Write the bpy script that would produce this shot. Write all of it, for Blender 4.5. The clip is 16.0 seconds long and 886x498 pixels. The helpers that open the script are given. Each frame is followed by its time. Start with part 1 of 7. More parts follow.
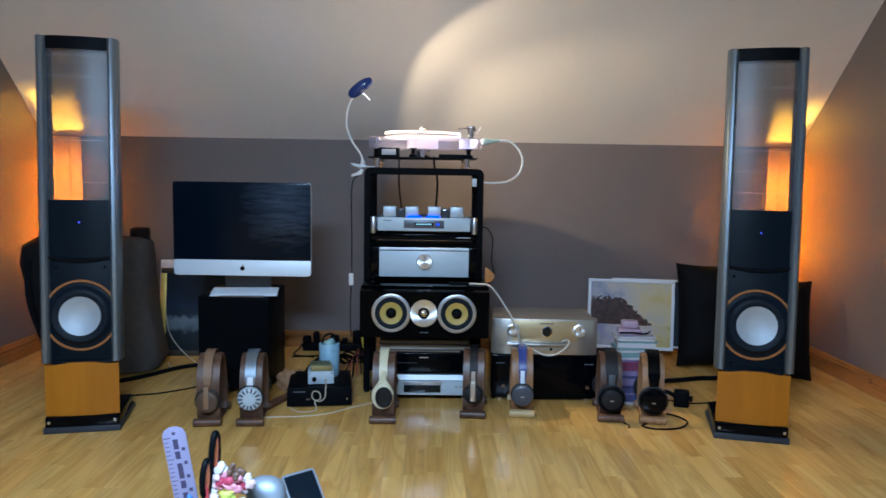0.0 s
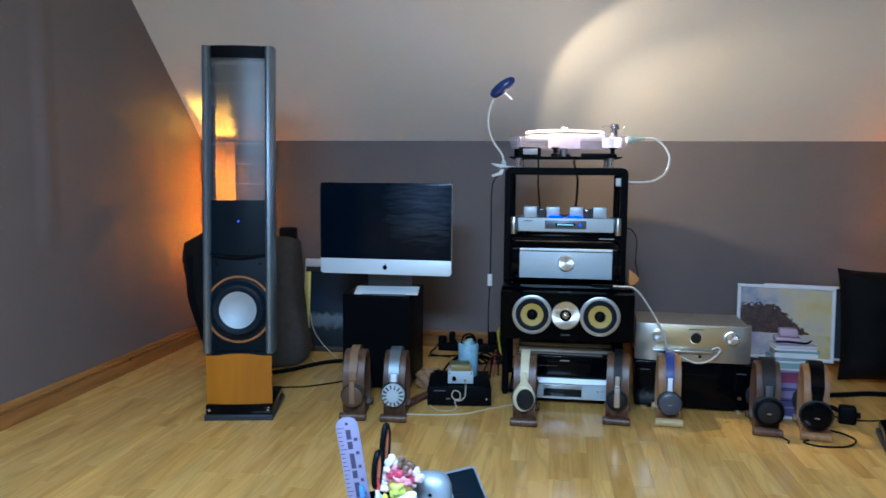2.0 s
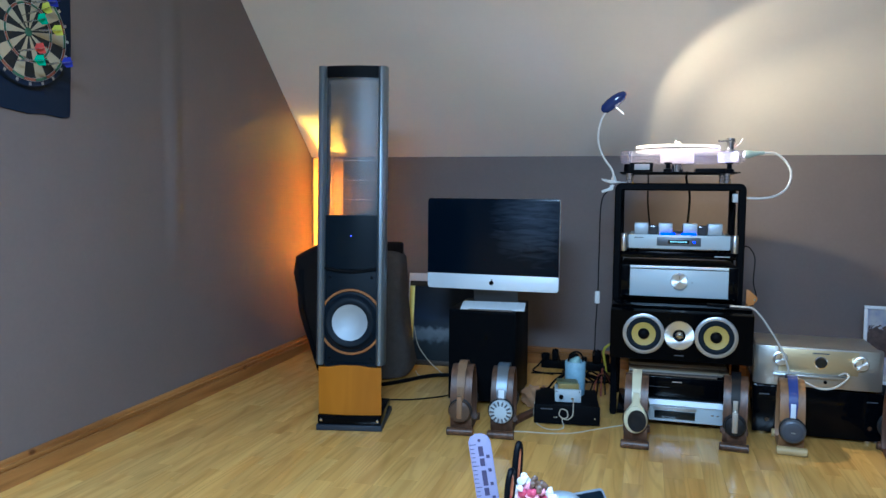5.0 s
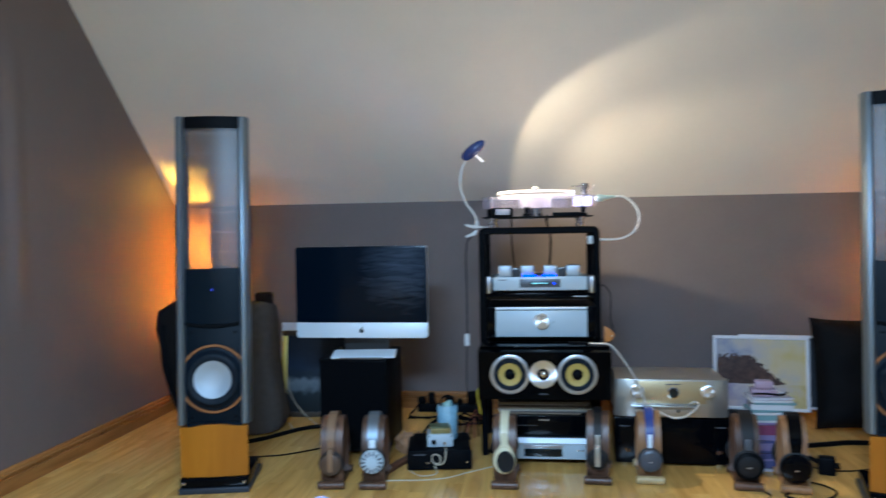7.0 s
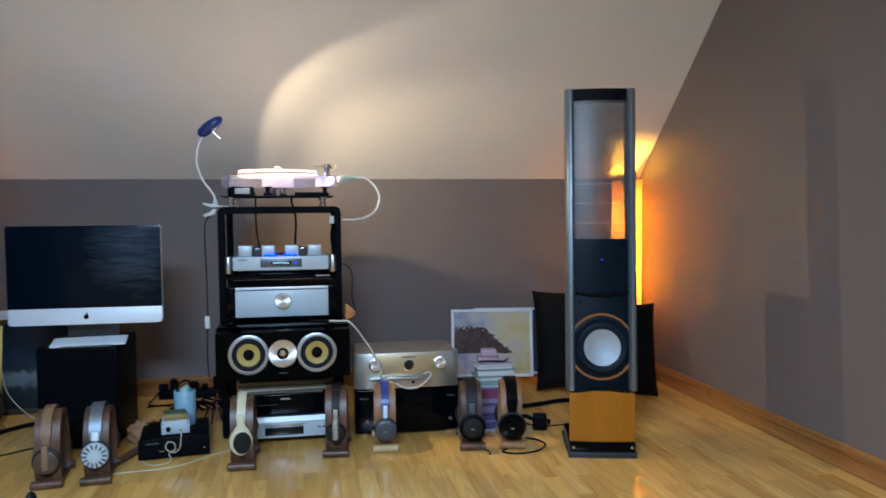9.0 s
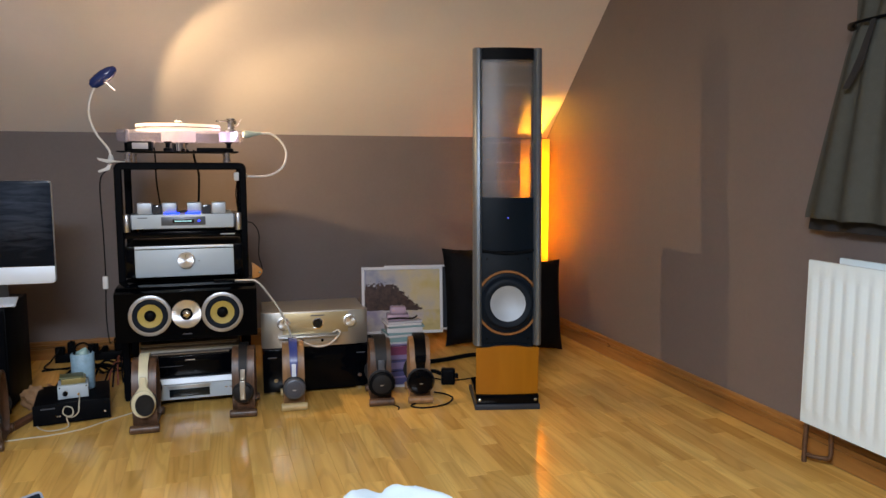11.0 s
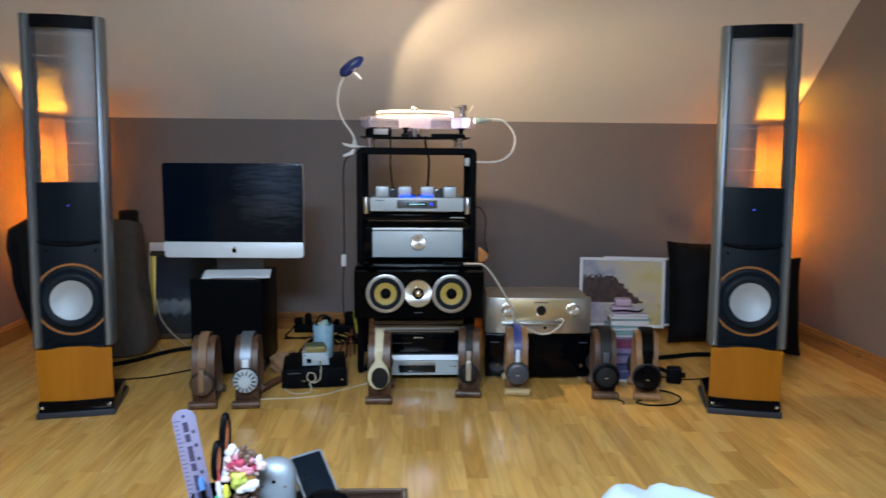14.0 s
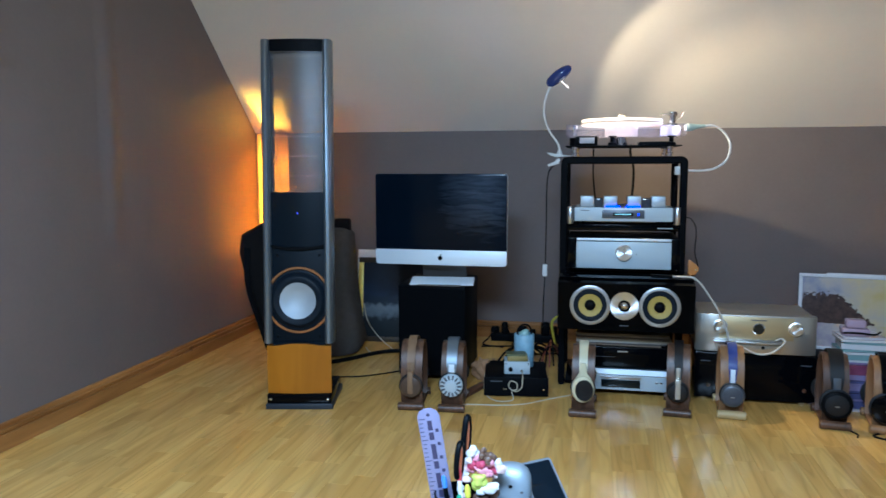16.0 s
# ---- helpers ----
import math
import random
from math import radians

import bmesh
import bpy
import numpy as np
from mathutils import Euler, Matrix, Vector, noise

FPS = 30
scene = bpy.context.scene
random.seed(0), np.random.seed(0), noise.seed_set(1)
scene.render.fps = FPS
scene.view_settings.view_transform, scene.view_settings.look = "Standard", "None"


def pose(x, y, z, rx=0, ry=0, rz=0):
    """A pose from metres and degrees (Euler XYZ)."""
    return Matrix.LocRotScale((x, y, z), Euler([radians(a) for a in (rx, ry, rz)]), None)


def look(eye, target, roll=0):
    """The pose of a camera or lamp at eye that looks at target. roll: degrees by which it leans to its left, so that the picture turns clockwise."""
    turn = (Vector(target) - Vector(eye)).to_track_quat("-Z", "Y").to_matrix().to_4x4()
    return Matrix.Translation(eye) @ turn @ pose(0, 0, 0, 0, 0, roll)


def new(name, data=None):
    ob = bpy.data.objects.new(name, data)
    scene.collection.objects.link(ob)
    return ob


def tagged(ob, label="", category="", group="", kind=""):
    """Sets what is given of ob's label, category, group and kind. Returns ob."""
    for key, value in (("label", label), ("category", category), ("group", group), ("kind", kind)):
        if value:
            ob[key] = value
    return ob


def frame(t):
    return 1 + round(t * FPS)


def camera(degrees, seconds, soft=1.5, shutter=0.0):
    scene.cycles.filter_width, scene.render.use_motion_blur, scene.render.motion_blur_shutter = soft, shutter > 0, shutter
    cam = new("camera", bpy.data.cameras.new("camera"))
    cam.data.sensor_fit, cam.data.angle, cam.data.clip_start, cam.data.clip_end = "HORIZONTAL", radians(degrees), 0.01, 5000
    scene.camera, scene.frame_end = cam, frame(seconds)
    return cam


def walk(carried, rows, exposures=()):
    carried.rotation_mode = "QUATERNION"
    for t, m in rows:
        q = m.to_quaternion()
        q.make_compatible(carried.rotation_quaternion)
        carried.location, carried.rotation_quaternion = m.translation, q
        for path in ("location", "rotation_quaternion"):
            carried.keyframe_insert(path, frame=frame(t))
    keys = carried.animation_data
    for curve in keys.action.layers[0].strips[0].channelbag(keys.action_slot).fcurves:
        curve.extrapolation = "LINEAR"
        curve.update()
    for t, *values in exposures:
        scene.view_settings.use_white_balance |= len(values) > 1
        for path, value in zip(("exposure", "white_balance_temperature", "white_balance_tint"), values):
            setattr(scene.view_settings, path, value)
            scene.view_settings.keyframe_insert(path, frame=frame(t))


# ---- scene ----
cam = camera(62.5, 16.0, shutter=0.5)
PATH = [
    (0, (0.02, -0.839, 1.042), (0.058, 1.15, 0.842), 0.9),
    (0.5, (-0.002, -0.835, 1.039), (-0.042, 1.154, 0.838), 0.5),
    (1, (-0.027, -0.827, 1.03), (-0.154, 1.158, 0.824), 0.1),
    (1.5, (-0.046, -0.819, 1.026), (-0.258, 1.158, 0.816), 0.4),
    (2, (-0.07, -0.82, 1.024), (-0.362, 1.149, 0.83), 0.5),
    (2.5, (-0.089, -0.824, 1.025), (-0.448, 1.135, 0.841), 0.6),
    (3, (-0.122, -0.828, 1.023), (-0.553, 1.116, 0.841), 0.7),
    (3.5, (-0.141, -0.826, 1.023), (-0.638, 1.103, 0.845), 0.7),
    (4, (-0.15, -0.834, 1.025), (-0.689, 1.084, 0.852), 0.5),
    (6.5, (-0.117, -0.84, 1.045), (-0.552, 1.11, 0.962), -0.5),
    (7, (-0.05, -0.833, 1.06), (-0.286, 1.153, 1.013), -1.0),
    (7.5, (0.006, -0.848, 1.061), (-0.032, 1.151, 1.034), -1.1),
    (8, (0.043, -0.858, 1.069), (0.191, 1.136, 1.04), -0.5),
    (8.5, (0.063, -0.863, 1.06), (0.345, 1.117, 1.011), -0.2),
    (9, (0.102, -0.879, 1.048), (0.474, 1.083, 0.944), -0.5),
    (9.5, (0.114, -0.886, 1.042), (0.6, 1.047, 0.882), -0.5),
    (10, (0.134, -0.894, 1.046), (0.73, 1.005, 0.856), -0.2),
    (12.5, (0.071, -0.874, 1.065), (0.626, 1.031, 0.818), 0.9),
    (13, (0.039, -0.851, 1.046), (0.45, 1.091, 0.803), 0.6),
    (13.5, (0.011, -0.847, 1.046), (0.257, 1.122, 0.8), 0.6),
    (14, (-0.027, -0.829, 1.037), (0.057, 1.154, 0.785), 0.5),
    (14.5, (-0.057, -0.821, 1.026), (-0.112, 1.162, 0.771), 0.5),
    (15, (-0.084, -0.82, 1.021), (-0.267, 1.156, 0.777), 0.5),
    (15.5, (-0.132, -0.826, 1.027), (-0.434, 1.137, 0.794), 0.2),
    (16, (-0.142, -0.831, 1.027), (-0.541, 1.116, 0.805), -0.1),
]
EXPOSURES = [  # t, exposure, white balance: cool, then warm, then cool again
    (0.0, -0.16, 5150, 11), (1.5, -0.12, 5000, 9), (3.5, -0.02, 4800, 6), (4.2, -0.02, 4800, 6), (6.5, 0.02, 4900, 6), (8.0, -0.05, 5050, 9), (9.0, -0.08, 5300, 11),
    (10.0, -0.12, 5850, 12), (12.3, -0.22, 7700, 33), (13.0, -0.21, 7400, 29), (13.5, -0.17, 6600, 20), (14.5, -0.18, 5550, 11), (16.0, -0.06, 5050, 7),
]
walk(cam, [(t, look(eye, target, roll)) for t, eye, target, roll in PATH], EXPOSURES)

# ---- light ----
world = bpy.data.worlds.new("world")
scene.world = world
world.use_nodes = True
world.node_tree.nodes["Background"].inputs[0].default_value = (0.5, 0.6, 0.8, 1)
world.node_tree.nodes["Background"].inputs[1].default_value = 0.02

W, ZK, FLAT = 3.52, 1.243, 2.30         # back wall, knee wall height, flat ceiling
XL, XR, YF = -2.245, 2.222, -2.9        # side walls, wall behind the camera
SLOPE = 0.93
YT = W - (FLAT - ZK) / SLOPE            # where the slope meets the flat ceiling


def lamp(name, kind, m, power, colour, **more):
    data = bpy.data.lights.new(name, kind)
    data.energy, data.color = power, colour
    for key, value in more.items():
        if key == "size":
            data.size = value
        elif key == "size_y":
            data.shape, data.size_y = "RECTANGLE", value
        elif key == "radius":
            data.shadow_soft_size = value
        elif key == "cone":
            data.spot_size = radians(value)
        elif key == "blend":
            data.spot_blend = value
    ob = new(name, data)
    ob.matrix_world = m
    return ob


WARM, COOL, AMBER = (1.0, 0.73, 0.38), (0.67, 0.85, 1.0), (1.0, 0.51, 0.035)
# unseen cool fill from behind the camera, added without any fitting
lamp("unseen_fill_light", "AREA", look((-0.42, -1.1, 2.04), (-0.38, -0.74, 0.0)), 152, COOL, size=0.9, size_y=0.6)
lamp("unseen_fill_light", "POINT", pose(0.15, -0.95, 1.92), 50, COOL, radius=0.10)
HEAD = Vector((-0.25, 2.57, 1.488))    # the bulb of the clip lamp
lamp("clip_lamp_light", "SPOT", look(HEAD, HEAD + Vector((0.783, 0.340, -0.542))), 46, WARM, radius=0.012, cone=102, blend=0.5)
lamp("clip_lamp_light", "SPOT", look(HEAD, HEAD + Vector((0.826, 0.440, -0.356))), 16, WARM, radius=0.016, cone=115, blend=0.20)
for x, power in ((-2.08, 1.0), (2.09, 1.05)):
    lamp("paper_lamp_light", "POINT", pose(x, 3.41, 0.68), 80 * power, AMBER, radius=0.05)
    lamp("paper_lamp_light", "POINT", pose(x, 3.41, 1.00), 40 * power, AMBER, radius=0.03)
lamp("plinth_light", "SPOT", look((0.2655, 2.70, 1.2075), (0.0, 2.69, 1.205)), 20, (0.80, 0.74, 1.0), radius=0.008, cone=84, blend=0.5)

# ---- materials ----
def mat(name, colour, rough=0.5, metal=0.0, grain=0.0, scale=40, bump=0.0, bscale=200, spec=0.5, coat=0.0, dirt=0.0, rvar=0.0, emit=None, power=0.0, alpha=1.0, trans=0.0, ior=1.45, stretch=(1, 1, 1)):
    m = bpy.data.materials.new(name)
    m.use_nodes = True
    nt = m.node_tree
    b = nt.nodes["Principled BSDF"]
    b.inputs["Base Color"].default_value = (*colour, 1)
    b.inputs["Roughness"].default_value = rough
    b.inputs["Metallic"].default_value = metal
    b.inputs["Specular IOR Level"].default_value = spec
    b.inputs["Coat Weight"].default_value = coat
    b.inputs["Alpha"].default_value = alpha
    b.inputs["Transmission Weight"].default_value = trans
    b.inputs["IOR"].default_value = ior
    if emit:
        b.inputs["Emission Color"].default_value = (*emit, 1)
        b.inputs["Emission Strength"].default_value = power
    tc = nt.nodes.new("ShaderNodeTexCoord")
    mp = nt.nodes.new("ShaderNodeMapping")
    mp.inputs["Scale"].default_value = stretch
    nt.links.new(tc.outputs["Object"], mp.inputs["Vector"])
    if grain or dirt or rvar:
        n1 = nt.nodes.new("ShaderNodeTexNoise")
        n1.inputs["Scale"].default_value, n1.inputs["Detail"].default_value = scale, 5
        n2 = nt.nodes.new("ShaderNodeTexNoise")
        n2.inputs["Scale"].default_value, n2.inputs["Detail"].default_value = scale * 0.12, 3
        nt.links.new(mp.outputs[0], n1.inputs["Vector"])
        nt.links.new(mp.outputs[0], n2.inputs["Vector"])
        mix = nt.nodes.new("ShaderNodeMix")
        mix.data_type, mix.blend_type = "RGBA", "MULTIPLY"
        mix.inputs[0].default_value = 1.0
        mix.inputs[6].default_value = (*colour, 1)
        add = nt.nodes.new("ShaderNodeMath")
        add.operation = "MULTIPLY_ADD"
        add.inputs[1].default_value, add.inputs[2].default_value = 2 * grain, 1 - grain
        nt.links.new(n1.outputs["Fac"], add.inputs[0])
        add2 = nt.nodes.new("ShaderNodeMath")
        add2.operation = "MULTIPLY_ADD"
        add2.inputs[1].default_value, add2.inputs[2].default_value = 2 * dirt, 1 - dirt
        nt.links.new(n2.outputs["Fac"], add2.inputs[0])
        mul = nt.nodes.new("ShaderNodeMath")
        mul.operation = "MULTIPLY"
        nt.links.new(add.outputs[0], mul.inputs[0])
        nt.links.new(add2.outputs[0], mul.inputs[1])
        nt.links.new(mul.outputs[0], mix.inputs[7])
        nt.links.new(mix.outputs[2], b.inputs["Base Color"])
        if rvar:
            ra = nt.nodes.new("ShaderNodeMath")
            ra.operation = "MULTIPLY_ADD"
            ra.inputs[1].default_value, ra.inputs[2].default_value = 2 * rvar, rough - rvar
            nt.links.new(n2.outputs["Fac"], ra.inputs[0])
            nt.links.new(ra.outputs[0], b.inputs["Roughness"])
    if bump:
        n3 = nt.nodes.new("ShaderNodeTexNoise")
        n3.inputs["Scale"].default_value, n3.inputs["Detail"].default_value = bscale, 4
        nt.links.new(mp.outputs[0], n3.inputs["Vector"])
        bp = nt.nodes.new("ShaderNodeBump")
        bp.inputs["Strength"].default_value, bp.inputs["Distance"].default_value = bump, 0.002
        nt.links.new(n3.outputs["Fac"], bp.inputs["Height"])
        nt.links.new(bp.outputs[0], b.inputs["Normal"])
    return m


def wood(name, dark, light, scale=14.0, stretch=(1, 0.08, 1), rough=0.45, coat=0.0, per_piece=0.0, bump=0.12, knots=False, figure=0.0):
    m = mat(name, light, rough, coat=coat)
    nt = m.node_tree
    b = nt.nodes["Principled BSDF"]
    tc, mp = nt.nodes["Texture Coordinate"], nt.nodes["Mapping"]
    mp.inputs["Scale"].default_value = stretch
    info = nt.nodes.new("ShaderNodeObjectInfo")
    off = nt.nodes.new("ShaderNodeVectorMath")
    off.operation = "MULTIPLY_ADD"
    geo = nt.nodes.new("ShaderNodeNewGeometry")
    both = nt.nodes.new("ShaderNodeMath")
    both.operation = "ADD"
    nt.links.new(info.outputs["Random"], both.inputs[0])
    nt.links.new(geo.outputs["Random Per Island"], both.inputs[1])
    frac = nt.nodes.new("ShaderNodeMath")
    frac.operation = "FRACT"
    nt.links.new(both.outputs[0], frac.inputs[0])
    nt.links.new(frac.outputs[0], off.inputs[0])
    off.inputs[1].default_value = (7, 13, 5)
    nt.links.new(mp.outputs[0], off.inputs[2])
    warp = nt.nodes.new("ShaderNodeTexNoise")
    warp.inputs["Scale"].default_value, warp.inputs["Detail"].default_value = scale * 0.35, 2
    nt.links.new(off.outputs[0], warp.inputs["Vector"])
    wave = nt.nodes.new("ShaderNodeTexNoise")
    wave.inputs["Scale"].default_value, wave.inputs["Detail"].default_value, wave.inputs["Distortion"].default_value = scale, 6, 1.1
    nt.links.new(off.outputs[0], wave.inputs["Vector"])
    ramp = nt.nodes.new("ShaderNodeValToRGB")
    ramp.color_ramp.elements[0].position, ramp.color_ramp.elements[1].position = 0.30, 0.68
    ramp.color_ramp.elements[0].color, ramp.color_ramp.elements[1].color = (*dark, 1), (*light, 1)
    nt.links.new(wave.outputs["Fac"], ramp.inputs[0])
    mix = nt.nodes.new("ShaderNodeMix")
    mix.data_type, mix.blend_type = "RGBA", "MULTIPLY"
    mix.inputs[0].default_value = 1.0
    val = nt.nodes.new("ShaderNodeMapRange")
    val.inputs["To Min"].default_value, val.inputs["To Max"].default_value = 1 - per_piece, 1 + per_piece * 0.5
    nt.links.new(frac.outputs[0], val.inputs["Value"])
    nt.links.new(ramp.outputs[0], mix.inputs[6])
    nt.links.new(val.outputs[0], mix.inputs[7])
    if figure:
        hue = nt.nodes.new("ShaderNodeValToRGB")
        cr = hue.color_ramp
        cr.elements[0].color, cr.elements[1].color = (0.78, 0.70, 0.58, 1), (1.0, 0.99, 0.94, 1)
        cr.elements.new(0.25).color = (0.92, 0.87, 0.78, 1)
        cr.elements.new(0.55).color = (0.95, 0.95, 0.92, 1)
        cr.elements.new(0.80).color = (1.0, 0.93, 0.80, 1)
        nt.links.new(frac.outputs[0], hue.inputs[0])
        nt.links.new(hue.outputs[0], mix.inputs[7])
    last = mix.outputs[2]
    if knots:
        vor = nt.nodes.new("ShaderNodeTexVoronoi")
        vor.inputs["Scale"].default_value = 5.5
        kmap = nt.nodes.new("ShaderNodeMapping")
        kmap.inputs["Scale"].default_value = (1.6, 1.0, 1.6)
        nt.links.new(tc.outputs["Object"], kmap.inputs["Vector"])
        nt.links.new(kmap.outputs[0], vor.inputs["Vector"])
        kr = nt.nodes.new("ShaderNodeValToRGB")
        kr.color_ramp.elements[0].position, kr.color_ramp.elements[1].position = 0.06, 0.12
        kr.color_ramp.elements[0].color, kr.color_ramp.elements[1].color = (0.25, 0.16, 0.10, 1), (1, 1, 1, 1)
        nt.links.new(vor.outputs["Distance"], kr.inputs[0])
        mk = nt.nodes.new("ShaderNodeMix")
        mk.data_type, mk.blend_type = "RGBA", "MULTIPLY"
        mk.inputs[0].default_value = 1.0
        nt.links.new(last, mk.inputs[6])
        nt.links.new(kr.outputs[0], mk.inputs[7])
        last = mk.outputs[2]
    if figure:
        # cathedral figure: growth rings cut lengthwise
        cut = nt.nodes.new("ShaderNodeTexNoise")
        cut.inputs["Scale"].default_value, cut.inputs["Detail"].default_value = 7.0, 1.5
        nt.links.new(off.outputs[0], cut.inputs["Vector"])
        turns = nt.nodes.new("ShaderNodeMath")
        turns.operation = "MULTIPLY"
        turns.inputs[1].default_value = 95.0
        nt.links.new(cut.outputs["Fac"], turns.inputs[0])
        rings = nt.nodes.new("ShaderNodeMath")
        rings.operation = "SINE"
        nt.links.new(turns.outputs[0], rings.inputs[0])
        soft_ = nt.nodes.new("ShaderNodeMapRange")
        soft_.inputs["From Min"].default_value, soft_.inputs["From Max"].default_value = 0.2, 1.0
        nt.links.new(rings.outputs[0], soft_.inputs["Value"])
        shows = nt.nodes.new("ShaderNodeMath")
        shows.operation = "MULTIPLY"
        nt.links.new(soft_.outputs[0], shows.inputs[0])
        nt.links.new(warp.outputs["Fac"], shows.inputs[1])
        fig = nt.nodes.new("ShaderNodeMapRange")
        fig.inputs["To Min"].default_value, fig.inputs["To Max"].default_value = 1.0, 1.0 - 2.0 * figure
        nt.links.new(shows.outputs[0], fig.inputs["Value"])
        mf = nt.nodes.new("ShaderNodeMix")
        mf.data_type, mf.blend_type = "RGBA", "MULTIPLY"
        mf.inputs[0].default_value = 1.0
        nt.links.new(last, mf.inputs[6])
        nt.links.new(fig.outputs[0], mf.inputs[7])
        last = mf.outputs[2]
    nt.links.new(last, b.inputs["Base Color"])
    if bump:
        bp = nt.nodes.new("ShaderNodeBump")
        bp.inputs["Strength"].default_value, bp.inputs["Distance"].default_value = bump, 0.001
        nt.links.new(wave.outputs["Fac"], bp.inputs["Height"])
        nt.links.new(bp.outputs[0], b.inputs["Normal"])
    return m


TAUPE = mat("taupe_wall_paint", (0.174, 0.141, 0.130), 0.55, spec=0.42, grain=0.06, scale=60, dirt=0.06, bump=0.15, bscale=260, rvar=0.05)
WHITE = mat("white_ceiling_paint", (0.78, 0.72, 0.655), 0.75, grain=0.02, scale=40, dirt=0.03, bump=0.12, bscale=220)
OAK = wood("oak_strip_floor", (0.60, 0.355, 0.096), (0.79, 0.505, 0.152), 12, (1, 0.09, 1), 0.16, 0.0, 0.17, 0.04, figure=0.11)
OAK.node_tree.nodes["Principled BSDF"].inputs["Specular IOR Level"].default_value = 0.65
PINE = wood("varnished_pine", (0.22, 0.086, 0.020), (0.41, 0.188, 0.050), 18, (1, 0.06, 1), 0.33, 0.2, 0.1, 0.06, knots=True)
WALNUT = wood("walnut_veneer", (0.045, 0.022, 0.012), (0.13, 0.065, 0.035), 30, (1, 1, 0.12), 0.4, 0.0, 0.3)
HONEY = wood("honey_maple_veneer", (0.32, 0.110, 0.004), (0.40, 0.145, 0.006), 22, (0.5, 0.5, 0.06), 0.40, 0.0, 0.05, 0.02)
HONEY.node_tree.nodes["Principled BSDF"].inputs["Specular IOR Level"].default_value = 0.25
BLACK = mat("black_satin", (0.0024, 0.0029, 0.0040), 0.5, spec=0.07, grain=0.1, scale=60, rvar=0.05)
GLOSS = mat("black_gloss", (0.0013, 0.0017, 0.0027), 0.10, spec=0.13, dirt=0.2, scale=40)
CLOTH = mat("black_cloth", (0.0025, 0.003, 0.004), 0.95, grain=0.3, scale=400, bump=0.5, bscale=900, spec=0.06)
ALU = mat("brushed_aluminium", (0.55, 0.57, 0.60), 0.34, 1.0, grain=0.05, scale=300, stretch=(0.05, 1, 1))
SILVER = mat("silver_fascia", (0.46, 0.535, 0.585), 0.50, 0.12, grain=0.04, scale=250, stretch=(0.05, 1, 1))
GREYCOL = mat("grey_anodised_column", (0.20, 0.235, 0.27), 0.42, 0.7, grain=0.05, scale=200, stretch=(1, 1, 0.04))
CHROME = mat("chrome", (0.75, 0.75, 0.76), 0.12, 1.0)
CHAMP = mat("champagne_aluminium", (0.47, 0.45, 0.40), 0.36, 0.8, grain=0.05, scale=250, stretch=(0.05, 1, 1))


def turned(name, colour, rough):
    """Metal with the fine circular grain of a lathe, which gives an hourglass sheen."""
    m = mat(name, colour, rough, 1.0)
    nt = m.node_tree
    b = nt.nodes["Principled BSDF"]
    tan = nt.nodes.new("ShaderNodeTangent")
    tan.direction_type, tan.axis = "RADIAL", "Y"
    b.inputs["Anisotropic"].default_value = 0.85
    nt.links.new(tan.outputs[0], b.inputs["Tangent"])
    return m


TURNED = turned("turned_aluminium", (0.80, 0.83, 0.87), 0.38)

# ---- mesh helpers ----
def mesh_of(name, bm, material, smooth=True):
    for f in bm.faces:
        f.smooth = smooth
    me = bpy.data.meshes.new(name)
    bm.normal_update()
    bm.to_mesh(me)
    bm.free()
    for m in material if isinstance(material, (list, tuple)) else [material]:
        me.materials.append(m)
    if smooth:
        me.set_sharp_from_angle(angle=radians(38))
    return me


def part(name, bm, material, parent=None, label="", smooth=True):
    ob = new(name, mesh_of(name, bm, material, smooth))
    if parent is not None:
        ob.parent = parent
    if label:
        tagged(ob, label)
    return ob


def thing(name, label, category, m=None, group="", kind=""):
    ob = new(name)
    ob.empty_display_size = 0.05
    if m is not None:
        ob.matrix_basis = m
    return tagged(ob, label, category, group, kind)


def box(x0, x1, y0, y1, z0, z1, bevel=0.0, seg=2, bm=None):
    out = bm or bmesh.new()
    r = bmesh.ops.create_cube(out, size=1)
    bmesh.ops.scale(out, vec=(x1 - x0, y1 - y0, z1 - z0), verts=r["verts"])
    bmesh.ops.translate(out, vec=((x0 + x1) / 2, (y0 + y1) / 2, (z0 + z1) / 2), verts=r["verts"])
    if bevel:
        es = list({e for v in r["verts"] for e in v.link_edges})
        bmesh.ops.bevel(out, geom=es, offset=bevel, segments=seg, profile=0.5, affect="EDGES")
    return out


def frame_to(p0, p1):
    d = Vector(p1) - Vector(p0)
    return Matrix.Translation(p0) @ d.to_track_quat("Z", "Y").to_matrix().to_4x4(), d.length


def lathe(profile, p0=(0, 0, 0), p1=(0, 0, 1), seg=32, bm=None):
    """A turned form: profile rows of (radius, height along p0 to p1 in metres)."""
    out = bm or bmesh.new()
    m, _ = frame_to(p0, p1)
    rings = []
    for r, h in profile:
        if r < 1e-6:
            rings.append([out.verts.new(m @ Vector((0, 0, h)))])
        else:
            rings.append([out.verts.new(m @ Vector((r * math.cos(2 * math.pi * i / seg), r * math.sin(2 * math.pi * i / seg), h))) for i in range(seg)])
    for a, b in zip(rings, rings[1:]):
        for i in range(seg):
            j = (i + 1) % seg
            vs = [a[i % len(a)], a[j % len(a)], b[j % len(b)], b[i % len(b)]]
            vs = list(dict.fromkeys(vs))
            if len(vs) > 2:
                out.faces.new(vs)
    return out


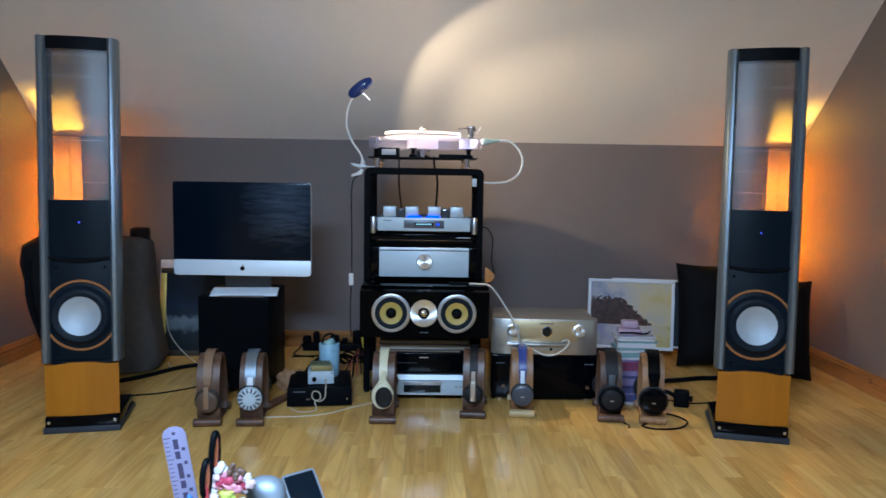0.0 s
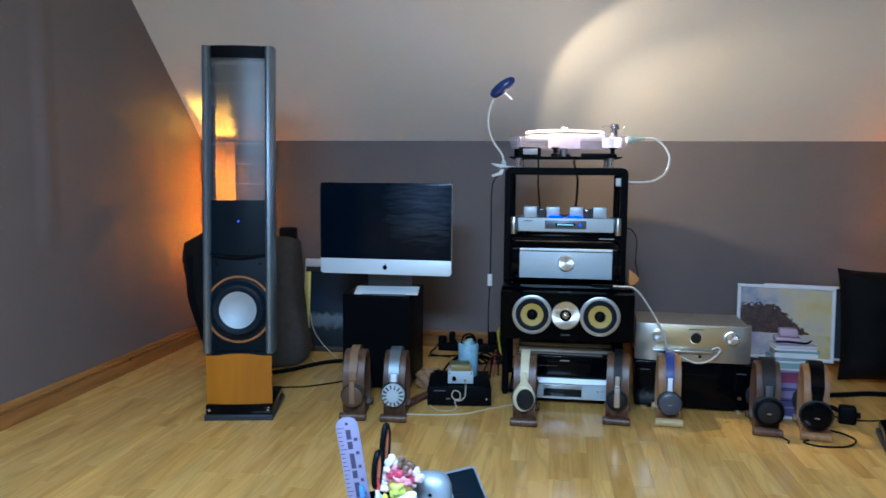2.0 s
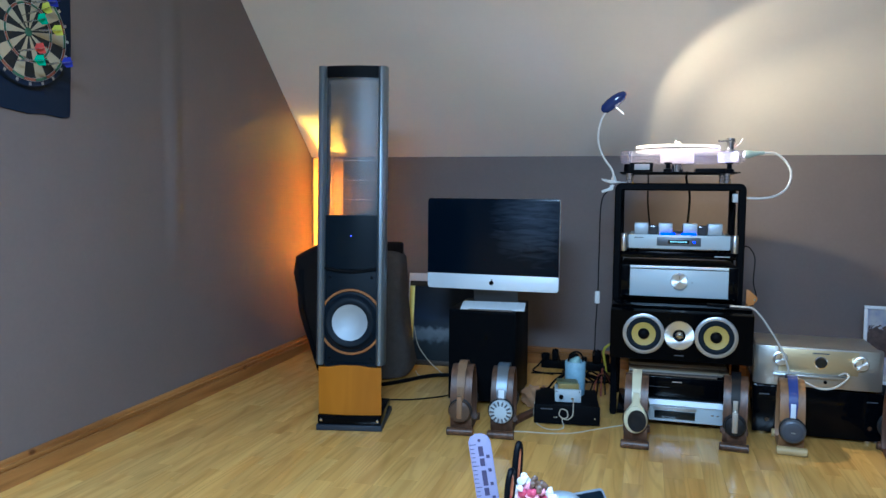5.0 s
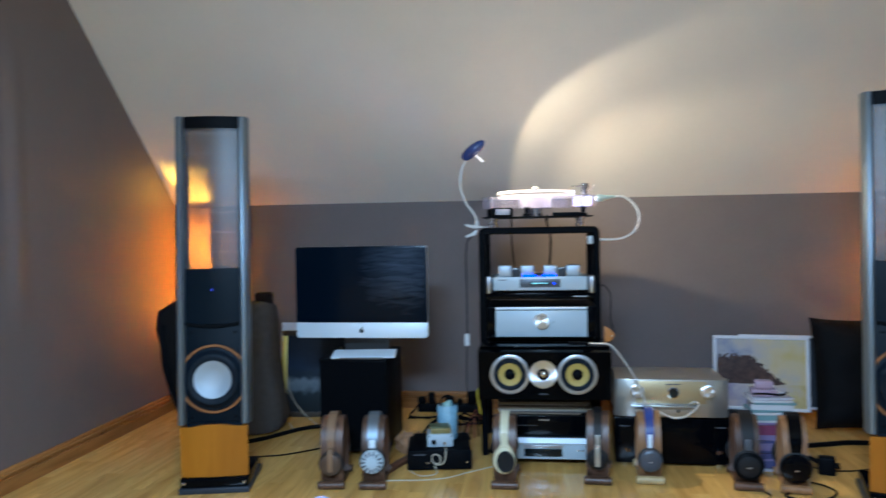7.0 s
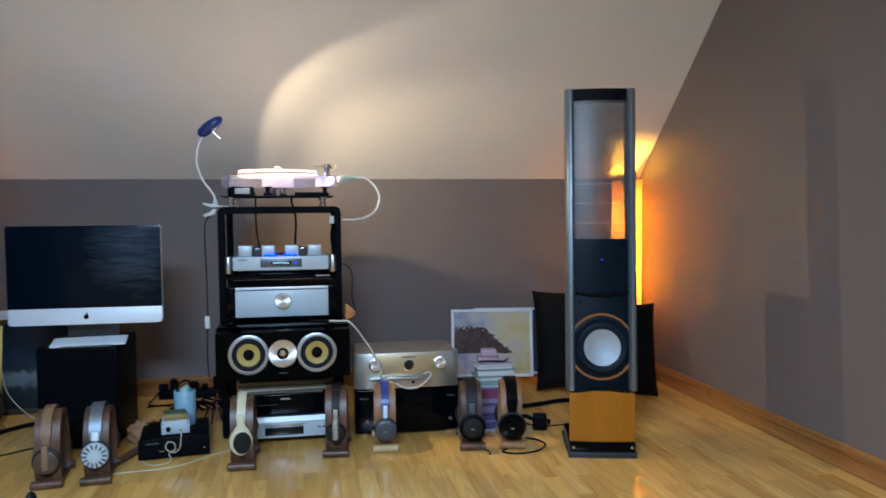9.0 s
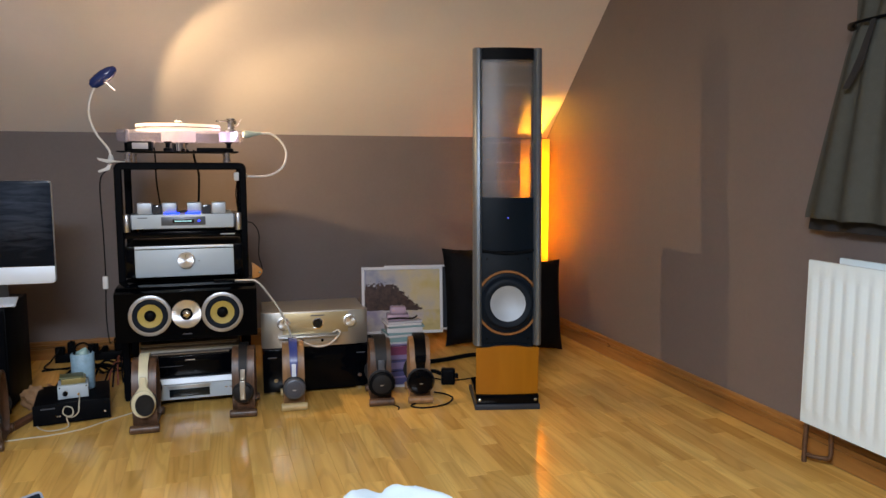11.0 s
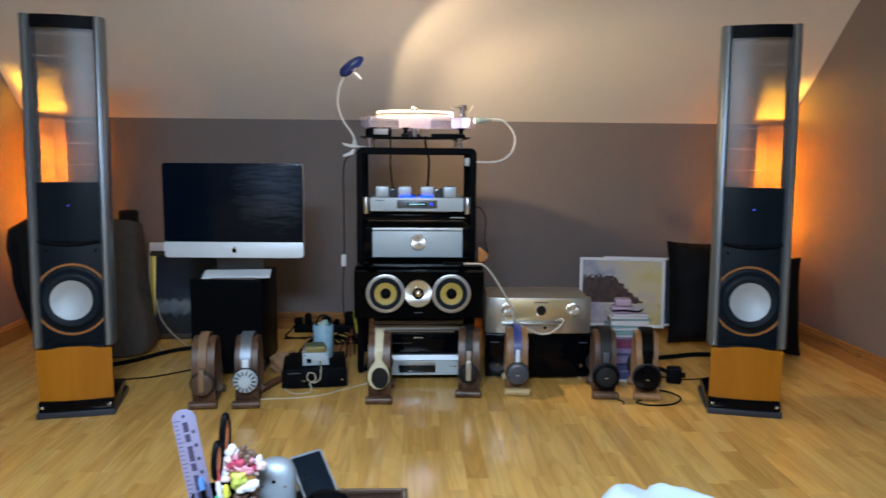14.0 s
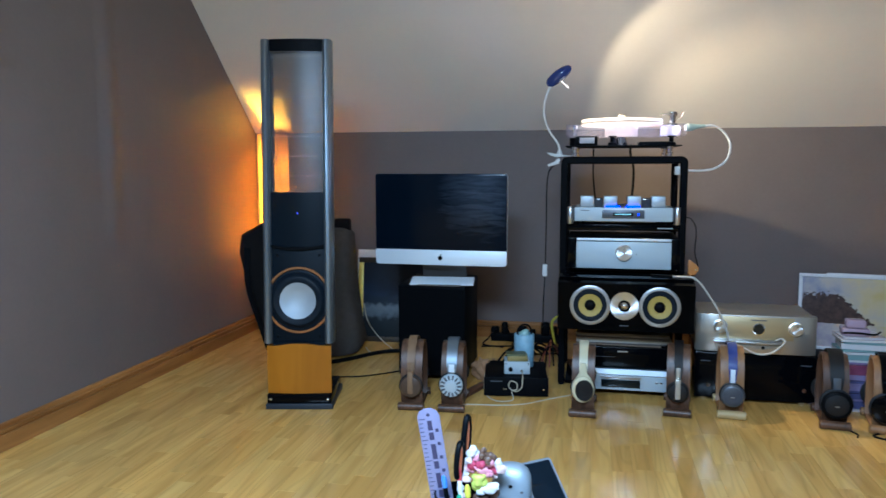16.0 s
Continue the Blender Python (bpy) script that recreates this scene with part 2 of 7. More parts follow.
def cyl(p0, p1, r, seg=24, bevel=0.0, bm=None):
    n = (Vector(p1) - Vector(p0)).length
    e = bevel
    prof = [(0, 0), (r - e, 0), (r, e), (r, n - e), (r - e, n), (0, n)] if e else [(0, 0), (r, 0), (r, n), (0, n)]
    return lathe(prof, p0, p1, seg, bm)


def prism(outline, y0, y1, bevel=0.0, bm=None, axis="y"):
    """An outline of (x, z) pushed from y0 to y1 (or (y, z) along x, or (x, y) along z)."""
    out = bm or bmesh.new()
    put = {"y": lambda a, b, c: (a, c, b), "x": lambda a, b, c: (c, a, b), "z": lambda a, b, c: (a, b, c)}[axis]
    lo = [out.verts.new(put(a, b, y0)) for a, b in outline]
    hi = [out.verts.new(put(a, b, y1)) for a, b in outline]
    fs = [out.faces.new(lo), out.faces.new(hi)]
    n = len(outline)
    for i in range(n):
        fs.append(out.faces.new([lo[i], lo[(i + 1) % n], hi[(i + 1) % n], hi[i]]))
    bmesh.ops.recalc_face_normals(out, faces=fs)
    if bevel:
        es = list({e for f in fs[:2] for e in f.edges})
        bmesh.ops.bevel(out, geom=es, offset=bevel, segments=2, profile=0.5, affect="EDGES")
    return out


def smooth_path(points, n=8):
    """A Catmull-Rom line through the points."""
    ps = [Vector(p) for p in points]
    ps = [2 * ps[0] - ps[1]] + ps + [2 * ps[-1] - ps[-2]]
    res = []
    for a, b, c, d in zip(ps, ps[1:], ps[2:], ps[3:]):
        for k in range(n):
            t = k / n
            res.append(0.5 * ((2 * b) + (c - a) * t + (2 * a - 5 * b + 4 * c - d) * t * t + (3 * b - a - 3 * c + d) * t ** 3))
    return res + [ps[-2]]


def tube(points, r, seg=8, n=8, bm=None, taper=None):
    out = bm or bmesh.new()
    ps = smooth_path(points, n) if n > 1 else [Vector(p) for p in points]
    up = Vector((0.13, 0.21, 0.97)).normalized()
    rings = []
    for i, p in enumerate(ps):
        d = (ps[min(i + 1, len(ps) - 1)] - ps[max(i - 1, 0)]).normalized()
        a = d.cross(up)
        a = a.normalized() if a.length > 1e-4 else Vector((1, 0, 0))
        up = a.cross(d).normalized()
        rr = r if taper is None else r + (taper - r) * i / (len(ps) - 1)
        rings.append([out.verts.new(p + rr * (math.cos(2 * math.pi * k / seg) * a + math.sin(2 * math.pi * k / seg) * up)) for k in range(seg)])
    for a, b in zip(rings, rings[1:]):
        for k in range(seg):
            out.faces.new([a[k], a[(k + 1) % seg], b[(k + 1) % seg], b[k]])
    out.faces.new(rings[0][::-1])
    out.faces.new(rings[-1])
    return out


def ribbon(points, widths, thick, across=(0, 1, 0), n=6, bm=None):
    """A flat band through the points; widths across it, one per point."""
    out = bm or bmesh.new()
    ps = smooth_path(points, n)
    ws = [widths[min(int(i / n), len(widths) - 1)] + (widths[min(int(i / n) + 1, len(widths) - 1)] - widths[min(int(i / n), len(widths) - 1)]) * ((i % n) / n) for i in range(len(ps))]
    ac = Vector(across).normalized()
    rings = []
    for i, p in enumerate(ps):
        d = (ps[min(i + 1, len(ps) - 1)] - ps[max(i - 1, 0)]).normalized()
        nn = d.cross(ac).normalized()
        w = ws[i] / 2
        rings.append([out.verts.new(p + s * w * ac + q * thick / 2 * nn) for s, q in ((-1, -1), (1, -1), (1, 1), (-1, 1))])
    for a, b in zip(rings, rings[1:]):
        for k in range(4):
            out.faces.new([a[k], a[(k + 1) % 4], b[(k + 1) % 4], b[k]])
    out.faces.new(rings[0][::-1])
    out.faces.new(rings[-1])
    bmesh.ops.recalc_face_normals(out, faces=out.faces[:])
    return out


def rounded(x0, x1, z0, z1, r, n=6):
    """A rectangle's outline with round corners."""
    pts = []
    for cx, cz, a0 in ((x1 - r, z1 - r, 0), (x0 + r, z1 - r, 90), (x0 + r, z0 + r, 180), (x1 - r, z0 + r, 270)):
        for k in range(n + 1):
            a = radians(a0 + 90 * k / n)
            pts.append((cx + r * math.cos(a), cz + r * math.sin(a)))
    return pts


def structure(name, bm, material, label, category, smooth=False):
    return tagged(part(name, bm, material, None, "", smooth), label, category, kind="structure")

# ---- the room ----
T = 0.12
ZTOP = FLAT + T
structure("wall_back", box(XL - T, XR + T, W, W + T, -T, ZK), TAUPE, "low taupe-painted knee wall under the sloping ceiling", "wall")
side = [(YF - T, -T), (W, -T), (W, ZK), (YT, FLAT), (YF - T, FLAT)]
structure("wall_left", prism(side, XL - T, XL, axis="x"), TAUPE, "taupe-painted gable wall with a sloping top edge", "wall")
structure("wall_right", prism(side, XR, XR + T, axis="x"), TAUPE, "taupe-painted gable wall with a sloping top edge", "wall")
structure("wall_front", box(XL, XR, YF - T, YF, -T, FLAT), TAUPE, "plain taupe-painted wall facing the hi-fi", "wall")
ceil = [(W + T, ZK), (W + T, ZK + T * 1.3), (YT, ZTOP), (YF - T, ZTOP), (YF - T, FLAT), (YT, FLAT), (W, ZK)]
structure("ceiling", prism(ceil, XL - T, XR + T, axis="x"), WHITE, "white-painted attic ceiling, sloping down to a knee wall", "ceiling")
FLOOR = structure("floor", box(XL, XR, YF, W, -T, -0.0015), mat("floor_joint", (0.36, 0.20, 0.055), 0.6), "honey-coloured oak strip floor with a satin varnish", "floor")

SKIRT = [(0, 0), (0.020, 0), (0.020, 0.058), (0.0110, 0.060), (0.0110, 0.066), (0.019, 0.070), (0.019, 0.080), (0.0115, 0.082), (0.0115, 0.088), (0.0105, 0.094), (0.006, 0.099), (0, 0.100)]


def skirting(name, a, b, inward):
    a, b, n = Vector(a), Vector(b), Vector(inward)
    bm = bmesh.new()
    length = (b - a).length
    rings = []
    for k in range(2):
        rings.append([bm.verts.new((d, k * length, z)) for d, z in SKIRT])
    bm.faces.new(rings[0])
    bm.faces.new(rings[1][::-1])
    for i in range(len(SKIRT)):
        j = (i + 1) % len(SKIRT)
        bm.faces.new([rings[0][i], rings[1][i], rings[1][j], rings[0][j]])
    bmesh.ops.recalc_face_normals(bm, faces=bm.faces[:])
    ob = structure(name, bm, PINE, "varnished knotty pine skirting board with a moulded top", "skirting")
    y = (b - a).normalized()
    ob.matrix_basis = Matrix.Translation(a) @ Matrix((n, y, Vector((0, 0, 1)))).transposed().to_4x4()
    return ob


skirting("baseboard_left", (XL, YF, 0), (XL, W, 0), (1, 0, 0))
skirting("baseboard_right", (XR, YF, 0), (XR, W, 0), (-1, 0, 0))
skirting("baseboard_back", (XL + 0.018, W, 0), (XR - 0.018, W, 0), (0, -1, 0))


def ridge(y, z0, z1, half, deep):
    """A long shallow swelling, shaped so that a pale upright streak of sheen shows."""
    bm = bmesh.new()
    rows = []
    for j in range(25):
        v = j / 24
        fade = math.sin(math.pi * v) ** 0.5 if 0 < v < 1 else 0.0
        rows.append([bm.verts.new((XL + 0.0004 + deep * fade * math.cos(math.pi / 2 * (i / 6 - 1)) ** 2, y + half * (i / 6 - 1), z0 + (z1 - z0) * v)) for i in range(13)])
    for a, b in zip(rows, rows[1:]):
        for i in range(12):
            bm.faces.new([a[i], a[i + 1], b[i + 1], b[i]])
    bmesh.ops.recalc_face_normals(bm, faces=bm.faces[:])
    return bm


# swelling added to the wall so that it catches light as a highlight
structure("sheen_ridge", ridge(2.08, 0.66, 1.98, 0.085, 0.013), TAUPE, "shallow ridge added to the taupe wall for a streak of sheen", "wall", True)

# ---- tall loudspeakers ----
MESH = bpy.data.materials.new("perforated_panel")
MESH.use_nodes = True
_nt = MESH.node_tree
_tr = _nt.nodes.new("ShaderNodeBsdfTransparent")
_tr.inputs[0].default_value = (0.90, 0.88, 0.86, 1)
_mx = _nt.nodes.new("ShaderNodeMixShader")
_mx.inputs[0].default_value = 0.54
_pb = _nt.nodes["Principled BSDF"]
_pb.inputs["Base Color"].default_value = (0.060, 0.062, 0.066, 1)
_pb.inputs["Roughness"].default_value = 0.35
_nt.links.new(_tr.outputs[0], _mx.inputs[1])
_nt.links.new(_pb.outputs[0], _mx.inputs[2])
_nt.links.new(_mx.outputs[0], _nt.nodes["Material Output"].inputs[0])
SPAR = mat("clear_spar", (0.62, 0.62, 0.62), 0.3, alpha=0.20)
SMOKED = mat("smoked_panel", (0.003, 0.007, 0.012), 0.30, spec=0.15, dirt=0.15, scale=30)
BAFFLE = mat("black_baffle", (0.003, 0.0065, 0.011), 0.5, spec=0.12, grain=0.08, scale=120)
CONE = mat("aluminium_cone", (0.40, 0.445, 0.49), 0.6, 0.45, grain=0.03, scale=80, dirt=0.05)
RUBBER = mat("rubber_surround", (0.006, 0.010, 0.016), 0.5, spec=0.15)
COPPER = mat("orange_ring", (0.26, 0.105, 0.028), 0.4, grain=0.1, scale=90)
PLINTH = mat("grey_plinth", (0.022, 0.027, 0.036), 0.45, grain=0.1, scale=150)
BLUELED = mat("blue_led", (0.0, 0.0, 0.1), 0.5, emit=(0.08, 0.10, 1.0), power=6)


def bowed(x0, x1, z0, z1, bow, y, thick, nx=16, nz=1):
    """A sheet that bulges forwards across its width."""
    bm = bmesh.new()
    grid = {}
    for k in (0, 1):
        for i in range(nx + 1):
            u = i / nx
            for j in range(nz + 1):
                yy = y - bow * (1 - (2 * u - 1) ** 2) + k * thick
                grid[k, i, j] = bm.verts.new((x0 + (x1 - x0) * u, yy, z0 + (z1 - z0) * j / nz))
    for i in range(nx):
        for j in range(nz):
            bm.faces.new([grid[0, i, j], grid[0, i + 1, j], grid[0, i + 1, j + 1], grid[0, i, j + 1]])
            bm.faces.new([grid[1, i, j + 1], grid[1, i + 1, j + 1], grid[1, i + 1, j], grid[1, i, j]])
    for i in range(nx):
        bm.faces.new([grid[0, i, 0], grid[1, i, 0], grid[1, i + 1, 0], grid[0, i + 1, 0]])
        bm.faces.new([grid[0, i, nz], grid[0, i + 1, nz], grid[1, i + 1, nz], grid[1, i, nz]])
    for j in range(nz):
        bm.faces.new([grid[0, 0, j], grid[0, 0, j + 1], grid[1, 0, j + 1], grid[1, 0, j]])
        bm.faces.new([grid[0, nx, j], grid[1, nx, j], grid[1, nx, j + 1], grid[0, nx, j + 1]])
    return bm


def lean(bm, narrow=0.95):
    """Everything above the wooden foot leans back a little and stands in from its sides."""
    for v in bm.verts:
        v.co.x *= narrow
        up = max(0.0, v.co.z - 0.27)
        v.co.y += 0.060 * up
        v.co.z += 0.008 * up
    return bm


def tower(m):
    s = thing("loudspeaker", "tall loudspeaker with see-through panel, grey columns and honey wood foot", "loudspeaker", m, group="pair of tall loudspeakers")
    part("plinth", box(-0.143, 0.143, 0.0, 0.31, 0.0, 0.024, 0.003), PLINTH, s, "dark grey floor plate")
    part("base", box(-0.138, 0.138, 0.006, 0.29, 0.024, 0.066, 0.006), GLOSS, s, "glossy black base")
    for x in (-0.122, 0.122):
        part("foot_bolt", lathe([(0, 0), (0.006, 0), (0.006, 0.003), (0.004, 0.004), (0, 0.004)], (x, 0.006, 0.045), (x, -0.1, 0.045), 16), CHROME, s, "chrome bolt")
    cab = bowed(-0.137, 0.137, 0.066, 0.276, 0.012, 0.026, 0.25, 20)
    for v in cab.verts:
        if v.co.z > 0.2:
            v.co.z += 0.010 * math.exp(-(v.co.x / 0.075) ** 4) - 0.004
    for v in cab.verts:
        if v.co.y > 0.2:
            v.co.x *= 0.62
    part("cabinet", cab, HONEY, s, "honey-coloured maple veneer cabinet")
    part("baffle", lean(box(-0.118, 0.118, 0.034, 0.0595, 0.2865, 0.690, 0.003)), BAFFLE, s, "black woofer baffle")
    part("baffle_lip", lean(bowed(-0.119, 0.119, 0.270, 0.2862, 0.010, 0.035, 0.024, 20)), BAFFLE, s)
    for x in (-0.095, 0.095):
        for z in (0.31, 0.655):
            part("screw", lean(cyl((x, 0.034, z), (x, 0.031, z), 0.006, 12)), BLACK, s)
    c = (0, 0.0335, 0.465)
    f = (0, -1, 0.465)
    ring = part("trim_ring", lean(lathe([(0.131, 0), (0.131, 0.004), (0.133, 0.006), (0.139, 0.006), (0.141, 0.004), (0.141, 0)], c, f, 64), 1.0), COPPER, s, "orange trim ring round the woofer")
    wf = part("woofer", lean(lathe([(0.127, 0), (0.127, 0.003), (0.119, 0.005), (0.114, 0.010), (0.110, 0.020), (0.100, 0.027), (0.084, 0.026), (0.0765, 0.022), (0.0765, 0.0)], c, f, 64), 1.0), RUBBER, s, "woofer with black rubber surround")
    part("cone", lean(lathe([(0.0770, 0.0225), (0.071, 0.0205), (0.056, 0.0130), (0.041, 0.0072), (0.030, 0.0045), (0.015, 0.0025), (0.0, 0.0017)], c, f, 64), 1.0), CONE, wf, "bare aluminium cone")
    part("lower_panel", lean(bowed(-0.119, 0.119, 0.6905, 0.919, 0.012, 0.034, 0.025, 20)), SMOKED, s, "smoked dark lower panel")
    lip = [(-0.119 + 0.238 * i / 24, 0.700 - 0.013 * math.sin(math.pi * i / 24)) for i in range(25)]
    part("panel_lip", lean(prism(lip + [(x, z - 0.010) for x, z in reversed(lip)], 0.017, 0.032)), BLACK, s, "curved black lip")
    part("led", lean(lathe([(0, 0), (0.0022, 0), (0.0022, 0.002), (0, 0.002)], (0.001, 0.0225, 0.832), (0.001, -1, 0.832), 10)), BLUELED, s, "blue power light")
    part("panel", lean(bowed(-0.119, 0.119, 0.9195, 1.502, 0.014, 0.040, 0.0016, 20)), MESH, s, "see-through perforated electrostatic panel")
    for k in range(7):
        z = 0.985 + k * 0.082
        part("spar", lean(bowed(-0.118, 0.118, z, z + 0.0030, 0.014, 0.0362, 0.0012, 16)), SPAR, s)
    part("cap", lean(bowed(-0.119, 0.119, 1.5022, 1.552, 0.014, 0.036, 0.075, 20)), BLACK, s, "black top cap")
    for sx in (-1, 1):
        out = [(sx * a, b) for a, b in ((0.119, 0.022), (0.121, 0.016), (0.130, 0.008), (0.142, 0.009), (0.151, 0.018), (0.156, 0.034), (0.157, 0.060), (0.154, 0.090), (0.145, 0.110), (0.132, 0.116), (0.119, 0.112))]
        part("column", lean(prism(out, 0.284, 1.549, 0.0012, axis="z")), GREYCOL, s, "grey anodised aluminium column")
    out = [(-0.117, 0.060), (0.117, 0.060), (0.117, 0.12), (0.098, 0.30), (0.080, 0.315), (-0.080, 0.315), (-0.098, 0.30), (-0.117, 0.12)]
    part("enclosure", lean(prism(out, 0.2825, 0.905, 0.002, axis="z")), BAFFLE, s, "deep black woofer enclosure")
    return s


tower(pose(-1.352, 2.008, 0, 0, 0, 11.5))
tower(pose(1.3215, 1.973, 0, 0, 0, -14.5))

# ---- paper lamps in the corners ----
PAPER = bpy.data.materials.new("rice_paper")
PAPER.use_nodes = True
_nt = PAPER.node_tree
_tl = _nt.nodes.new("ShaderNodeBsdfTranslucent")
_tl.inputs[0].default_value = (0.66, 0.485, 0.075, 1)
_mx = _nt.nodes.new("ShaderNodeMixShader")
_mx.inputs[0].default_value = 0.6
_pb = _nt.nodes["Principled BSDF"]
_pb.inputs["Base Color"].default_value = (0.80, 0.64, 0.36, 1)
_pb.inputs["Roughness"].default_value = 0.9
_wv = _nt.nodes.new("ShaderNodeTexNoise")
_wv.inputs["Scale"].default_value = 60
_bp = _nt.nodes.new("ShaderNodeBump")
_bp.inputs["Strength"].default_value = 0.3
_nt.links.new(_wv.outputs[0], _bp.inputs["Height"])
_nt.links.new(_bp.outputs[0], _pb.inputs["Normal"])
_nt.links.new(_pb.outputs[0], _mx.inputs[1])
_nt.links.new(_tl.outputs[0], _mx.inputs[2])
_nt.links.new(_mx.outputs[0], _nt.nodes["Material Output"].inputs[0])


def paper_lamp(x, y):
    s = thing("floor_lamp", "tall square amber paper floor lamp, lit, in the corner", "floor lamp", pose(x, y, 0), group="pair of paper floor lamps")
    h = 0.070
    part("foot", box(-h, h, -h, h, 0, 0.02, 0.003), BLACK, s, "black wooden foot")
    for sx, sy in ((-1, 0), (1, 0), (0, -1), (0, 1)):
        if sx:
            bm = box(sx * (h - 0.0012) - 0.0006, sx * (h - 0.0012) + 0.0006, -h, h, 0.06, 1.230)
        else:
            bm = box(-h + 0.002, h - 0.002, sy * (h - 0.0012) - 0.0006, sy * (h - 0.0012) + 0.0006, 0.06, 1.230)
        part("shade", bm, PAPER, s, "glowing amber paper shade", smooth=False)
    for sx in (-1, 1):
        for sy in (-1, 1):
            part("corner_foot", box(sx * 0.064 - 0.003, sx * 0.064 + 0.003, sy * 0.064 - 0.003, sy * 0.064 + 0.003, 0.02, 0.075), BLACK, s)
    part("stem", cyl((0.045, 0, 0.02), (0.045, 0, 0.90), 0.004, 12), BLACK, s)
    for z in (0.55, 0.88):
        part("bulb", lathe([(0, 0), (0.010, 0), (0.010, 0.02), (0.018, 0.035), (0.015, 0.055), (0, 0.062)], (0, 0, z), (0, 0, 2), 20), mat("bulb_glass", (0.9, 0.85, 0.8), 0.2, alpha=0.15), s, "small clear bulb")
        part("bulb_arm", box(-0.003, 0.0405, -0.003, 0.003, z - 0.006, z - 0.0002), BLACK, s)
    return s


paper_lamp(-2.08, 3.41)
paper_lamp(2.09, 3.41)

# ---- computer on the subwoofer ----
WHITEAL = mat("pale_aluminium", (0.72, 0.80, 0.88), 0.42, 0.2, grain=0.02, scale=300)
KEYCAP = mat("white_keys", (0.70, 0.77, 0.83), 0.5, grain=0.03, scale=80)


GLARE_GLASS = mat("black_glass_with_glare", (0.0025, 0.006, 0.013), 0.2, spec=0.14)


def dust_and_glare(m):
    """Cloudy streaks towards one upper corner: wiped dust, with glare painted into the colour."""
    nt = m.node_tree
    tc, mp = nt.nodes["Texture Coordinate"], nt.nodes["Mapping"]
    mp.inputs["Scale"].default_value = (1.0, 1.0, 6.0)
    mp.inputs["Rotation"].default_value = (0, radians(-8), 0)
    n = nt.nodes.new("ShaderNodeTexNoise")
    n.inputs["Scale"].default_value, n.inputs["Detail"].default_value, n.inputs["Distortion"].default_value = 7, 5, 0.8
    nt.links.new(mp.outputs[0], n.inputs["Vector"])
    sep = nt.nodes.new("ShaderNodeSeparateXYZ")
    nt.links.new(tc.outputs["Object"], sep.inputs[0])
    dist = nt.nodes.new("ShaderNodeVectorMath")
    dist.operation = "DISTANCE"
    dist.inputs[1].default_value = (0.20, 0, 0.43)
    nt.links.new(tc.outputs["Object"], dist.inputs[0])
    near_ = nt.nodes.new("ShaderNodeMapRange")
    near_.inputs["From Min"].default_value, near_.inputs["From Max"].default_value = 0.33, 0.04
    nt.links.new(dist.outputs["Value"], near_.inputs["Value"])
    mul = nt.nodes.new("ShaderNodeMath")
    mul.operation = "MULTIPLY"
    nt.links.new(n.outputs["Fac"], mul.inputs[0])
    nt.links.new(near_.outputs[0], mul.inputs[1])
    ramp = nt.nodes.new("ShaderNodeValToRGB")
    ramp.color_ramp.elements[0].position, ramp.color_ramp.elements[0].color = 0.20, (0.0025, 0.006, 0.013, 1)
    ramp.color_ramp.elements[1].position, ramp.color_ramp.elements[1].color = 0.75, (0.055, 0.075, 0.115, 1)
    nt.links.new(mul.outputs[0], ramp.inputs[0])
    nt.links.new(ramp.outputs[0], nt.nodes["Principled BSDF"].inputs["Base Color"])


dust_and_glare(GLARE_GLASS)


def computer():
    s = thing("computer", "all-in-one desktop computer, silver chin and dark screen, switched off", "computer", pose(-0.8545, 2.575, 0.468, 0, 0, -1.5))
    w = 0.3215
    z0, z1, zc = 0.092, 0.530, 0.165
    part("body", prism(rounded(-w, w, z0, z1, 0.016), 0.0035, 0.030, 0.003), WHITEAL, s, "silver aluminium housing")
    chin = [p for p in rounded(-w, w, z0, z1, 0.016) if p[1] < zc]
    chin = [(w, zc)] + [(-w, zc)] + [p for p in rounded(-w, w, z0, z1, 0.016) if p[1] < zc - 0.02]
    part("chin", prism(chin, 0.0, 0.0034, 0.0008), WHITEAL, s, "pale silver chin")
    top = [(-w, zc + 0.0005), (w, zc + 0.0005)] + [p for p in rounded(-w, w, z0, z1, 0.016) if p[1] > zc + 0.1]
    part("screen", prism(top, 0.0006, 0.0034, 0.0006), GLARE_GLASS, s, "dark glossy glass screen with wiped dust and painted glare")
    bm = lathe([(0, 0), (0.011, 0), (0.011, 0.0006), (0, 0.0006)], (0, -0.0001, 0.126), (0, -1, 0.126), 20)
    lathe([(0, 0), (0.0035, 0), (0.0035, 0.0006), (0, 0.0006)], (0.003, -0.0001, 0.141), (0.003, -1, 0.141), 12, bm)
    part("emblem", bm, BLACK, s, "small dark emblem")
    leg = [(0.030, 0.30), (0.036, 0.30), (0.115, 0.012), (0.120, 0.0), (-0.06, 0.0), (-0.06, 0.006), (0.108, 0.008)]
    part("stand", prism(leg, -0.11, 0.11, axis="x"), mat("dull_aluminium", (0.15, 0.145, 0.14), 0.4, 0.7, grain=0.04, scale=200), s, "bent aluminium stand")
    return s


computer()


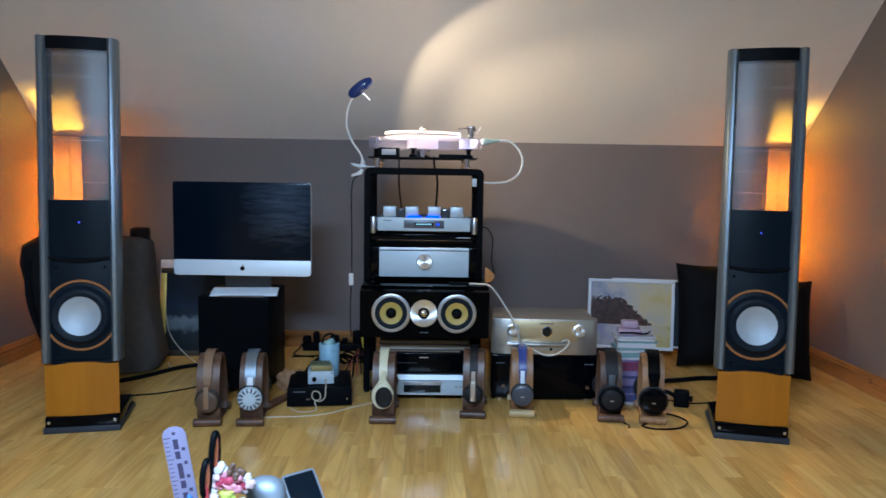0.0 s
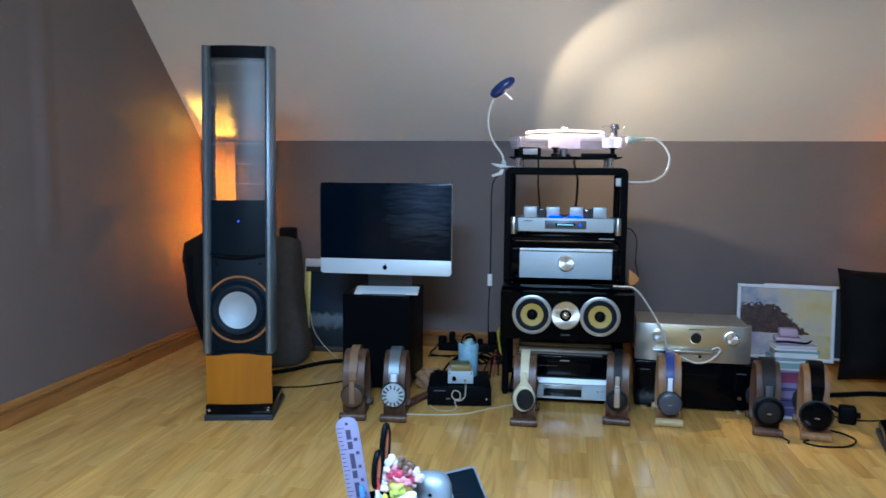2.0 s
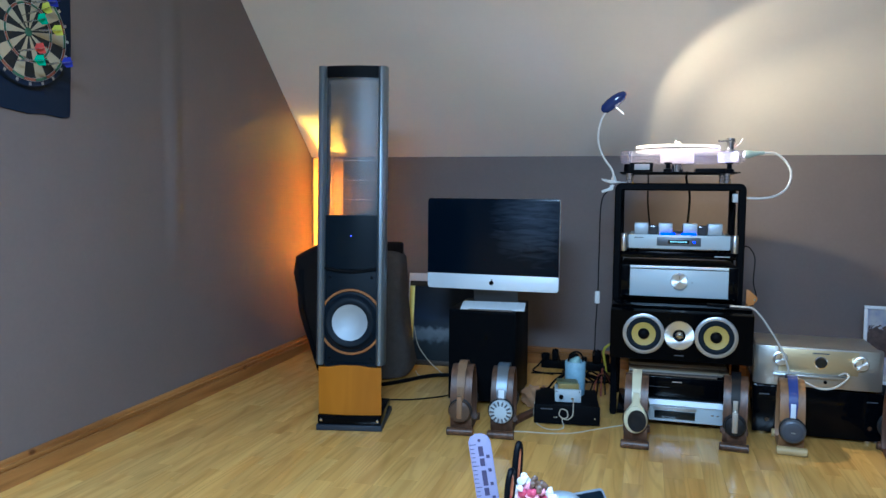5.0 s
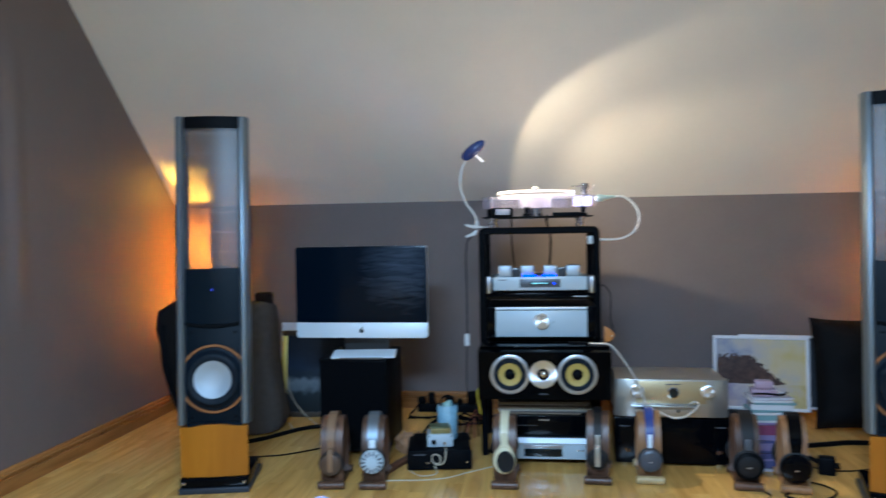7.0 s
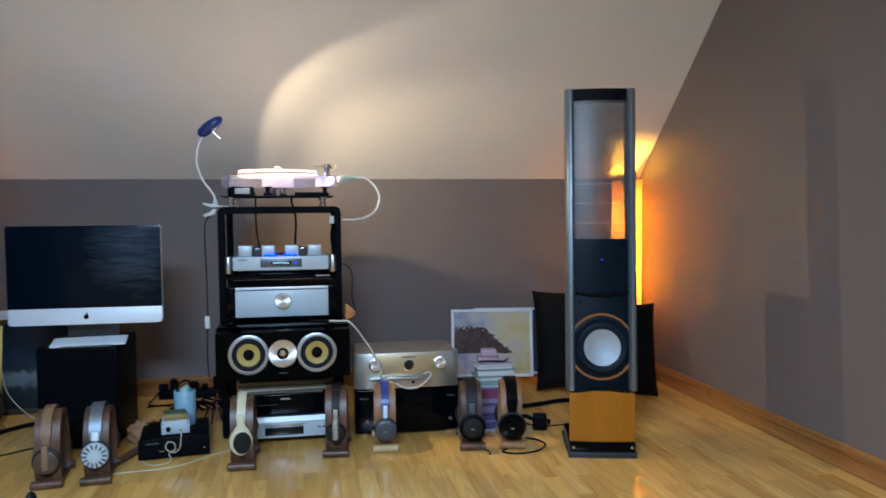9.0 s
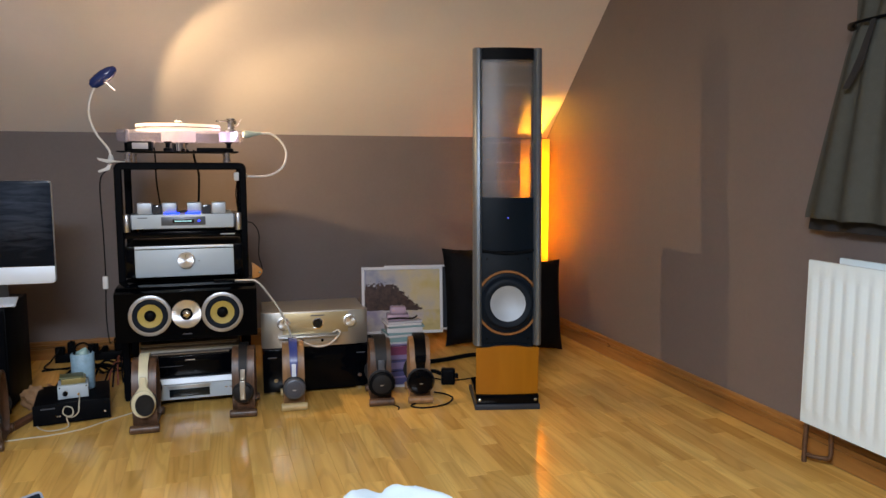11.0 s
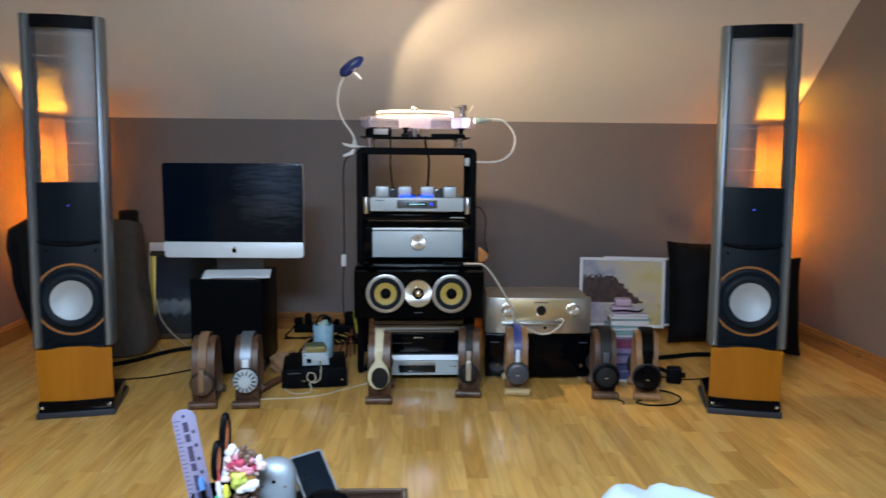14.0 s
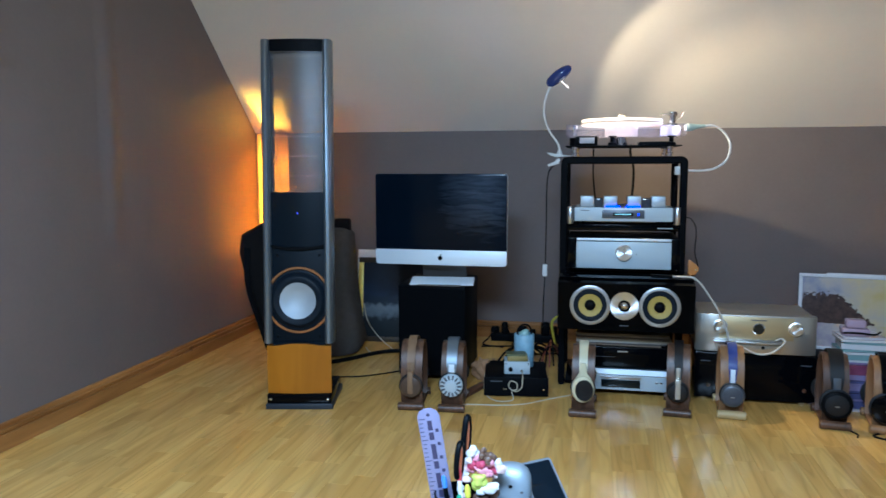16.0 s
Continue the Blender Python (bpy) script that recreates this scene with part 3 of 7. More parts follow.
def keyboard():
    s = thing("keyboard", "slim white computer keyboard propped on the subwoofer", "keyboard", pose(-0.839, 2.528, 0.4690, 13, 0, 5.0) @ Matrix.Diagonal((0.92, 0.82, 1, 1)))
    part("tray", box(-0.166, 0.166, 0, 0.118, 0, 0.007, 0.002), WHITEAL, s, "pale aluminium tray")
    for r in range(6):
        n = 14 if r else 8
        for k in range(n):
            w = 0.322 / n
            x = -0.161 + k * w
            part("key", box(x + 0.0015, x + w - 0.0015, 0.006 + r * 0.018, 0.021 + r * 0.018, 0.0072, 0.0095), KEYCAP, s, smooth=False)
    part("prop", box(-0.15, 0.15, 0.085, 0.112, -0.026, -0.0005, 0.003), BLACK, s, "black rear prop")
    return s


keyboard()


def subwoofer():
    s = thing("subwoofer", "large black cube subwoofer standing on the floor", "subwoofer", pose(-0.8625, 2.52, 0))
    part("cabinet", box(-0.190, 0.136, 0.014, 0.40, 0.025, 0.466, 0.004), BLACK, s, "black ash cabinet")
    part("grille", box(-0.186, 0.132, 0.0, 0.0135, 0.04, 0.455, 0.005), CLOTH, s, "black cloth grille")
    for x in (-0.16, 0.106):
        for y in (0.05, 0.36):
            part("foot", cyl((x, y, 0), (x, y, 0.0248), 0.022, 16), BLACK, s)
    return s


subwoofer()


# ---- pictures against the knee wall ----
def paint(name, stops, axis, scale, noise_amount):
    """Layered colour bands with ragged borders, as in a landscape painting."""
    m = mat(name, (0.1, 0.1, 0.1), 0.35)
    nt = m.node_tree
    tc = nt.nodes["Texture Coordinate"]
    sep = nt.nodes.new("ShaderNodeSeparateXYZ")
    nt.links.new(tc.outputs["Object"], sep.inputs[0])
    n = nt.nodes.new("ShaderNodeTexNoise")
    n.inputs["Scale"].default_value, n.inputs["Detail"].default_value = scale, 8
    nt.links.new(tc.outputs["Object"], n.inputs["Vector"])
    ma = nt.nodes.new("ShaderNodeMath")
    ma.operation = "MULTIPLY_ADD"
    ma.inputs[1].default_value = noise_amount
    nt.links.new(n.outputs["Fac"], ma.inputs[0])
    nt.links.new(sep.outputs[axis], ma.inputs[2])
    ramp = nt.nodes.new("ShaderNodeValToRGB")
    cr = ramp.color_ramp
    cr.elements[0].position, cr.elements[0].color = stops[0][0], (*stops[0][1], 1)
    cr.elements[1].position, cr.elements[1].color = stops[-1][0], (*stops[-1][1], 1)
    for p, c in stops[1:-1]:
        e = cr.elements.new(p)
        e.color = (*c, 1)
    nt.links.new(ma.outputs[0], ramp.inputs[0])
    nt.links.new(ramp.outputs[0], nt.nodes["Principled BSDF"].inputs["Base Color"])
    return m


GOLD = mat("gilt_frame", (0.78, 0.60, 0.13), 0.4, 0.25, grain=0.15, scale=60)
WHITEWOOD = mat("white_frame", (0.78, 0.78, 0.80), 0.5, grain=0.03, scale=60)


def framed(name, label, m, w, h, rail, depth, frame_mat, picture_mat, fl, rail_mat=None):
    s = thing(name, label, "picture", m)
    for nm, b in (("rail", (-w / 2, w / 2, 0, depth, h - rail, h)), ("rail", (-w / 2, w / 2, 0, depth, 0, rail)),
                  ("stile", (-w / 2, -w / 2 + rail, 0, depth, rail, h - rail)), ("stile", (w / 2 - rail, w / 2, 0, depth, rail, h - rail))):
        part(nm, box(*b, 0.003), (rail_mat or frame_mat) if nm == "rail" else frame_mat, s, fl)
    part("picture", box(-w / 2 + rail, w / 2 - rail, depth * 0.4, depth * 0.9, rail, h - rail), picture_mat, s, smooth=False)
    return s


SEA = paint("dark_seascape", [(0.10, (0.004, 0.008, 0.010)), (0.17, (0.01, 0.016, 0.02)), (0.205, (0.12, 0.14, 0.16)), (0.245, (0.16, 0.18, 0.20)), (0.275, (0.012, 0.02, 0.03)), (0.33, (0.012, 0.022, 0.05)), (0.42, (0.006, 0.010, 0.022)), (0.5, (0.004, 0.006, 0.012))], "Z", 30, 0.08)
framed("painting", "dark seascape painting in a gilt frame leaning on the wall", pose(-1.272, 3.255, 0.0, -9, 0, 3), 0.46, 0.50, 0.030, 0.025, GOLD, SEA, "gilt moulding", mat("dark_gilt", (0.06, 0.045, 0.03), 0.4, 0.3, grain=0.2))
framed("picture", "white picture frame leaning behind the gilt painting", pose(-1.256, 3.345, 0.0, -9, 0, 0), 0.58, 0.535, 0.050, 0.02, WHITEWOOD, mat("grey_card", (0.52, 0.51, 0.50), 0.8, grain=0.05), "white frame moulding")


# ---- soft bag in the corner ----
FELT = mat("grey_brown_canvas", (0.082, 0.074, 0.068), 0.9, grain=0.25, scale=260, bump=0.5, bscale=700, dirt=0.25, spec=0.2)
DARKFELT = mat("black_canvas", (0.008, 0.007, 0.007), 0.9, grain=0.25, scale=260, bump=0.5, bscale=700, spec=0.2)


def soft(sections, n=32, lump=0.01, seed=1):
    """A soft body from rows of (z, cx, cy, rx, ry, squareness)."""
    bm = bmesh.new()
    rings = []
    for z, cx, cy, rx, ry, p in sections:
        ring = []
        for i in range(n):
            a = 2 * math.pi * i / n
            c, s = math.cos(a), math.sin(a)
            x = cx + rx * math.copysign(abs(c) ** p, c)
            y = cy + ry * math.copysign(abs(s) ** p, s)
            q = noise.noise(Vector((x * 6 + seed, y * 6, z * 6)))
            ring.append(bm.verts.new((x + lump * q * c, y + lump * q * s, z + lump * 0.3 * q)))
        rings.append(ring)
    for a, b in zip(rings, rings[1:]):
        for i in range(n):
            bm.faces.new([a[i], a[(i + 1) % n], b[(i + 1) % n], b[i]])
    bm.faces.new(rings[0][::-1])
    bm.faces.new(rings[-1])
    return bm


def bag():
    s = thing("gig_bag", "grey-brown padded bag with a carry handle, standing upright", "bag", pose(-1.585, 2.98, 0, 0, 0, 8))
    part("body", soft([(0.0, 0.0, 0, 0.12, 0.13, 0.7), (0.015, 0.022, 0, 0.160, 0.15, 0.6), (0.06, 0.026, 0, 0.178, 0.16, 0.55), (0.20, 0.018, 0, 0.176, 0.15, 0.5), (0.33, 0.004, 0, 0.162, 0.145, 0.5), (0.45, -0.002, 0, 0.152, 0.135, 0.5), (0.60, 0.006, 0, 0.148, 0.12, 0.5), (0.665, 0.008, 0, 0.142, 0.10, 0.5), (0.69, 0.005, 0, 0.125, 0.08, 0.55), (0.698, 0.0, 0, 0.09, 0.05, 0.7)], lump=0.018), FELT, s)
    part("handle", box(0.050, 0.140, -0.035, 0.035, 0.672, 0.748, 0.014, 3), DARKFELT, s, "dark padded carry handle")
    part("zip", tube([(-0.10, -0.125, 0.64), (-0.125, -0.140, 0.42), (-0.135, -0.155, 0.22), (-0.13, -0.155, 0.06)], 0.004, 6), BLACK, s)
    return s


bag()


def gig_bag_two():
    s = thing("gig_bag", "black padded bag leaning in the corner by the lamp", "bag", pose(-1.86, 2.82, 0, 0, 4, 10))
    part("body", soft([(0.0, 0.11, 0, 0.10, 0.08, 0.7), (0.02, 0.11, 0, 0.11, 0.10, 0.6), (0.20, 0.075, 0, 0.125, 0.11, 0.6), (0.40, 0.02, 0, 0.148, 0.11, 0.6), (0.57, -0.02, 0, 0.170, 0.11, 0.6), (0.66, -0.02, 0, 0.160, 0.10, 0.65), (0.725, 0.03, 0, 0.110, 0.08, 0.7), (0.755, 0.05, 0, 0.05, 0.05, 0.9)], lump=0.015, seed=4), DARKFELT, s)
    part("strap", ribbon([(-0.12, -0.10, 0.60), (-0.10, -0.125, 0.40), (-0.02, -0.122, 0.18), (0.02, -0.105, 0.06)], [0.03, 0.03, 0.03, 0.03], 0.004, (1, 0, 0)), BLACK, s)
    return s


gig_bag_two()

# ---- equipment rack ----
STEEL = mat("black_powder_coat", (0.0016, 0.0020, 0.0030), 0.5, spec=0.05, grain=0.1, scale=200, bump=0.1, bscale=600)


def hoop(y, x0, x1, z0, z1, r, w, d):
    """A flat-sided tube bent into an upside-down U."""
    bm = bmesh.new()
    line = [(x0, z0)] + [(x0 + r - r * math.cos(radians(a)), z1 - r + r * math.sin(radians(a))) for a in range(0, 91, 15)]
    line += [(x1 - r + r * math.sin(radians(a)), z1 - r + r * math.cos(radians(a))) for a in range(0, 91, 15)] + [(x1, z0)]
    rings = []
    for i, (x, z) in enumerate(line):
        a, b = line[max(i - 1, 0)], line[min(i + 1, len(line) - 1)]
        t = Vector((b[0] - a[0], b[1] - a[1])).normalized()
        nx, nz = t.y, -t.x
        ring = []
        for u, v in ((0, 0.004), (0.004, 0), (w - 0.004, 0), (w, 0.004), (w, d - 0.004), (w - 0.004, d), (0.004, d), (0, d - 0.004)):
            ring.append(bm.verts.new((x + nx * u, y + v, z + nz * u)))
        rings.append(ring)
    for p, q in zip(rings, rings[1:]):
        for k in range(8):
            bm.faces.new([p[k], p[(k + 1) % 8], q[(k + 1) % 8], q[k]])
    bm.faces.new(rings[0])
    bm.faces.new(rings[-1])
    bmesh.ops.recalc_face_normals(bm, faces=bm.faces[:])
    return bm


def rack():
    s = thing("rack", "black steel hi-fi rack with rounded top corners", "rack", pose(0, 0, 0))
    for y in (2.592, 2.975):
        part("hoop", hoop(y, -0.288, 0.272, 0.012, 1.075, 0.030, 0.032, 0.028), STEEL, s, "bent black steel tube")
    for z, t in ((1.0435, 0.024), (0.737, 0.028), (0.535, 0.022), (0.300, 0.024), (0.006, 0.016)):
        part("shelf", box(-0.255, 0.239, 2.602, 2.992, z, z + t, 0.002), STEEL if z > 1 else GLOSS, s, "black shelf")
    for x in (-0.255, 0.212):
        for y in (2.621, 2.947):
            part("side_rail", box(x, x + 0.027, 2.6205, 2.9745, 1.046, 1.070, 0.003) if y < 2.7 else box(x, x + 0.027, 2.6205, 2.9745, 0.312, 0.330, 0.003), STEEL, s)
    for x in (-0.272, 0.256):
        for y in (2.606, 2.989):
            part("foot", cyl((x, y, 0), (x, y, 0.0118), 0.014, 14), BLACK, s)
    part("badge", box(0.150, 0.215, 2.6005, 2.6018, 0.748, 0.752), ALU, s, "small silver badge")
    return s


rack()

# ---- source player with square valve covers ----
BLUEGLOW = mat("blue_glow", (0.02, 0.03, 0.3), 0.4, emit=(0.0, 0.025, 1.0), power=6)
DISPLAY = mat("display_window", (0.006, 0.010, 0.012), 0.15)
DIGITS = mat("lit_digits", (0.1, 0.2, 0.2), 0.5, emit=(0.35, 0.75, 0.8), power=1.5)
GREYP = mat("grey_panel", (0.10, 0.11, 0.13), 0.4, 0.5)
CLEAR = mat("clear_acrylic", (0.86, 0.82, 0.98), 0.12)


def see_through(m, share, tint):
    """Lets part of the light pass straight, as polished acrylic does, and part spread inside."""
    nt = m.node_tree
    tr, tl = nt.nodes.new("ShaderNodeBsdfTransparent"), nt.nodes.new("ShaderNodeBsdfTranslucent")
    tr.inputs[0].default_value = tl.inputs[0].default_value = (*tint, 1)
    a, b = nt.nodes.new("ShaderNodeMixShader"), nt.nodes.new("ShaderNodeMixShader")
    a.inputs[0].default_value, b.inputs[0].default_value = 0.5, share
    nt.links.new(nt.nodes["Principled BSDF"].outputs[0], a.inputs[1])
    nt.links.new(tl.outputs[0], a.inputs[2])
    nt.links.new(a.outputs[0], b.inputs[1])
    nt.links.new(tr.outputs[0], b.inputs[2])
    nt.links.new(b.outputs[0], nt.nodes["Material Output"].inputs[0])


see_through(CLEAR, 0.84, (0.94, 0.93, 1.0))


def valve_player():
    s = thing("valve_player", "silver valve player with four square covers and blue glow", "hi-fi component", pose(-0.006, 2.560, 0.7652))
    part("chassis", box(-0.212, 0.212, 0.008, 0.33, 0.016, 0.078, 0.002), SILVER, s)
    part("fascia", box(-0.215, 0.215, 0.0, 0.0078, 0.018, 0.080, 0.0015), SILVER, s, "pale silver fascia")
    dp = part("display_panel", box(-0.093, 0.094, -0.004, -0.0004, 0.031, 0.069, 0.0015), GREYP, s, "dark grey display panel")
    part("display_glass", box(-0.045, 0.045, -0.0055, -0.0042, 0.042, 0.058, 0.0005), DISPLAY, dp)
    for k in range(7):
        part("lit_bar", box(-0.036 + k * 0.0105, -0.029 + k * 0.0105, -0.0063, -0.0056, 0.0475, 0.0525), DIGITS, dp, smooth=False)
    part("blue_button", cyl((0.066, -0.004, 0.050), (0.066, -0.008, 0.050), 0.004, 12), BLUEGLOW, dp, "lit blue button")
    part("brand_bar", box(-0.190, -0.150, -0.0009, -0.0002, 0.064, 0.068), GREYP, s)
    for x in (-0.161, -0.057, 0.048, 0.153):
        part("valve_cover", box(x - 0.030, x + 0.030, 0.01, 0.075, 0.0805, 0.131, 0.0025), mat("valve_cover", (0.42, 0.47, 0.52), 0.45, 0.4, grain=0.05, scale=200), s, "square brushed silver valve cover")
        part("rear_cover", box(x - 0.026, x + 0.026, 0.12, 0.20, 0.0785, 0.120, 0.002), GREYP, s)
    for x in (-0.109, 0.100):
        part("glass_valve", box(x - 0.019, x + 0.019, 0.018, 0.070, 0.0785, 0.121, 0.003), mat("dark_glass", (0.045, 0.05, 0.06), 0.08), s, "dark glass valve housing")
    for x in (-0.047, 0.042):
        part("glow_strip", box(x - 0.031, x + 0.031, -0.002, 0.008, 0.0805, 0.0885, 0.002), BLUEGLOW, s, "glowing blue strip")
    part("dial", lathe([(0, 0), (0.030, 0), (0.031, 0.004), (0.022, 0.013), (0.018, 0.015), (0, 0.0155)], (-0.002, 0.04, 0.0805), (-0.002, 0.04, 1), 32), ALU, s, "low silver dial")
    for x in (-0.236, 0.236):
        part("side_post", lathe([(0, 0), (0.013, 0), (0.014, 0.002), (0.014, 0.074), (0.012, 0.078), (0, 0.079)], (x, 0.018, 0.004), (x, 0.018, 1), 24), ALU, s, "round aluminium post")
        part("side_cheek", box(min(x, x * 0.9), max(x, x * 0.9), 0.034, 0.33, 0.018, 0.074, 0.002), GREYP, s)
    for x in (-0.19, 0.19):
        part("foot", cyl((x, 0.06, 0.0), (x, 0.06, 0.0158), 0.018, 18), BLACK, s)
        part("foot", cyl((x, 0.29, 0.0), (x, 0.29, 0.0158), 0.018, 18), BLACK, s)
    return s


valve_player()


def amplifier():
    s = thing("amplifier", "silver integrated amplifier with one large round volume knob", "amplifier", pose(-0.003, 2.515, 0.5572))
    part("case", box(-0.246, 0.246, 0.010, 0.36, 0.014, 0.153, 0.003), BLACK, s, "black steel case")
    part("fascia", box(-0.207, 0.207, 0.0, 0.0098, 0.016, 0.1368, 0.002), SILVER, s, "pale silver fascia")
    part("top_strip", box(-0.207, 0.207, 0.001, 0.0098, 0.1404, 0.152, 0.002), WHITEAL, s, "bright bevelled top strip")
    for sx in (-1, 1):
        part("cheek", box(min(sx * 0.2072, sx * 0.246), max(sx * 0.2072, sx * 0.246), 0.0, 0.0098, 0.016, 0.153, 0.003), GLOSS, s, "glossy black end cheek")
    k = part("knob", lathe([(0, 0), (0.037, 0), (0.037, 0.003), (0.0345, 0.004), (0.0345, 0.020), (0.033, 0.022), (0, 0.022)], (0.003, 0, 0.088), (0.003, -1, 0.088), 40), TURNED, s, "turned silver volume knob")
    part("marker", box(0.0022, 0.0038, -0.0228, -0.0221, 0.100, 0.114), BLACK, k)
    part("led", cyl((0.058, 0, 0.083), (0.058, -0.001, 0.083), 0.002, 10), BLACK, s)
    for x in (-0.2, 0.2):
        for y in (0.06, 0.31):
            part("foot", cyl((x, y, 0), (x, y, 0.0138), 0.02, 18), BLACK, s)
    return s


amplifier()

# ---- centre loudspeaker ----
KEVLAR = mat("yellow_woven_cone", (0.42, 0.31, 0.07), 0.5, grain=0.25, scale=300, bump=0.5, bscale=500)


def centre_speaker():
    s = thing("centre_loudspeaker", "glossy black centre loudspeaker with two yellow woven cones", "loudspeaker", pose(0.004, 2.345, 0.325))
    out = [(0.0, 0.0), (0.30, 0.03), (0.30, 0.19), (0.05, 0.222), (0.0, 0.205)]
    bm = prism(out, -0.287, 0.287, 0.004, axis="x")
    part("cabinet", bm, mat("black_lacquer", (0.0010, 0.0013, 0.0020), 0.16, spec=0.05, dirt=0.2, scale=40), s, "glossy black cabinet")
    part("cap", box(-0.283, 0.283, 0.04, 0.29, 0.2205, 0.226, 0.002), GLOSS, s)
    for x in (-0.145, 0.145):
        c, f = (x - 0.003, -0.0005, 0.110), (x - 0.003, -1, 0.110)
        d = part("driver", lathe([(0.056, 0.0), (0.069, 0.001), (0.071, 0.005), (0.083, 0.006), (0.0865, 0.004), (0.0865, 0)], c, f, 56), mat("driver_rim", (0.42, 0.43, 0.45), 0.35, 0.9, grain=0.05, scale=120), s, "driver with a brushed aluminium rim")
        part("surround", lathe([(0.071, 0.0045), (0.066, 0.010), (0.056, 0.011), (0.049, 0.0080)], c, f, 48), RUBBER, d, "black rubber surround")
        part("cone", lathe([(0.0495, 0.0083), (0.040, 0.0048), (0.024, 0.0018), (0.010, 0.0012)], c, f, 48), KEVLAR, d, "yellow woven cone")
        part("dust_cap", lathe([(0.0235, 0.001), (0.0225, 0.010), (0.016, 0.017), (0.0, 0.020)], c, f, 32), BLACK, d, "black bullet dust cap")
    c, f = (-0.004, -0.0005, 0.110), (-0.004, -1, 0.110)
    t = part("tweeter", lathe([(0.061, 0), (0.061, 0.004), (0.059, 0.006), (0.040, 0.0055), (0.026, 0.003), (0.018, 0.001)], c, f, 48), TURNED, s, "tweeter in a round brushed aluminium plate")
    part("dome", lathe([(0.0185, 0.0012), (0.016, 0.005), (0.012, 0.009), (0.006, 0.012), (0, 0.013)], c, f, 28), CHROME, t, "bright metal dome")
    part("dome_ring", lathe([(0.026, 0.0015), (0.025, 0.004), (0.020, 0.004), (0.018, 0.001)], c, f, 32), BLACK, t)
    part("badge", box(-0.022, 0.016, -0.0010, -0.0002, 0.022, 0.026), GREYP, s)
    return s


centre_speaker()

# ---- low shelf: silver disc player, black deck, records ----
def silver_deck():
    s = thing("disc_player", "silver disc player with a dark display window", "hi-fi component", pose(0.012, 2.45, 0.0225))
    part("case", box(-0.215, 0.215, 0.009, 0.33, 0.012, 0.104, 0.002), GREYP, s)
    part("fascia", box(-0.218, 0.218, 0, 0.0088, 0.010, 0.106, 0.002), SILVER, s, "brushed silver fascia")
    # the slant's highlight is put into its colour by a paler metal
    part("bevel", prism([(-0.010, 0.084), (-0.001, 0.076), (-0.001, 0.106), (-0.004, 0.106)], -0.217, 0.217, axis="x"), WHITEAL, s, "slanted upper fascia, its highlight put in as paler metal")
    part("tray_door", box(-0.105, 0.075, -0.003, -0.0005, 0.060, 0.074, 0.001), ALU, s)
    part("window", box(-0.100, 0.070, -0.003, -0.0004, 0.022, 0.057, 0.001), DISPLAY, s, "dark display window")
    for x in (0.140, 0.160):
        part("button", box(x - 0.006, x + 0.006, -0.003, -0.0003, 0.048, 0.054, 0.001), CHROME, s)
    for x in (-0.18, 0.18):
        for y in (0.06, 0.28):
            part("foot", cyl((x, y, 0), (x, y, 0.0118), 0.018, 16), BLACK, s)
    return s


silver_deck()


def black_deck():
    s = thing("disc_player", "glossy black disc player under a stack of records", "hi-fi component", pose(0.012, 2.462, 0.1295))
    part("case", box(-0.215, 0.215, 0.006, 0.32, 0.008, 0.094, 0.003), GLOSS, s)
    part("fascia", box(-0.217, 0.217, 0, 0.0058, 0.006, 0.095, 0.002), GLOSS, s, "glossy black fascia")
    part("badge", box(-0.030, 0.012, -0.001, -0.0002, 0.074, 0.079), ALU, s)
    part("slot", box(-0.190, -0.040, -0.001, -0.0002, 0.050, 0.052), GREYP, s)
    for x in (-0.18, 0.18):
        part("foot", cyl((x, 0.05, 0), (x, 0.05, 0.0078), 0.016, 14), BLACK, s)
        part("foot", cyl((x, 0.28, 0), (x, 0.28, 0.0078), 0.016, 14), BLACK, s)
    return s


black_deck()

SLEEVES = [mat("record_sleeve_" + n, c, 0.6, grain=0.15, scale=60) for n, c in (("brown", (0.24, 0.17, 0.11)), ("olive", (0.28, 0.235, 0.15)), ("grey", (0.36, 0.32, 0.27)), ("dark", (0.07, 0.06, 0.055)))]
_z = 0.2248
for i in range(8):
    t = 0.0045 + 0.002 * ((i * 7) % 3)
    o = part("record_sleeve", box(-0.205, 0.170 + 0.012 * ((i * 5) % 4), 0, 0.29, 0, t, 0.0008, 1), SLEEVES[(i * 3) % 4])
    o.matrix_basis = pose(0.003 * ((i * 3) % 5), 2.492 + 0.004 * ((i * 2) % 3), _z, 0, 0, ((i * 37) % 5 - 2) * 0.8)
    tagged(o, "worn record sleeve lying in a stack", "record", "stack of record sleeves")
    _z += t + 0.0003

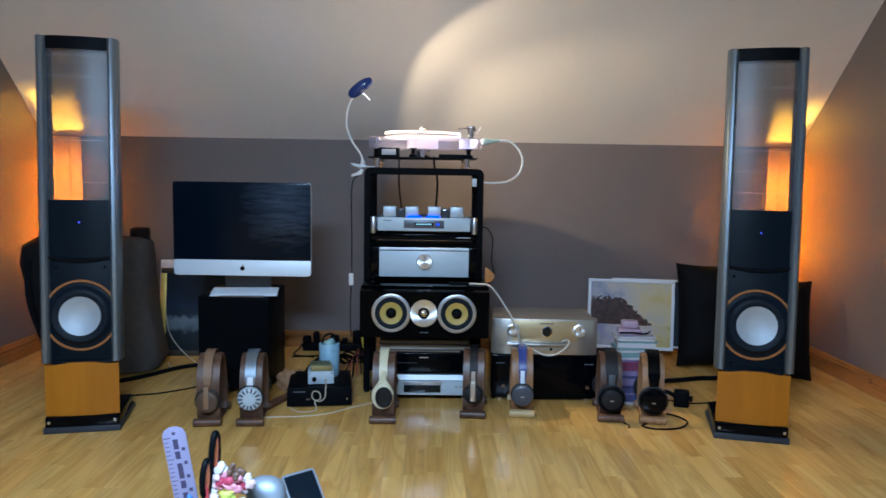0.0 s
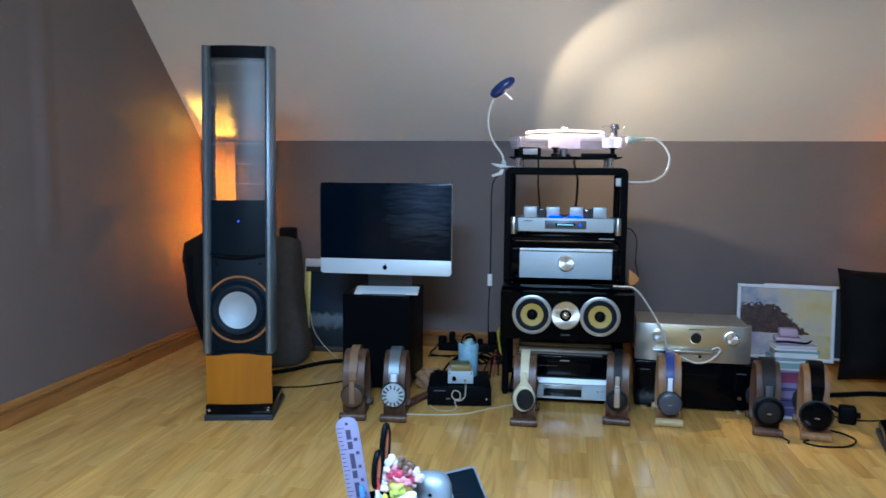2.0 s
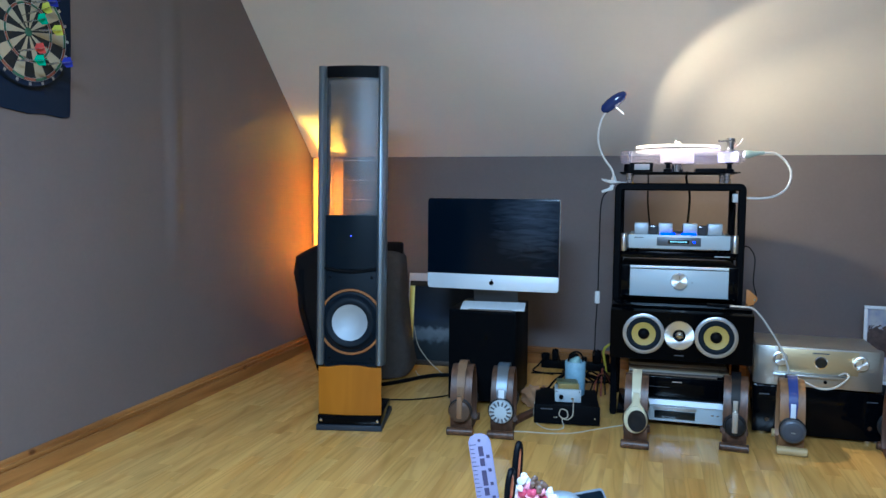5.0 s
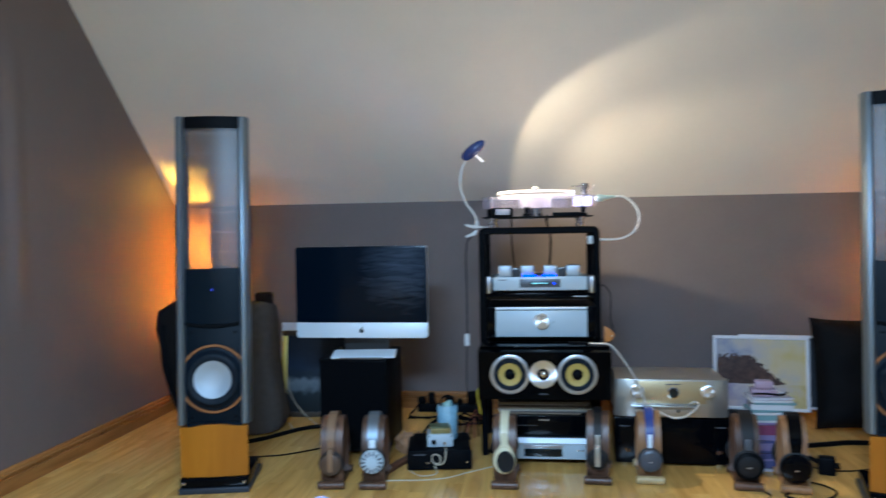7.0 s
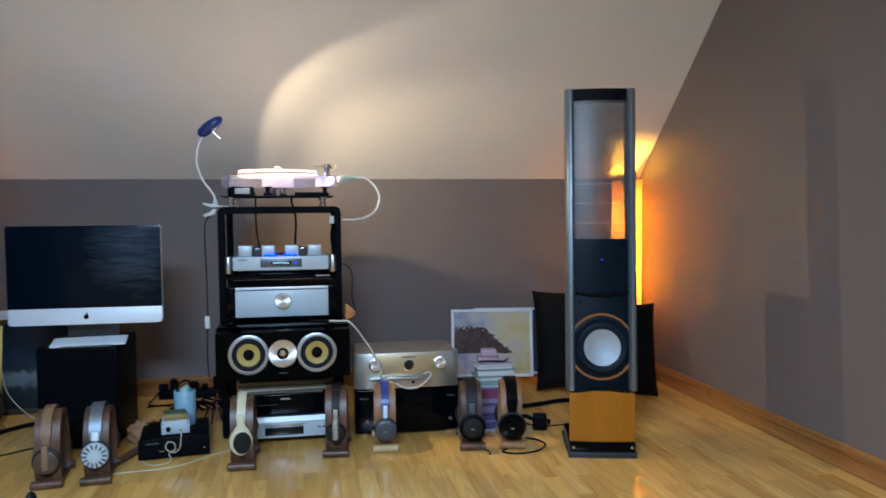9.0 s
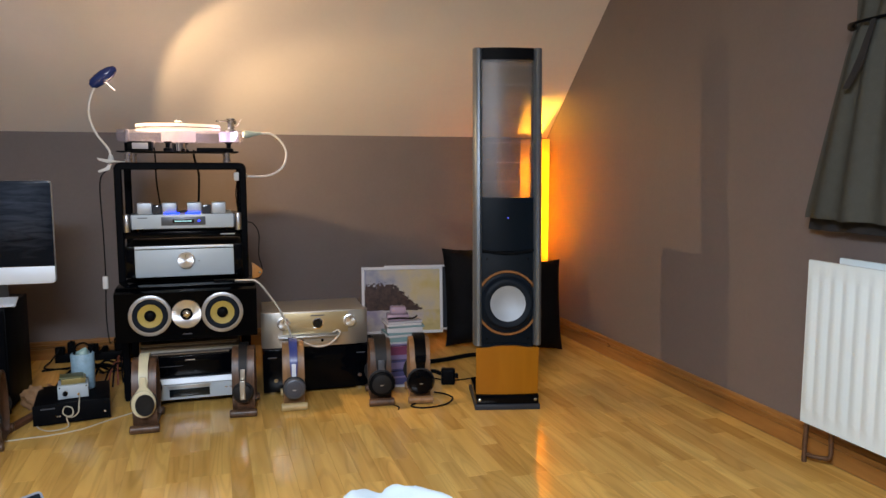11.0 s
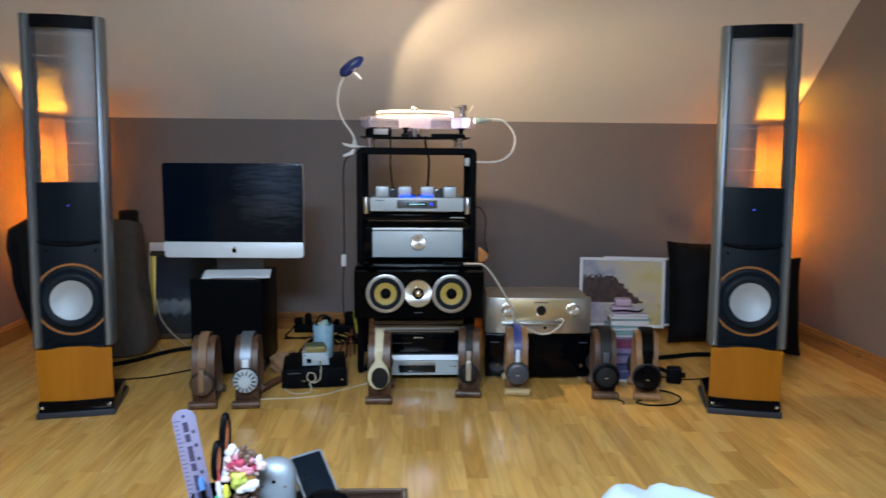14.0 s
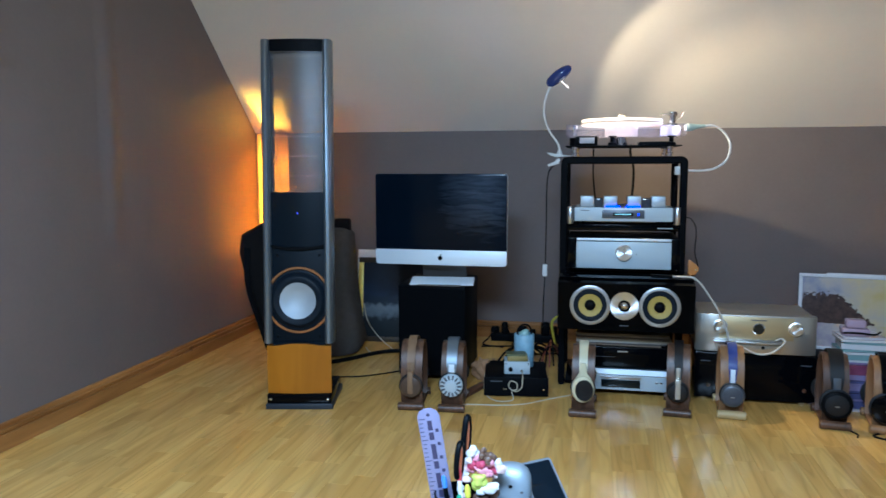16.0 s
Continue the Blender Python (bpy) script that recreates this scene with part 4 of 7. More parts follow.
# ---- champagne receiver on a black amplifier ----
def receiver():
    s = thing("receiver", "champagne-coloured receiver with two knobs and a round display", "amplifier", pose(0.557, 2.455, 0.2185, 0, 0, -2))
    part("case", box(-0.236, 0.236, 0.020, 0.31, 0.010, 0.172, 0.004), CHAMP, s, "champagne steel lid")
    out = [(-0.244, 0.055), (-0.244, 0.020), (-0.225, 0.006), (-0.150, 0.0), (0.150, 0.0), (0.225, 0.006), (0.244, 0.020), (0.244, 0.055)]
    part("fascia", prism(out, 0.009, 0.174, 0.002, axis="z"), CHAMP, s, "curved champagne fascia")
    part("centre_plate", box(-0.150, 0.150, -0.004, -0.0003, 0.070, 0.168, 0.001), mat("gold_fascia", (0.52, 0.42, 0.24), 0.4, 0.7, grain=0.04, scale=250, stretch=(0.05, 1, 1)), s, "warmer gold centre plate")
    for x in (-0.145, 0.158):
        k = part("knob", lathe([(0, 0), (0.030, 0), (0.030, 0.004), (0.025, 0.006), (0.024, 0.026), (0.022, 0.028), (0, 0.028)], (x, 0.0, 0.122), (x, -1, 0.122), 36), TURNED, s, "bright round knob")
        part("marker", box(x - 0.001, x + 0.001, -0.0289, -0.0282, 0.130, 0.142), BLACK, k)
    d = part("porthole", lathe([(0.024, 0), (0.026, 0.004), (0.022, 0.005), (0.021, 0.002)], (0.010, -0.004, 0.117), (0.010, -1, 0.117), 36), CHROME, s, "round display porthole")
    part("glass", cyl((0.010, -0.0042, 0.117), (0.010, -0.0055, 0.117), 0.0215, 32), DISPLAY, d, "dark round glass")
    part("brand_bar", box(-0.022, 0.040, -0.0048, -0.0041, 0.152, 0.157), GREYP, s)
    part("flap", box(-0.170, 0.108, -0.030, -0.002, 0.056, 0.064, 0.002), ALU, s, "open silver flap")
    part("jack_panel", box(-0.165, 0.104, -0.003, 0.001, 0.020, 0.054, 0.001), CHAMP, s)
    for x in (-0.13, -0.06, 0.03):
        part("socket", cyl((x, -0.0032, 0.036), (x, -0.006, 0.036), 0.007, 14), BLACK, s)
    for x in (-0.19, 0.19):
        for y in (0.06, 0.28):
            part("foot", cyl((x, y, 0), (x, y, 0.0098), 0.02, 16), BLACK, s)
    return s


receiver()


def black_amp():
    s = thing("amplifier", "glossy black power amplifier under the champagne receiver", "amplifier", pose(0.565, 2.478, 0, 0, 0, -2))
    part("case", box(-0.246, 0.246, 0.012, 0.36, 0.018, 0.2175, 0.004), GLOSS, s)
    part("fascia", box(-0.248, 0.248, 0, 0.0118, 0.014, 0.216, 0.003), GLOSS, s, "mirror-black fascia")
    for x in (-0.205, 0.205):
        part("badge", box(x - 0.02, x + 0.02, -0.001, -0.0002, 0.176, 0.181), GREYP, s)
        for y in (0.035, 0.30):
            part("foot", cyl((x, y, 0), (x, y, 0.0178), 0.022, 18), CHROME, s, "chrome foot")
    for x in (-0.19, 0.20):
        part("switch", cyl((x, 0, 0.07), (x, -0.004, 0.07), 0.009, 18), CHROME, s, "small chrome switch")
    return s


black_amp()

# ---- acrylic turntable on top of the rack ----
FROST = mat("frosted_platter", (0.92, 0.89, 0.90), 0.45, grain=0.02, scale=80)
see_through(FROST, 0.38, (0.95, 0.93, 0.97))
def turntable():
    s = thing("turntable", "clear acrylic turntable lit from the side on a thin plate", "turntable", pose(0.0, 2.71, 1.0760))
    part("support_plate", box(-0.268, 0.240, -0.15, 0.205, 0.044, 0.049, 0.001), BLACK, s, "thin black support plate")
    for x in (-0.225, 0.19):
        for y in (-0.11, 0.12):
            part("plate_foot", lathe([(0, 0), (0.016, 0), (0.016, 0.014), (0.013, 0.016), (0.013, 0.030), (0.016, 0.032), (0.016, 0.0438), (0, 0.0438)], (x, y, 0), (x, y, 1), 22), CHROME, s, "turned chrome foot")
    part("plinth", prism(rounded(-0.268, 0.262, -0.135, 0.165, 0.02), 0.092, 0.142, 0.002, axis="z"), CLEAR, s, "thick clear acrylic plinth")
    part("bearing", cyl((-0.02, 0.01, 0.050), (-0.02, 0.01, 0.0918), 0.03, 24), CHROME, s, "chrome bearing housing")
    for x, y in ((-0.06, -0.115), (0.20, -0.08), (0.0, 0.13)):
        part("foot", lathe([(0, 0), (0.020, 0), (0.020, 0.012), (0.010, 0.016), (0.010, 0.034), (0.018, 0.038), (0.018, 0.0425), (0, 0.0425)], (x, y, 0.0492), (x, y, 1), 22), BLACK, s, "black levelling foot")
    p = part("platter", lathe([(0, 0), (0.182, 0), (0.184, 0.002), (0.184, 0.024), (0.182, 0.026), (0, 0.026)], (-0.018, 0.01, 0.1435), (-0.018, 0.01, 1), 72), FROST, s, "frosted acrylic platter")
    part("clamp", lathe([(0, 0), (0.020, 0), (0.020, 0.010), (0.014, 0.014), (0.017, 0.020), (0.015, 0.026), (0, 0.027)], (-0.018, 0.01, 0.1697), (-0.018, 0.01, 1), 28), CHROME, p, "small turned record clamp")
    part("belt", lathe([(0.1845, 0), (0.1865, 0), (0.1865, 0.004), (0.1845, 0.004)], (-0.018, 0.01, 0.152), (-0.018, 0.01, 1), 64), BLACK, p)
    part("motor", lathe([(0, 0), (0.032, 0), (0.032, 0.040), (0.030, 0.042), (0, 0.042)], (-0.225, 0.06, 0.0493), (-0.225, 0.06, 1), 28), BLACK, s, "black motor pod")
    part("arm_board", lathe([(0, 0), (0.044, 0), (0.045, 0.001), (0.045, 0.043), (0, 0.044)], (0.205, 0.03, 0.0965), (0.205, 0.03, 1), 36), FROST, s, "frosted round arm board")
    part("steel_post", cyl((-0.228, -0.1, 0.0925), (-0.228, -0.1, 0.1415), 0.010, 18), CHROME, s, "steel post inside the acrylic")
    part("sub_platter", cyl((-0.018, 0.01, 0.0930), (-0.018, 0.01, 0.1415), 0.075, 40), FROST, s, "frosted hub under the platter")
    b = part("switch_box", box(-0.225, -0.125, -0.140, -0.06, 0.0505, 0.0910, 0.003), BLACK, s, "black switch box with a pale front")
    part("front_label", box(-0.205, -0.140, -0.1425, -0.1403, 0.058, 0.084, 0.001), mat("dull_label", (0.42, 0.41, 0.45), 0.5), b, "pale front label")
    part("phono_box", box(0.06, 0.20, -0.09, 0.05, 0.0495, 0.066, 0.002), BLACK, s, "flat black phono box")
    a = part("arm_base", lathe([(0, 0), (0.026, 0), (0.026, 0.010), (0.016, 0.014), (0.016, 0.048), (0.022, 0.052), (0.022, 0.064), (0, 0.066)], (0.215, 0.055, 0.1425), (0.215, 0.055, 1), 26), CHROME, s, "chrome tonearm pillar")
    part("tonearm", tube([(0.225, 0.095, 0.196), (0.215, 0.055, 0.197), (0.195, -0.035, 0.192), (0.150, -0.118, 0.184)], 0.0042, 10), CHROME, a, "thin silver tonearm")
    part("counterweight", cyl((0.222, 0.082, 0.196), (0.230, 0.118, 0.196), 0.014, 22, 0.002), BLACK, a, "black counterweight")
    part("arm_lift", tube([(0.232, 0.05, 0.165), (0.250, 0.035, 0.180), (0.262, 0.02, 0.205)], 0.002, 8), CHROME, a)
    return s


turntable()
LEDWHITE = mat("lit_led", (0.9, 0.9, 0.9), 0.4, emit=(1.0, 0.88, 0.72), power=3)
BLUEPL = mat("translucent_blue_plastic", (0.015, 0.035, 0.16), 0.15, coat=0.4)
PALEPL = mat("pale_plastic", (0.60, 0.62, 0.62), 0.4, grain=0.03)
WHITEPL = mat("white_plastic", (0.75, 0.75, 0.74), 0.42, grain=0.02)


def clip_lamp():
    s = thing("clip_lamp", "white gooseneck clip lamp with a translucent blue head, lit", "lamp", pose(0, 0, 0))
    y = 2.605
    c = part("clip", prism([(-0.352, 1.095), (-0.262, 1.0805), (-0.240, 1.0795), (-0.240, 1.0765), (-0.262, 1.0770), (-0.310, 1.073), (-0.342, 1.083)], y - 0.018, y + 0.018, 0.001), PALEPL, s, "pale plastic spring clip")
    part("lower_jaw", prism([(-0.346, 1.030), (-0.300, 1.042), (-0.292, 1.066), (-0.304, 1.068), (-0.318, 1.052), (-0.349, 1.040)], y - 0.016, y + 0.016, 0.001), PALEPL, c)
    part("spring", lathe([(0.006, -0.017), (0.0072, -0.017), (0.0072, 0.017), (0.006, 0.017)], (-0.306, y, 1.069), (-0.306, y + 1, 1.069), 16), CHROME, c)
    part("collar", lathe([(0.011, 0), (0.012, 0.004), (0.008, 0.022), (0.0, 0.023)], (-0.296, y, 1.085), (-0.296, y, 2), 18), PALEPL, s)
    part("gooseneck", tube([(-0.296, y, 1.10), (-0.305, y - 0.003, 1.135), (-0.345, y - 0.02, 1.195), (-0.366, y - 0.035, 1.255), (-0.366, y - 0.05, 1.310), (-0.351, y - 0.06, 1.362), (-0.331, y - 0.07, 1.395), (-0.322, y - 0.075, 1.405)], 0.0048, 10), WHITEPL, s, "white ribbed gooseneck")
    hp, hd = Vector((-0.300, y - 0.085, 1.432)), Vector((0.060, -0.01, 0.045))
    h = part("head", lathe([(0, -0.066), (0.010, -0.064), (0.022, -0.050), (0.027, -0.020), (0.027, 0.010), (0.022, 0.040), (0.012, 0.060), (0, 0.066)], hp, hp + hd, 28), BLUEPL, s, "translucent blue shell")
    part("reflector", lathe([(0.020, 0), (0.017, -0.006), (0, -0.008)], hp + Vector((0.016, -0.002, -0.016)), hp + Vector((0.036, -0.004, -0.045)), 22), PALEPL, h)
    part("led_strip", cyl(hp + Vector((0.010, -0.004, -0.024)), hp + Vector((0.044, -0.018, -0.056)), 0.0017, 10), LEDWHITE, h, "thin glowing lamp tube")
    part("cord", tube([(-0.318, y + 0.015, 1.045), (-0.352, y + 0.05, 0.98), (-0.362, y + 0.15, 0.75), (-0.365, y + 0.18, 0.55)], 0.0028, 6), BLACK, s, "thin black cord")
    part("cord_switch", box(-0.379, -0.355, y + 0.168, y + 0.184, 0.490, 0.550, 0.005), WHITEPL, s, "white inline switch")
    part("cord", tube([(-0.367, y + 0.176, 0.490), (-0.374, y + 0.2, 0.35), (-0.385, y + 0.35, 0.20), (-0.42, y + 0.72, 0.12)], 0.0028, 6), BLACK, s)
    return s


clip_lamp()


def second_lamp():
    s = thing("clip_lamp", "white gooseneck lamp aimed at the edge of the turntable, lit", "lamp", pose(0, 0, 0))
    part("head", lathe([(0, 0.001), (0.013, 0.0), (0.0175, 0.006), (0.0175, 0.022), (0.010, 0.05), (0.0065, 0.085), (0, 0.086)], (0.268, 2.70, 1.206), (0.40, 2.715, 1.218), 26), mat("pale_green_plastic", (0.42, 0.52, 0.48), 0.35), s, "tapered pale plastic head")
    part("lens", lathe([(0, 0), (0.012, 0), (0.012, -0.0015), (0, -0.002)], (0.267, 2.70, 1.206), (0.40, 2.715, 1.218), 20), LEDWHITE, s, "glowing lens")
    part("gooseneck", tube([(0.352, 2.710, 1.2135), (0.395, 2.715, 1.212), (0.440, 2.72, 1.180), (0.466, 2.715, 1.125), (0.450, 2.70, 1.060), (0.400, 2.68, 1.022), (0.340, 2.66, 1.011), (0.276, 2.645, 1.012)], 0.0050, 10), WHITEPL, s, "white gooseneck")
    part("clip", box(0.2185, 0.275, 2.6215, 2.655, 0.992, 1.030, 0.005), PALEPL, s, "clip on the rack post")
    part("cord", tube([(0.232, 2.64, 0.992), (0.226, 2.66, 0.93), (0.232, 2.70, 0.86), (0.236, 2.76, 0.80), (0.234, 2.80, 0.7652)], 0.0025, 6), BLACK, s)
    return s


second_lamp()

# cables hanging behind the top opening
def cable(name, label, pts, r, m):
    return tagged(part(name, tube(pts, r, 8), m), label, "cable")


cable("cable", "black signal cable hanging from the turntable", [(-0.145, 2.99, 1.15), (-0.143, 3.012, 1.09), (-0.143, 3.012, 1.0), (-0.136, 3.012, 0.92), (-0.125, 3.005, 0.84), (-0.12, 2.90, 0.80)], 0.0042, BLACK)
cable("cable", "thick black signal cable hanging from the turntable", [(0.040, 2.96, 1.135), (0.040, 3.014, 1.10), (0.058, 3.014, 1.02), (0.056, 3.014, 0.93), (0.050, 3.008, 0.85), (0.05, 2.90, 0.80)], 0.0058, BLACK)
cable("cable", "pale cable looping down to the receiver", [(0.200, 2.436, 0.5560), (0.245, 2.410, 0.5585), (0.285, 2.398, 0.5575), (0.316, 2.395, 0.532), (0.350, 2.398, 0.485), (0.388, 2.402, 0.425), (0.418, 2.402, 0.365), (0.434, 2.404, 0.315), (0.440, 2.412, 0.290)], 0.0042, mat("pale_cable", (0.5, 0.48, 0.44), 0.4))
cable("cable", "pale cable looped at the receiver's sockets", [(0.440, 2.41, 0.2875), (0.50, 2.392, 0.262), (0.55, 2.388, 0.242), (0.60, 2.390, 0.245), (0.64, 2.400, 0.268), (0.665, 2.418, 0.292), (0.655, 2.436, 0.300), (0.630, 2.430, 0.2905)], 0.0042, mat("pale_cable", (0.5, 0.48, 0.44), 0.4))
cable("cable", "black cable lying on the centre loudspeaker", [(0.115, 2.448, 0.5572), (0.145, 2.440, 0.5572), (0.175, 2.440, 0.5572), (0.205, 2.434, 0.5572)], 0.0058, BLACK)
_o = part("leather_tag", prism([(0.0, -0.036), (0.030, -0.030), (0.046, -0.010), (0.047, 0.004), (0.030, 0.020), (0.010, 0.036), (0.0, 0.038)], 0, 0.012, 0.003, axis="y"), mat("orange_leather", (0.50, 0.20, 0.045), 0.5, grain=0.15, scale=120))
_o.matrix_basis = pose(0.286, 2.588, 0.573)
tagged(_o, "orange leather tag hanging on the rack's side", "tag")
part("stud", cyl((0.035, 0.0002, -0.006), (0.035, -0.003, -0.006), 0.0045, 14), CHROME, _o, "bright metal stud")
cable("cord", "thin dark cord looped beside the rack", [(0.274, 2.63, 0.80), (0.300, 2.64, 0.79), (0.325, 2.66, 0.74), (0.322, 2.66, 0.64), (0.335, 2.65, 0.575), (0.318, 2.63, 0.535), (0.289, 2.606, 0.545)], 0.0024, BLACK)

# ---- headphones on bentwood stands ----
LEATHER = mat("black_leather", (0.007, 0.007, 0.008), 0.5, spec=0.35, grain=0.15, scale=200, bump=0.4, bscale=500)
LIGHTWOOD = wood("light_oak_veneer", (0.22, 0.105, 0.040), (0.36, 0.19, 0.08), 30, (1, 1, 0.12), 0.4, 0.0, 0.2)
PALEWOOD = wood("pale_maple_veneer", (0.42, 0.30, 0.13), (0.56, 0.42, 0.21), 30, (0.12, 1, 1), 0.42, 0.0, 0.1)
ARCH = [(-0.070, 0.016), (-0.082, 0.050), (-0.089, 0.110), (-0.085, 0.175), (-0.062, 0.238), (-0.025, 0.272), (0.025, 0.272), (0.062, 0.238), (0.085, 0.175), (0.089, 0.110), (0.082, 0.050), (0.070, 0.016)]


def bent_stand(s, wood_mat, foot_mat, w):
    line = [(0, y, z) for y, z in ARCH]
    bm = ribbon(line, [w] * len(line), 0.010, (1, 0, 0), 5)
    part("arch", bm, wood_mat, s, "bent veneer arch")
    part("bed", box(-w / 2, w / 2, -0.105, 0.105, 0.008, 0.020, 0.004), wood_mat, s)
    for sy in (-1, 1):
        f = w / 2 + 0.010
        part("foot", cyl((-f, sy * 0.112, 0.017), (f, sy * 0.112, 0.017), 0.017, 20, 0.003), foot_mat, s, "rounded foot bar")


def tall(zc, k, bm):
    """Draws a round form out upwards and downwards."""
    for v in bm.verts:
        v.co.z = zc + (v.co.z - zc) * k
    return bm


def headphones(kind, m, wood_mat, foot_mat, label, stand_label, w=0.092, band=LEATHER, cup=BLACK, yoke=ALU, ring=None, pad=LEATHER, drop=0.105, r=0.044, bw=0.034):
    st = thing("headphone_stand", stand_label, "headphone stand", m, group="row of headphone stands")
    bent_stand(st, wood_mat, foot_mat, w)
    s = thing("headphones", label, "headphones", m, group="row of headphones on stands")
    o = 0.0125
    pts = []
    for y, z in ((-0.098, 0.150), (-0.090, 0.200), (-0.066, 0.248), (-0.026, 0.2775), (0.026, 0.2775), (0.066, 0.248), (0.090, 0.200), (0.098, 0.150)):
        k = 1 + o / math.hypot(y, z - 0.14) if z > 0.16 else 1.06
        pts.append((0, y * k, 0.14 + (z - 0.14) * k if z > 0.16 else z))
    part("headband", ribbon(pts, [bw * 0.7, bw, bw, bw * 1.1, bw * 1.1, bw, bw, bw * 0.7], 0.007, (1, 0, 0), 5), band, s, "padded headband")
    for sy in (-1, 1):
        y0 = sy * 0.104
        part("slider", box(-bw * 0.28, bw * 0.28, min(y0, y0 + sy * 0.004), max(y0, y0 + sy * 0.004), drop + r * 0.7, 0.205, 0.0015), yoke, s, "metal slider")
        c, f = (0, sy * 0.0965, drop), (0, sy * 1.0, drop)
        egg = 1.22 if kind == "oval" else 1.0
        e = part("ear_cup", tall(drop, egg, lathe([(0, 0.010), (r * 0.9, 0.010), (r, 0.014), (r * 1.02, 0.022), (r * 0.94, 0.030), (r * 0.70, 0.034), (r * 0.3, 0.0355), (0, 0.036)], c, f, 40)), cup, s, "round ear cup")
        part("ear_pad", lathe([(r * 0.45, 0.001), (r * 0.95, 0.0), (r * 1.12, 0.004), (r * 1.12, 0.011), (r * 0.95, 0.0145), (r * 0.45, 0.012)], c, f, 36), pad, e, "soft ear pad")
        if ring is not None:
            part("ring", lathe([(r * 0.80, 0.0335), (r * 0.95, 0.0310), (r * 1.035, 0.024), (r * 1.04, 0.0285), (r * 0.90, 0.0355), (r * 0.80, 0.0365)], c, f, 40), ring, e, "contrasting rim")
        if kind == "slotted":
            for k in range(14):
                a = 2 * math.pi * k / 14
                p = Vector((math.cos(a), 0, math.sin(a)))
                q = Vector(c) + Vector((0, sy * 0.0335, 0))
                bm = box(-0.0035, 0.0035, -0.0022, 0.0022, r * 0.55, r * 0.92)
                bmesh.ops.transform(bm, matrix=Matrix.Translation(q) @ Matrix.Rotation(-a + math.pi / 2, 4, "Y"), verts=bm.verts)
                part("slot", bm, GREYP, e, smooth=False)
            part("hub", lathe([(0, 0), (r * 0.45, 0), (r * 0.42, 0.004), (0, 0.005)], (0, sy * 0.131, drop), (0, sy, drop), 28), SILVER, e, "silver hub")
        elif kind == "oval":
            q = (0.006, sy * 0.1290, drop - 0.002)
            part("cap", tall(drop, egg, lathe([(0, 0.0075), (r * 0.40, 0.0070), (r * 0.52, 0.0060), (r * 0.64, 0.0085), (r * 0.75, 0.0080), (r * 0.79, 0.003), (r * 0.79, -0.006)], q, (q[0], sy, q[2]), 36)), SLATEBLACK, e, "dark oval insert")
            half = [(0.011, drop + r * 2.35), (0.012, drop + r * 1.9), (0.014, drop + r * 1.55), (r * 0.46, drop + r * 1.28), (r * 0.74, drop + r * 0.92), (r * 0.80, drop + r * 0.4)]
            part("yoke", prism([(-a * 0.9, b) for a, b in half] + [(a, b) for a, b in reversed(half)], min(sy * 0.1085, sy * 0.1195), max(sy * 0.1085, sy * 0.1195), 0.002), cup, e, "broad yoke flowing into the cup")
        elif kind == "bar":
            part("yoke_bar", box(-0.011, 0.011, min(y0, y0 + sy * 0.032), max(y0, y0 + sy * 0.032), drop - r * 0.60, drop + r * 1.45, 0.003), yoke, e, "pale metal yoke")
        elif kind == "logo":
            part("badge", box(-0.008, 0.008, min(sy * 0.1322, sy * 0.1335), max(sy * 0.1322, sy * 0.1335), drop - 0.006, drop - 0.002), ALU, e)
    return s


SLATEBLACK = mat("dark_insert", (0.008, 0.009, 0.011), 0.35, spec=0.3, grain=0.2, scale=90)
CREAM = mat("cream_plastic", (0.60, 0.56, 0.38), 0.4, grain=0.04, scale=60)
TAN = mat("tan_leather", (0.21, 0.125, 0.065), 0.5, grain=0.15, scale=150)
BROWNC = mat("brown_plastic", (0.075, 0.045, 0.028), 0.4, grain=0.1)
BLUEBAND = mat("navy_satin", (0.035, 0.055, 0.22), 0.25, grain=0.1)
SLATE = mat("slate_plastic", (0.055, 0.06, 0.075), 0.4, grain=0.08)
WST = "dark walnut bentwood headphone stand on the floor"
headphones("bar", pose(-0.893, 2.206, 0, 0, 0, 5.5), WALNUT, WALNUT, "brown headphones with a tan band hung on a stand", WST, band=TAN, cup=BROWNC, yoke=TAN, r=0.046)
headphones("slotted", pose(-0.716, 2.212, 0, 0, 0, 4), WALNUT, WALNUT, "silver headphones with slotted round cups hung on a stand", WST, band=GREYCOL, cup=SILVER, yoke=WHITEAL, r=0.049, bw=0.044, drop=0.118)
headphones("oval", pose(-0.164, 2.256, 0, 0, 0, -1), WALNUT, WALNUT, "cream-coloured headphones with dark inserts hung on a stand", WST, band=CREAM, cup=CREAM, yoke=CREAM, r=0.046, drop=0.122)
headphones("bar", pose(0.229, 2.336, 0, 0, 0, -6), WALNUT, WALNUT, "black headphones with pale yokes hung on a stand", WST, yoke=CHAMP, cup=LEATHER, r=0.040)
headphones("logo", pose(0.441, 2.357, 0, 0, 0, -4), LIGHTWOOD, PALEWOOD, "slate headphones with a navy band hung on a stand", "light orange-brown bentwood stand with a pale foot", band=BLUEBAND, cup=SLATE, ring=GREYP, yoke=WHITEAL, r=0.045, drop=0.100)
headphones("logo", pose(0.823, 2.305, 0, 0, 0, -7), WALNUT, WALNUT, "black round-cup headphones hung on a stand", WST, cup=LEATHER, ring=BLACK, yoke=GREYP, r=0.054, bw=0.050, drop=0.102)
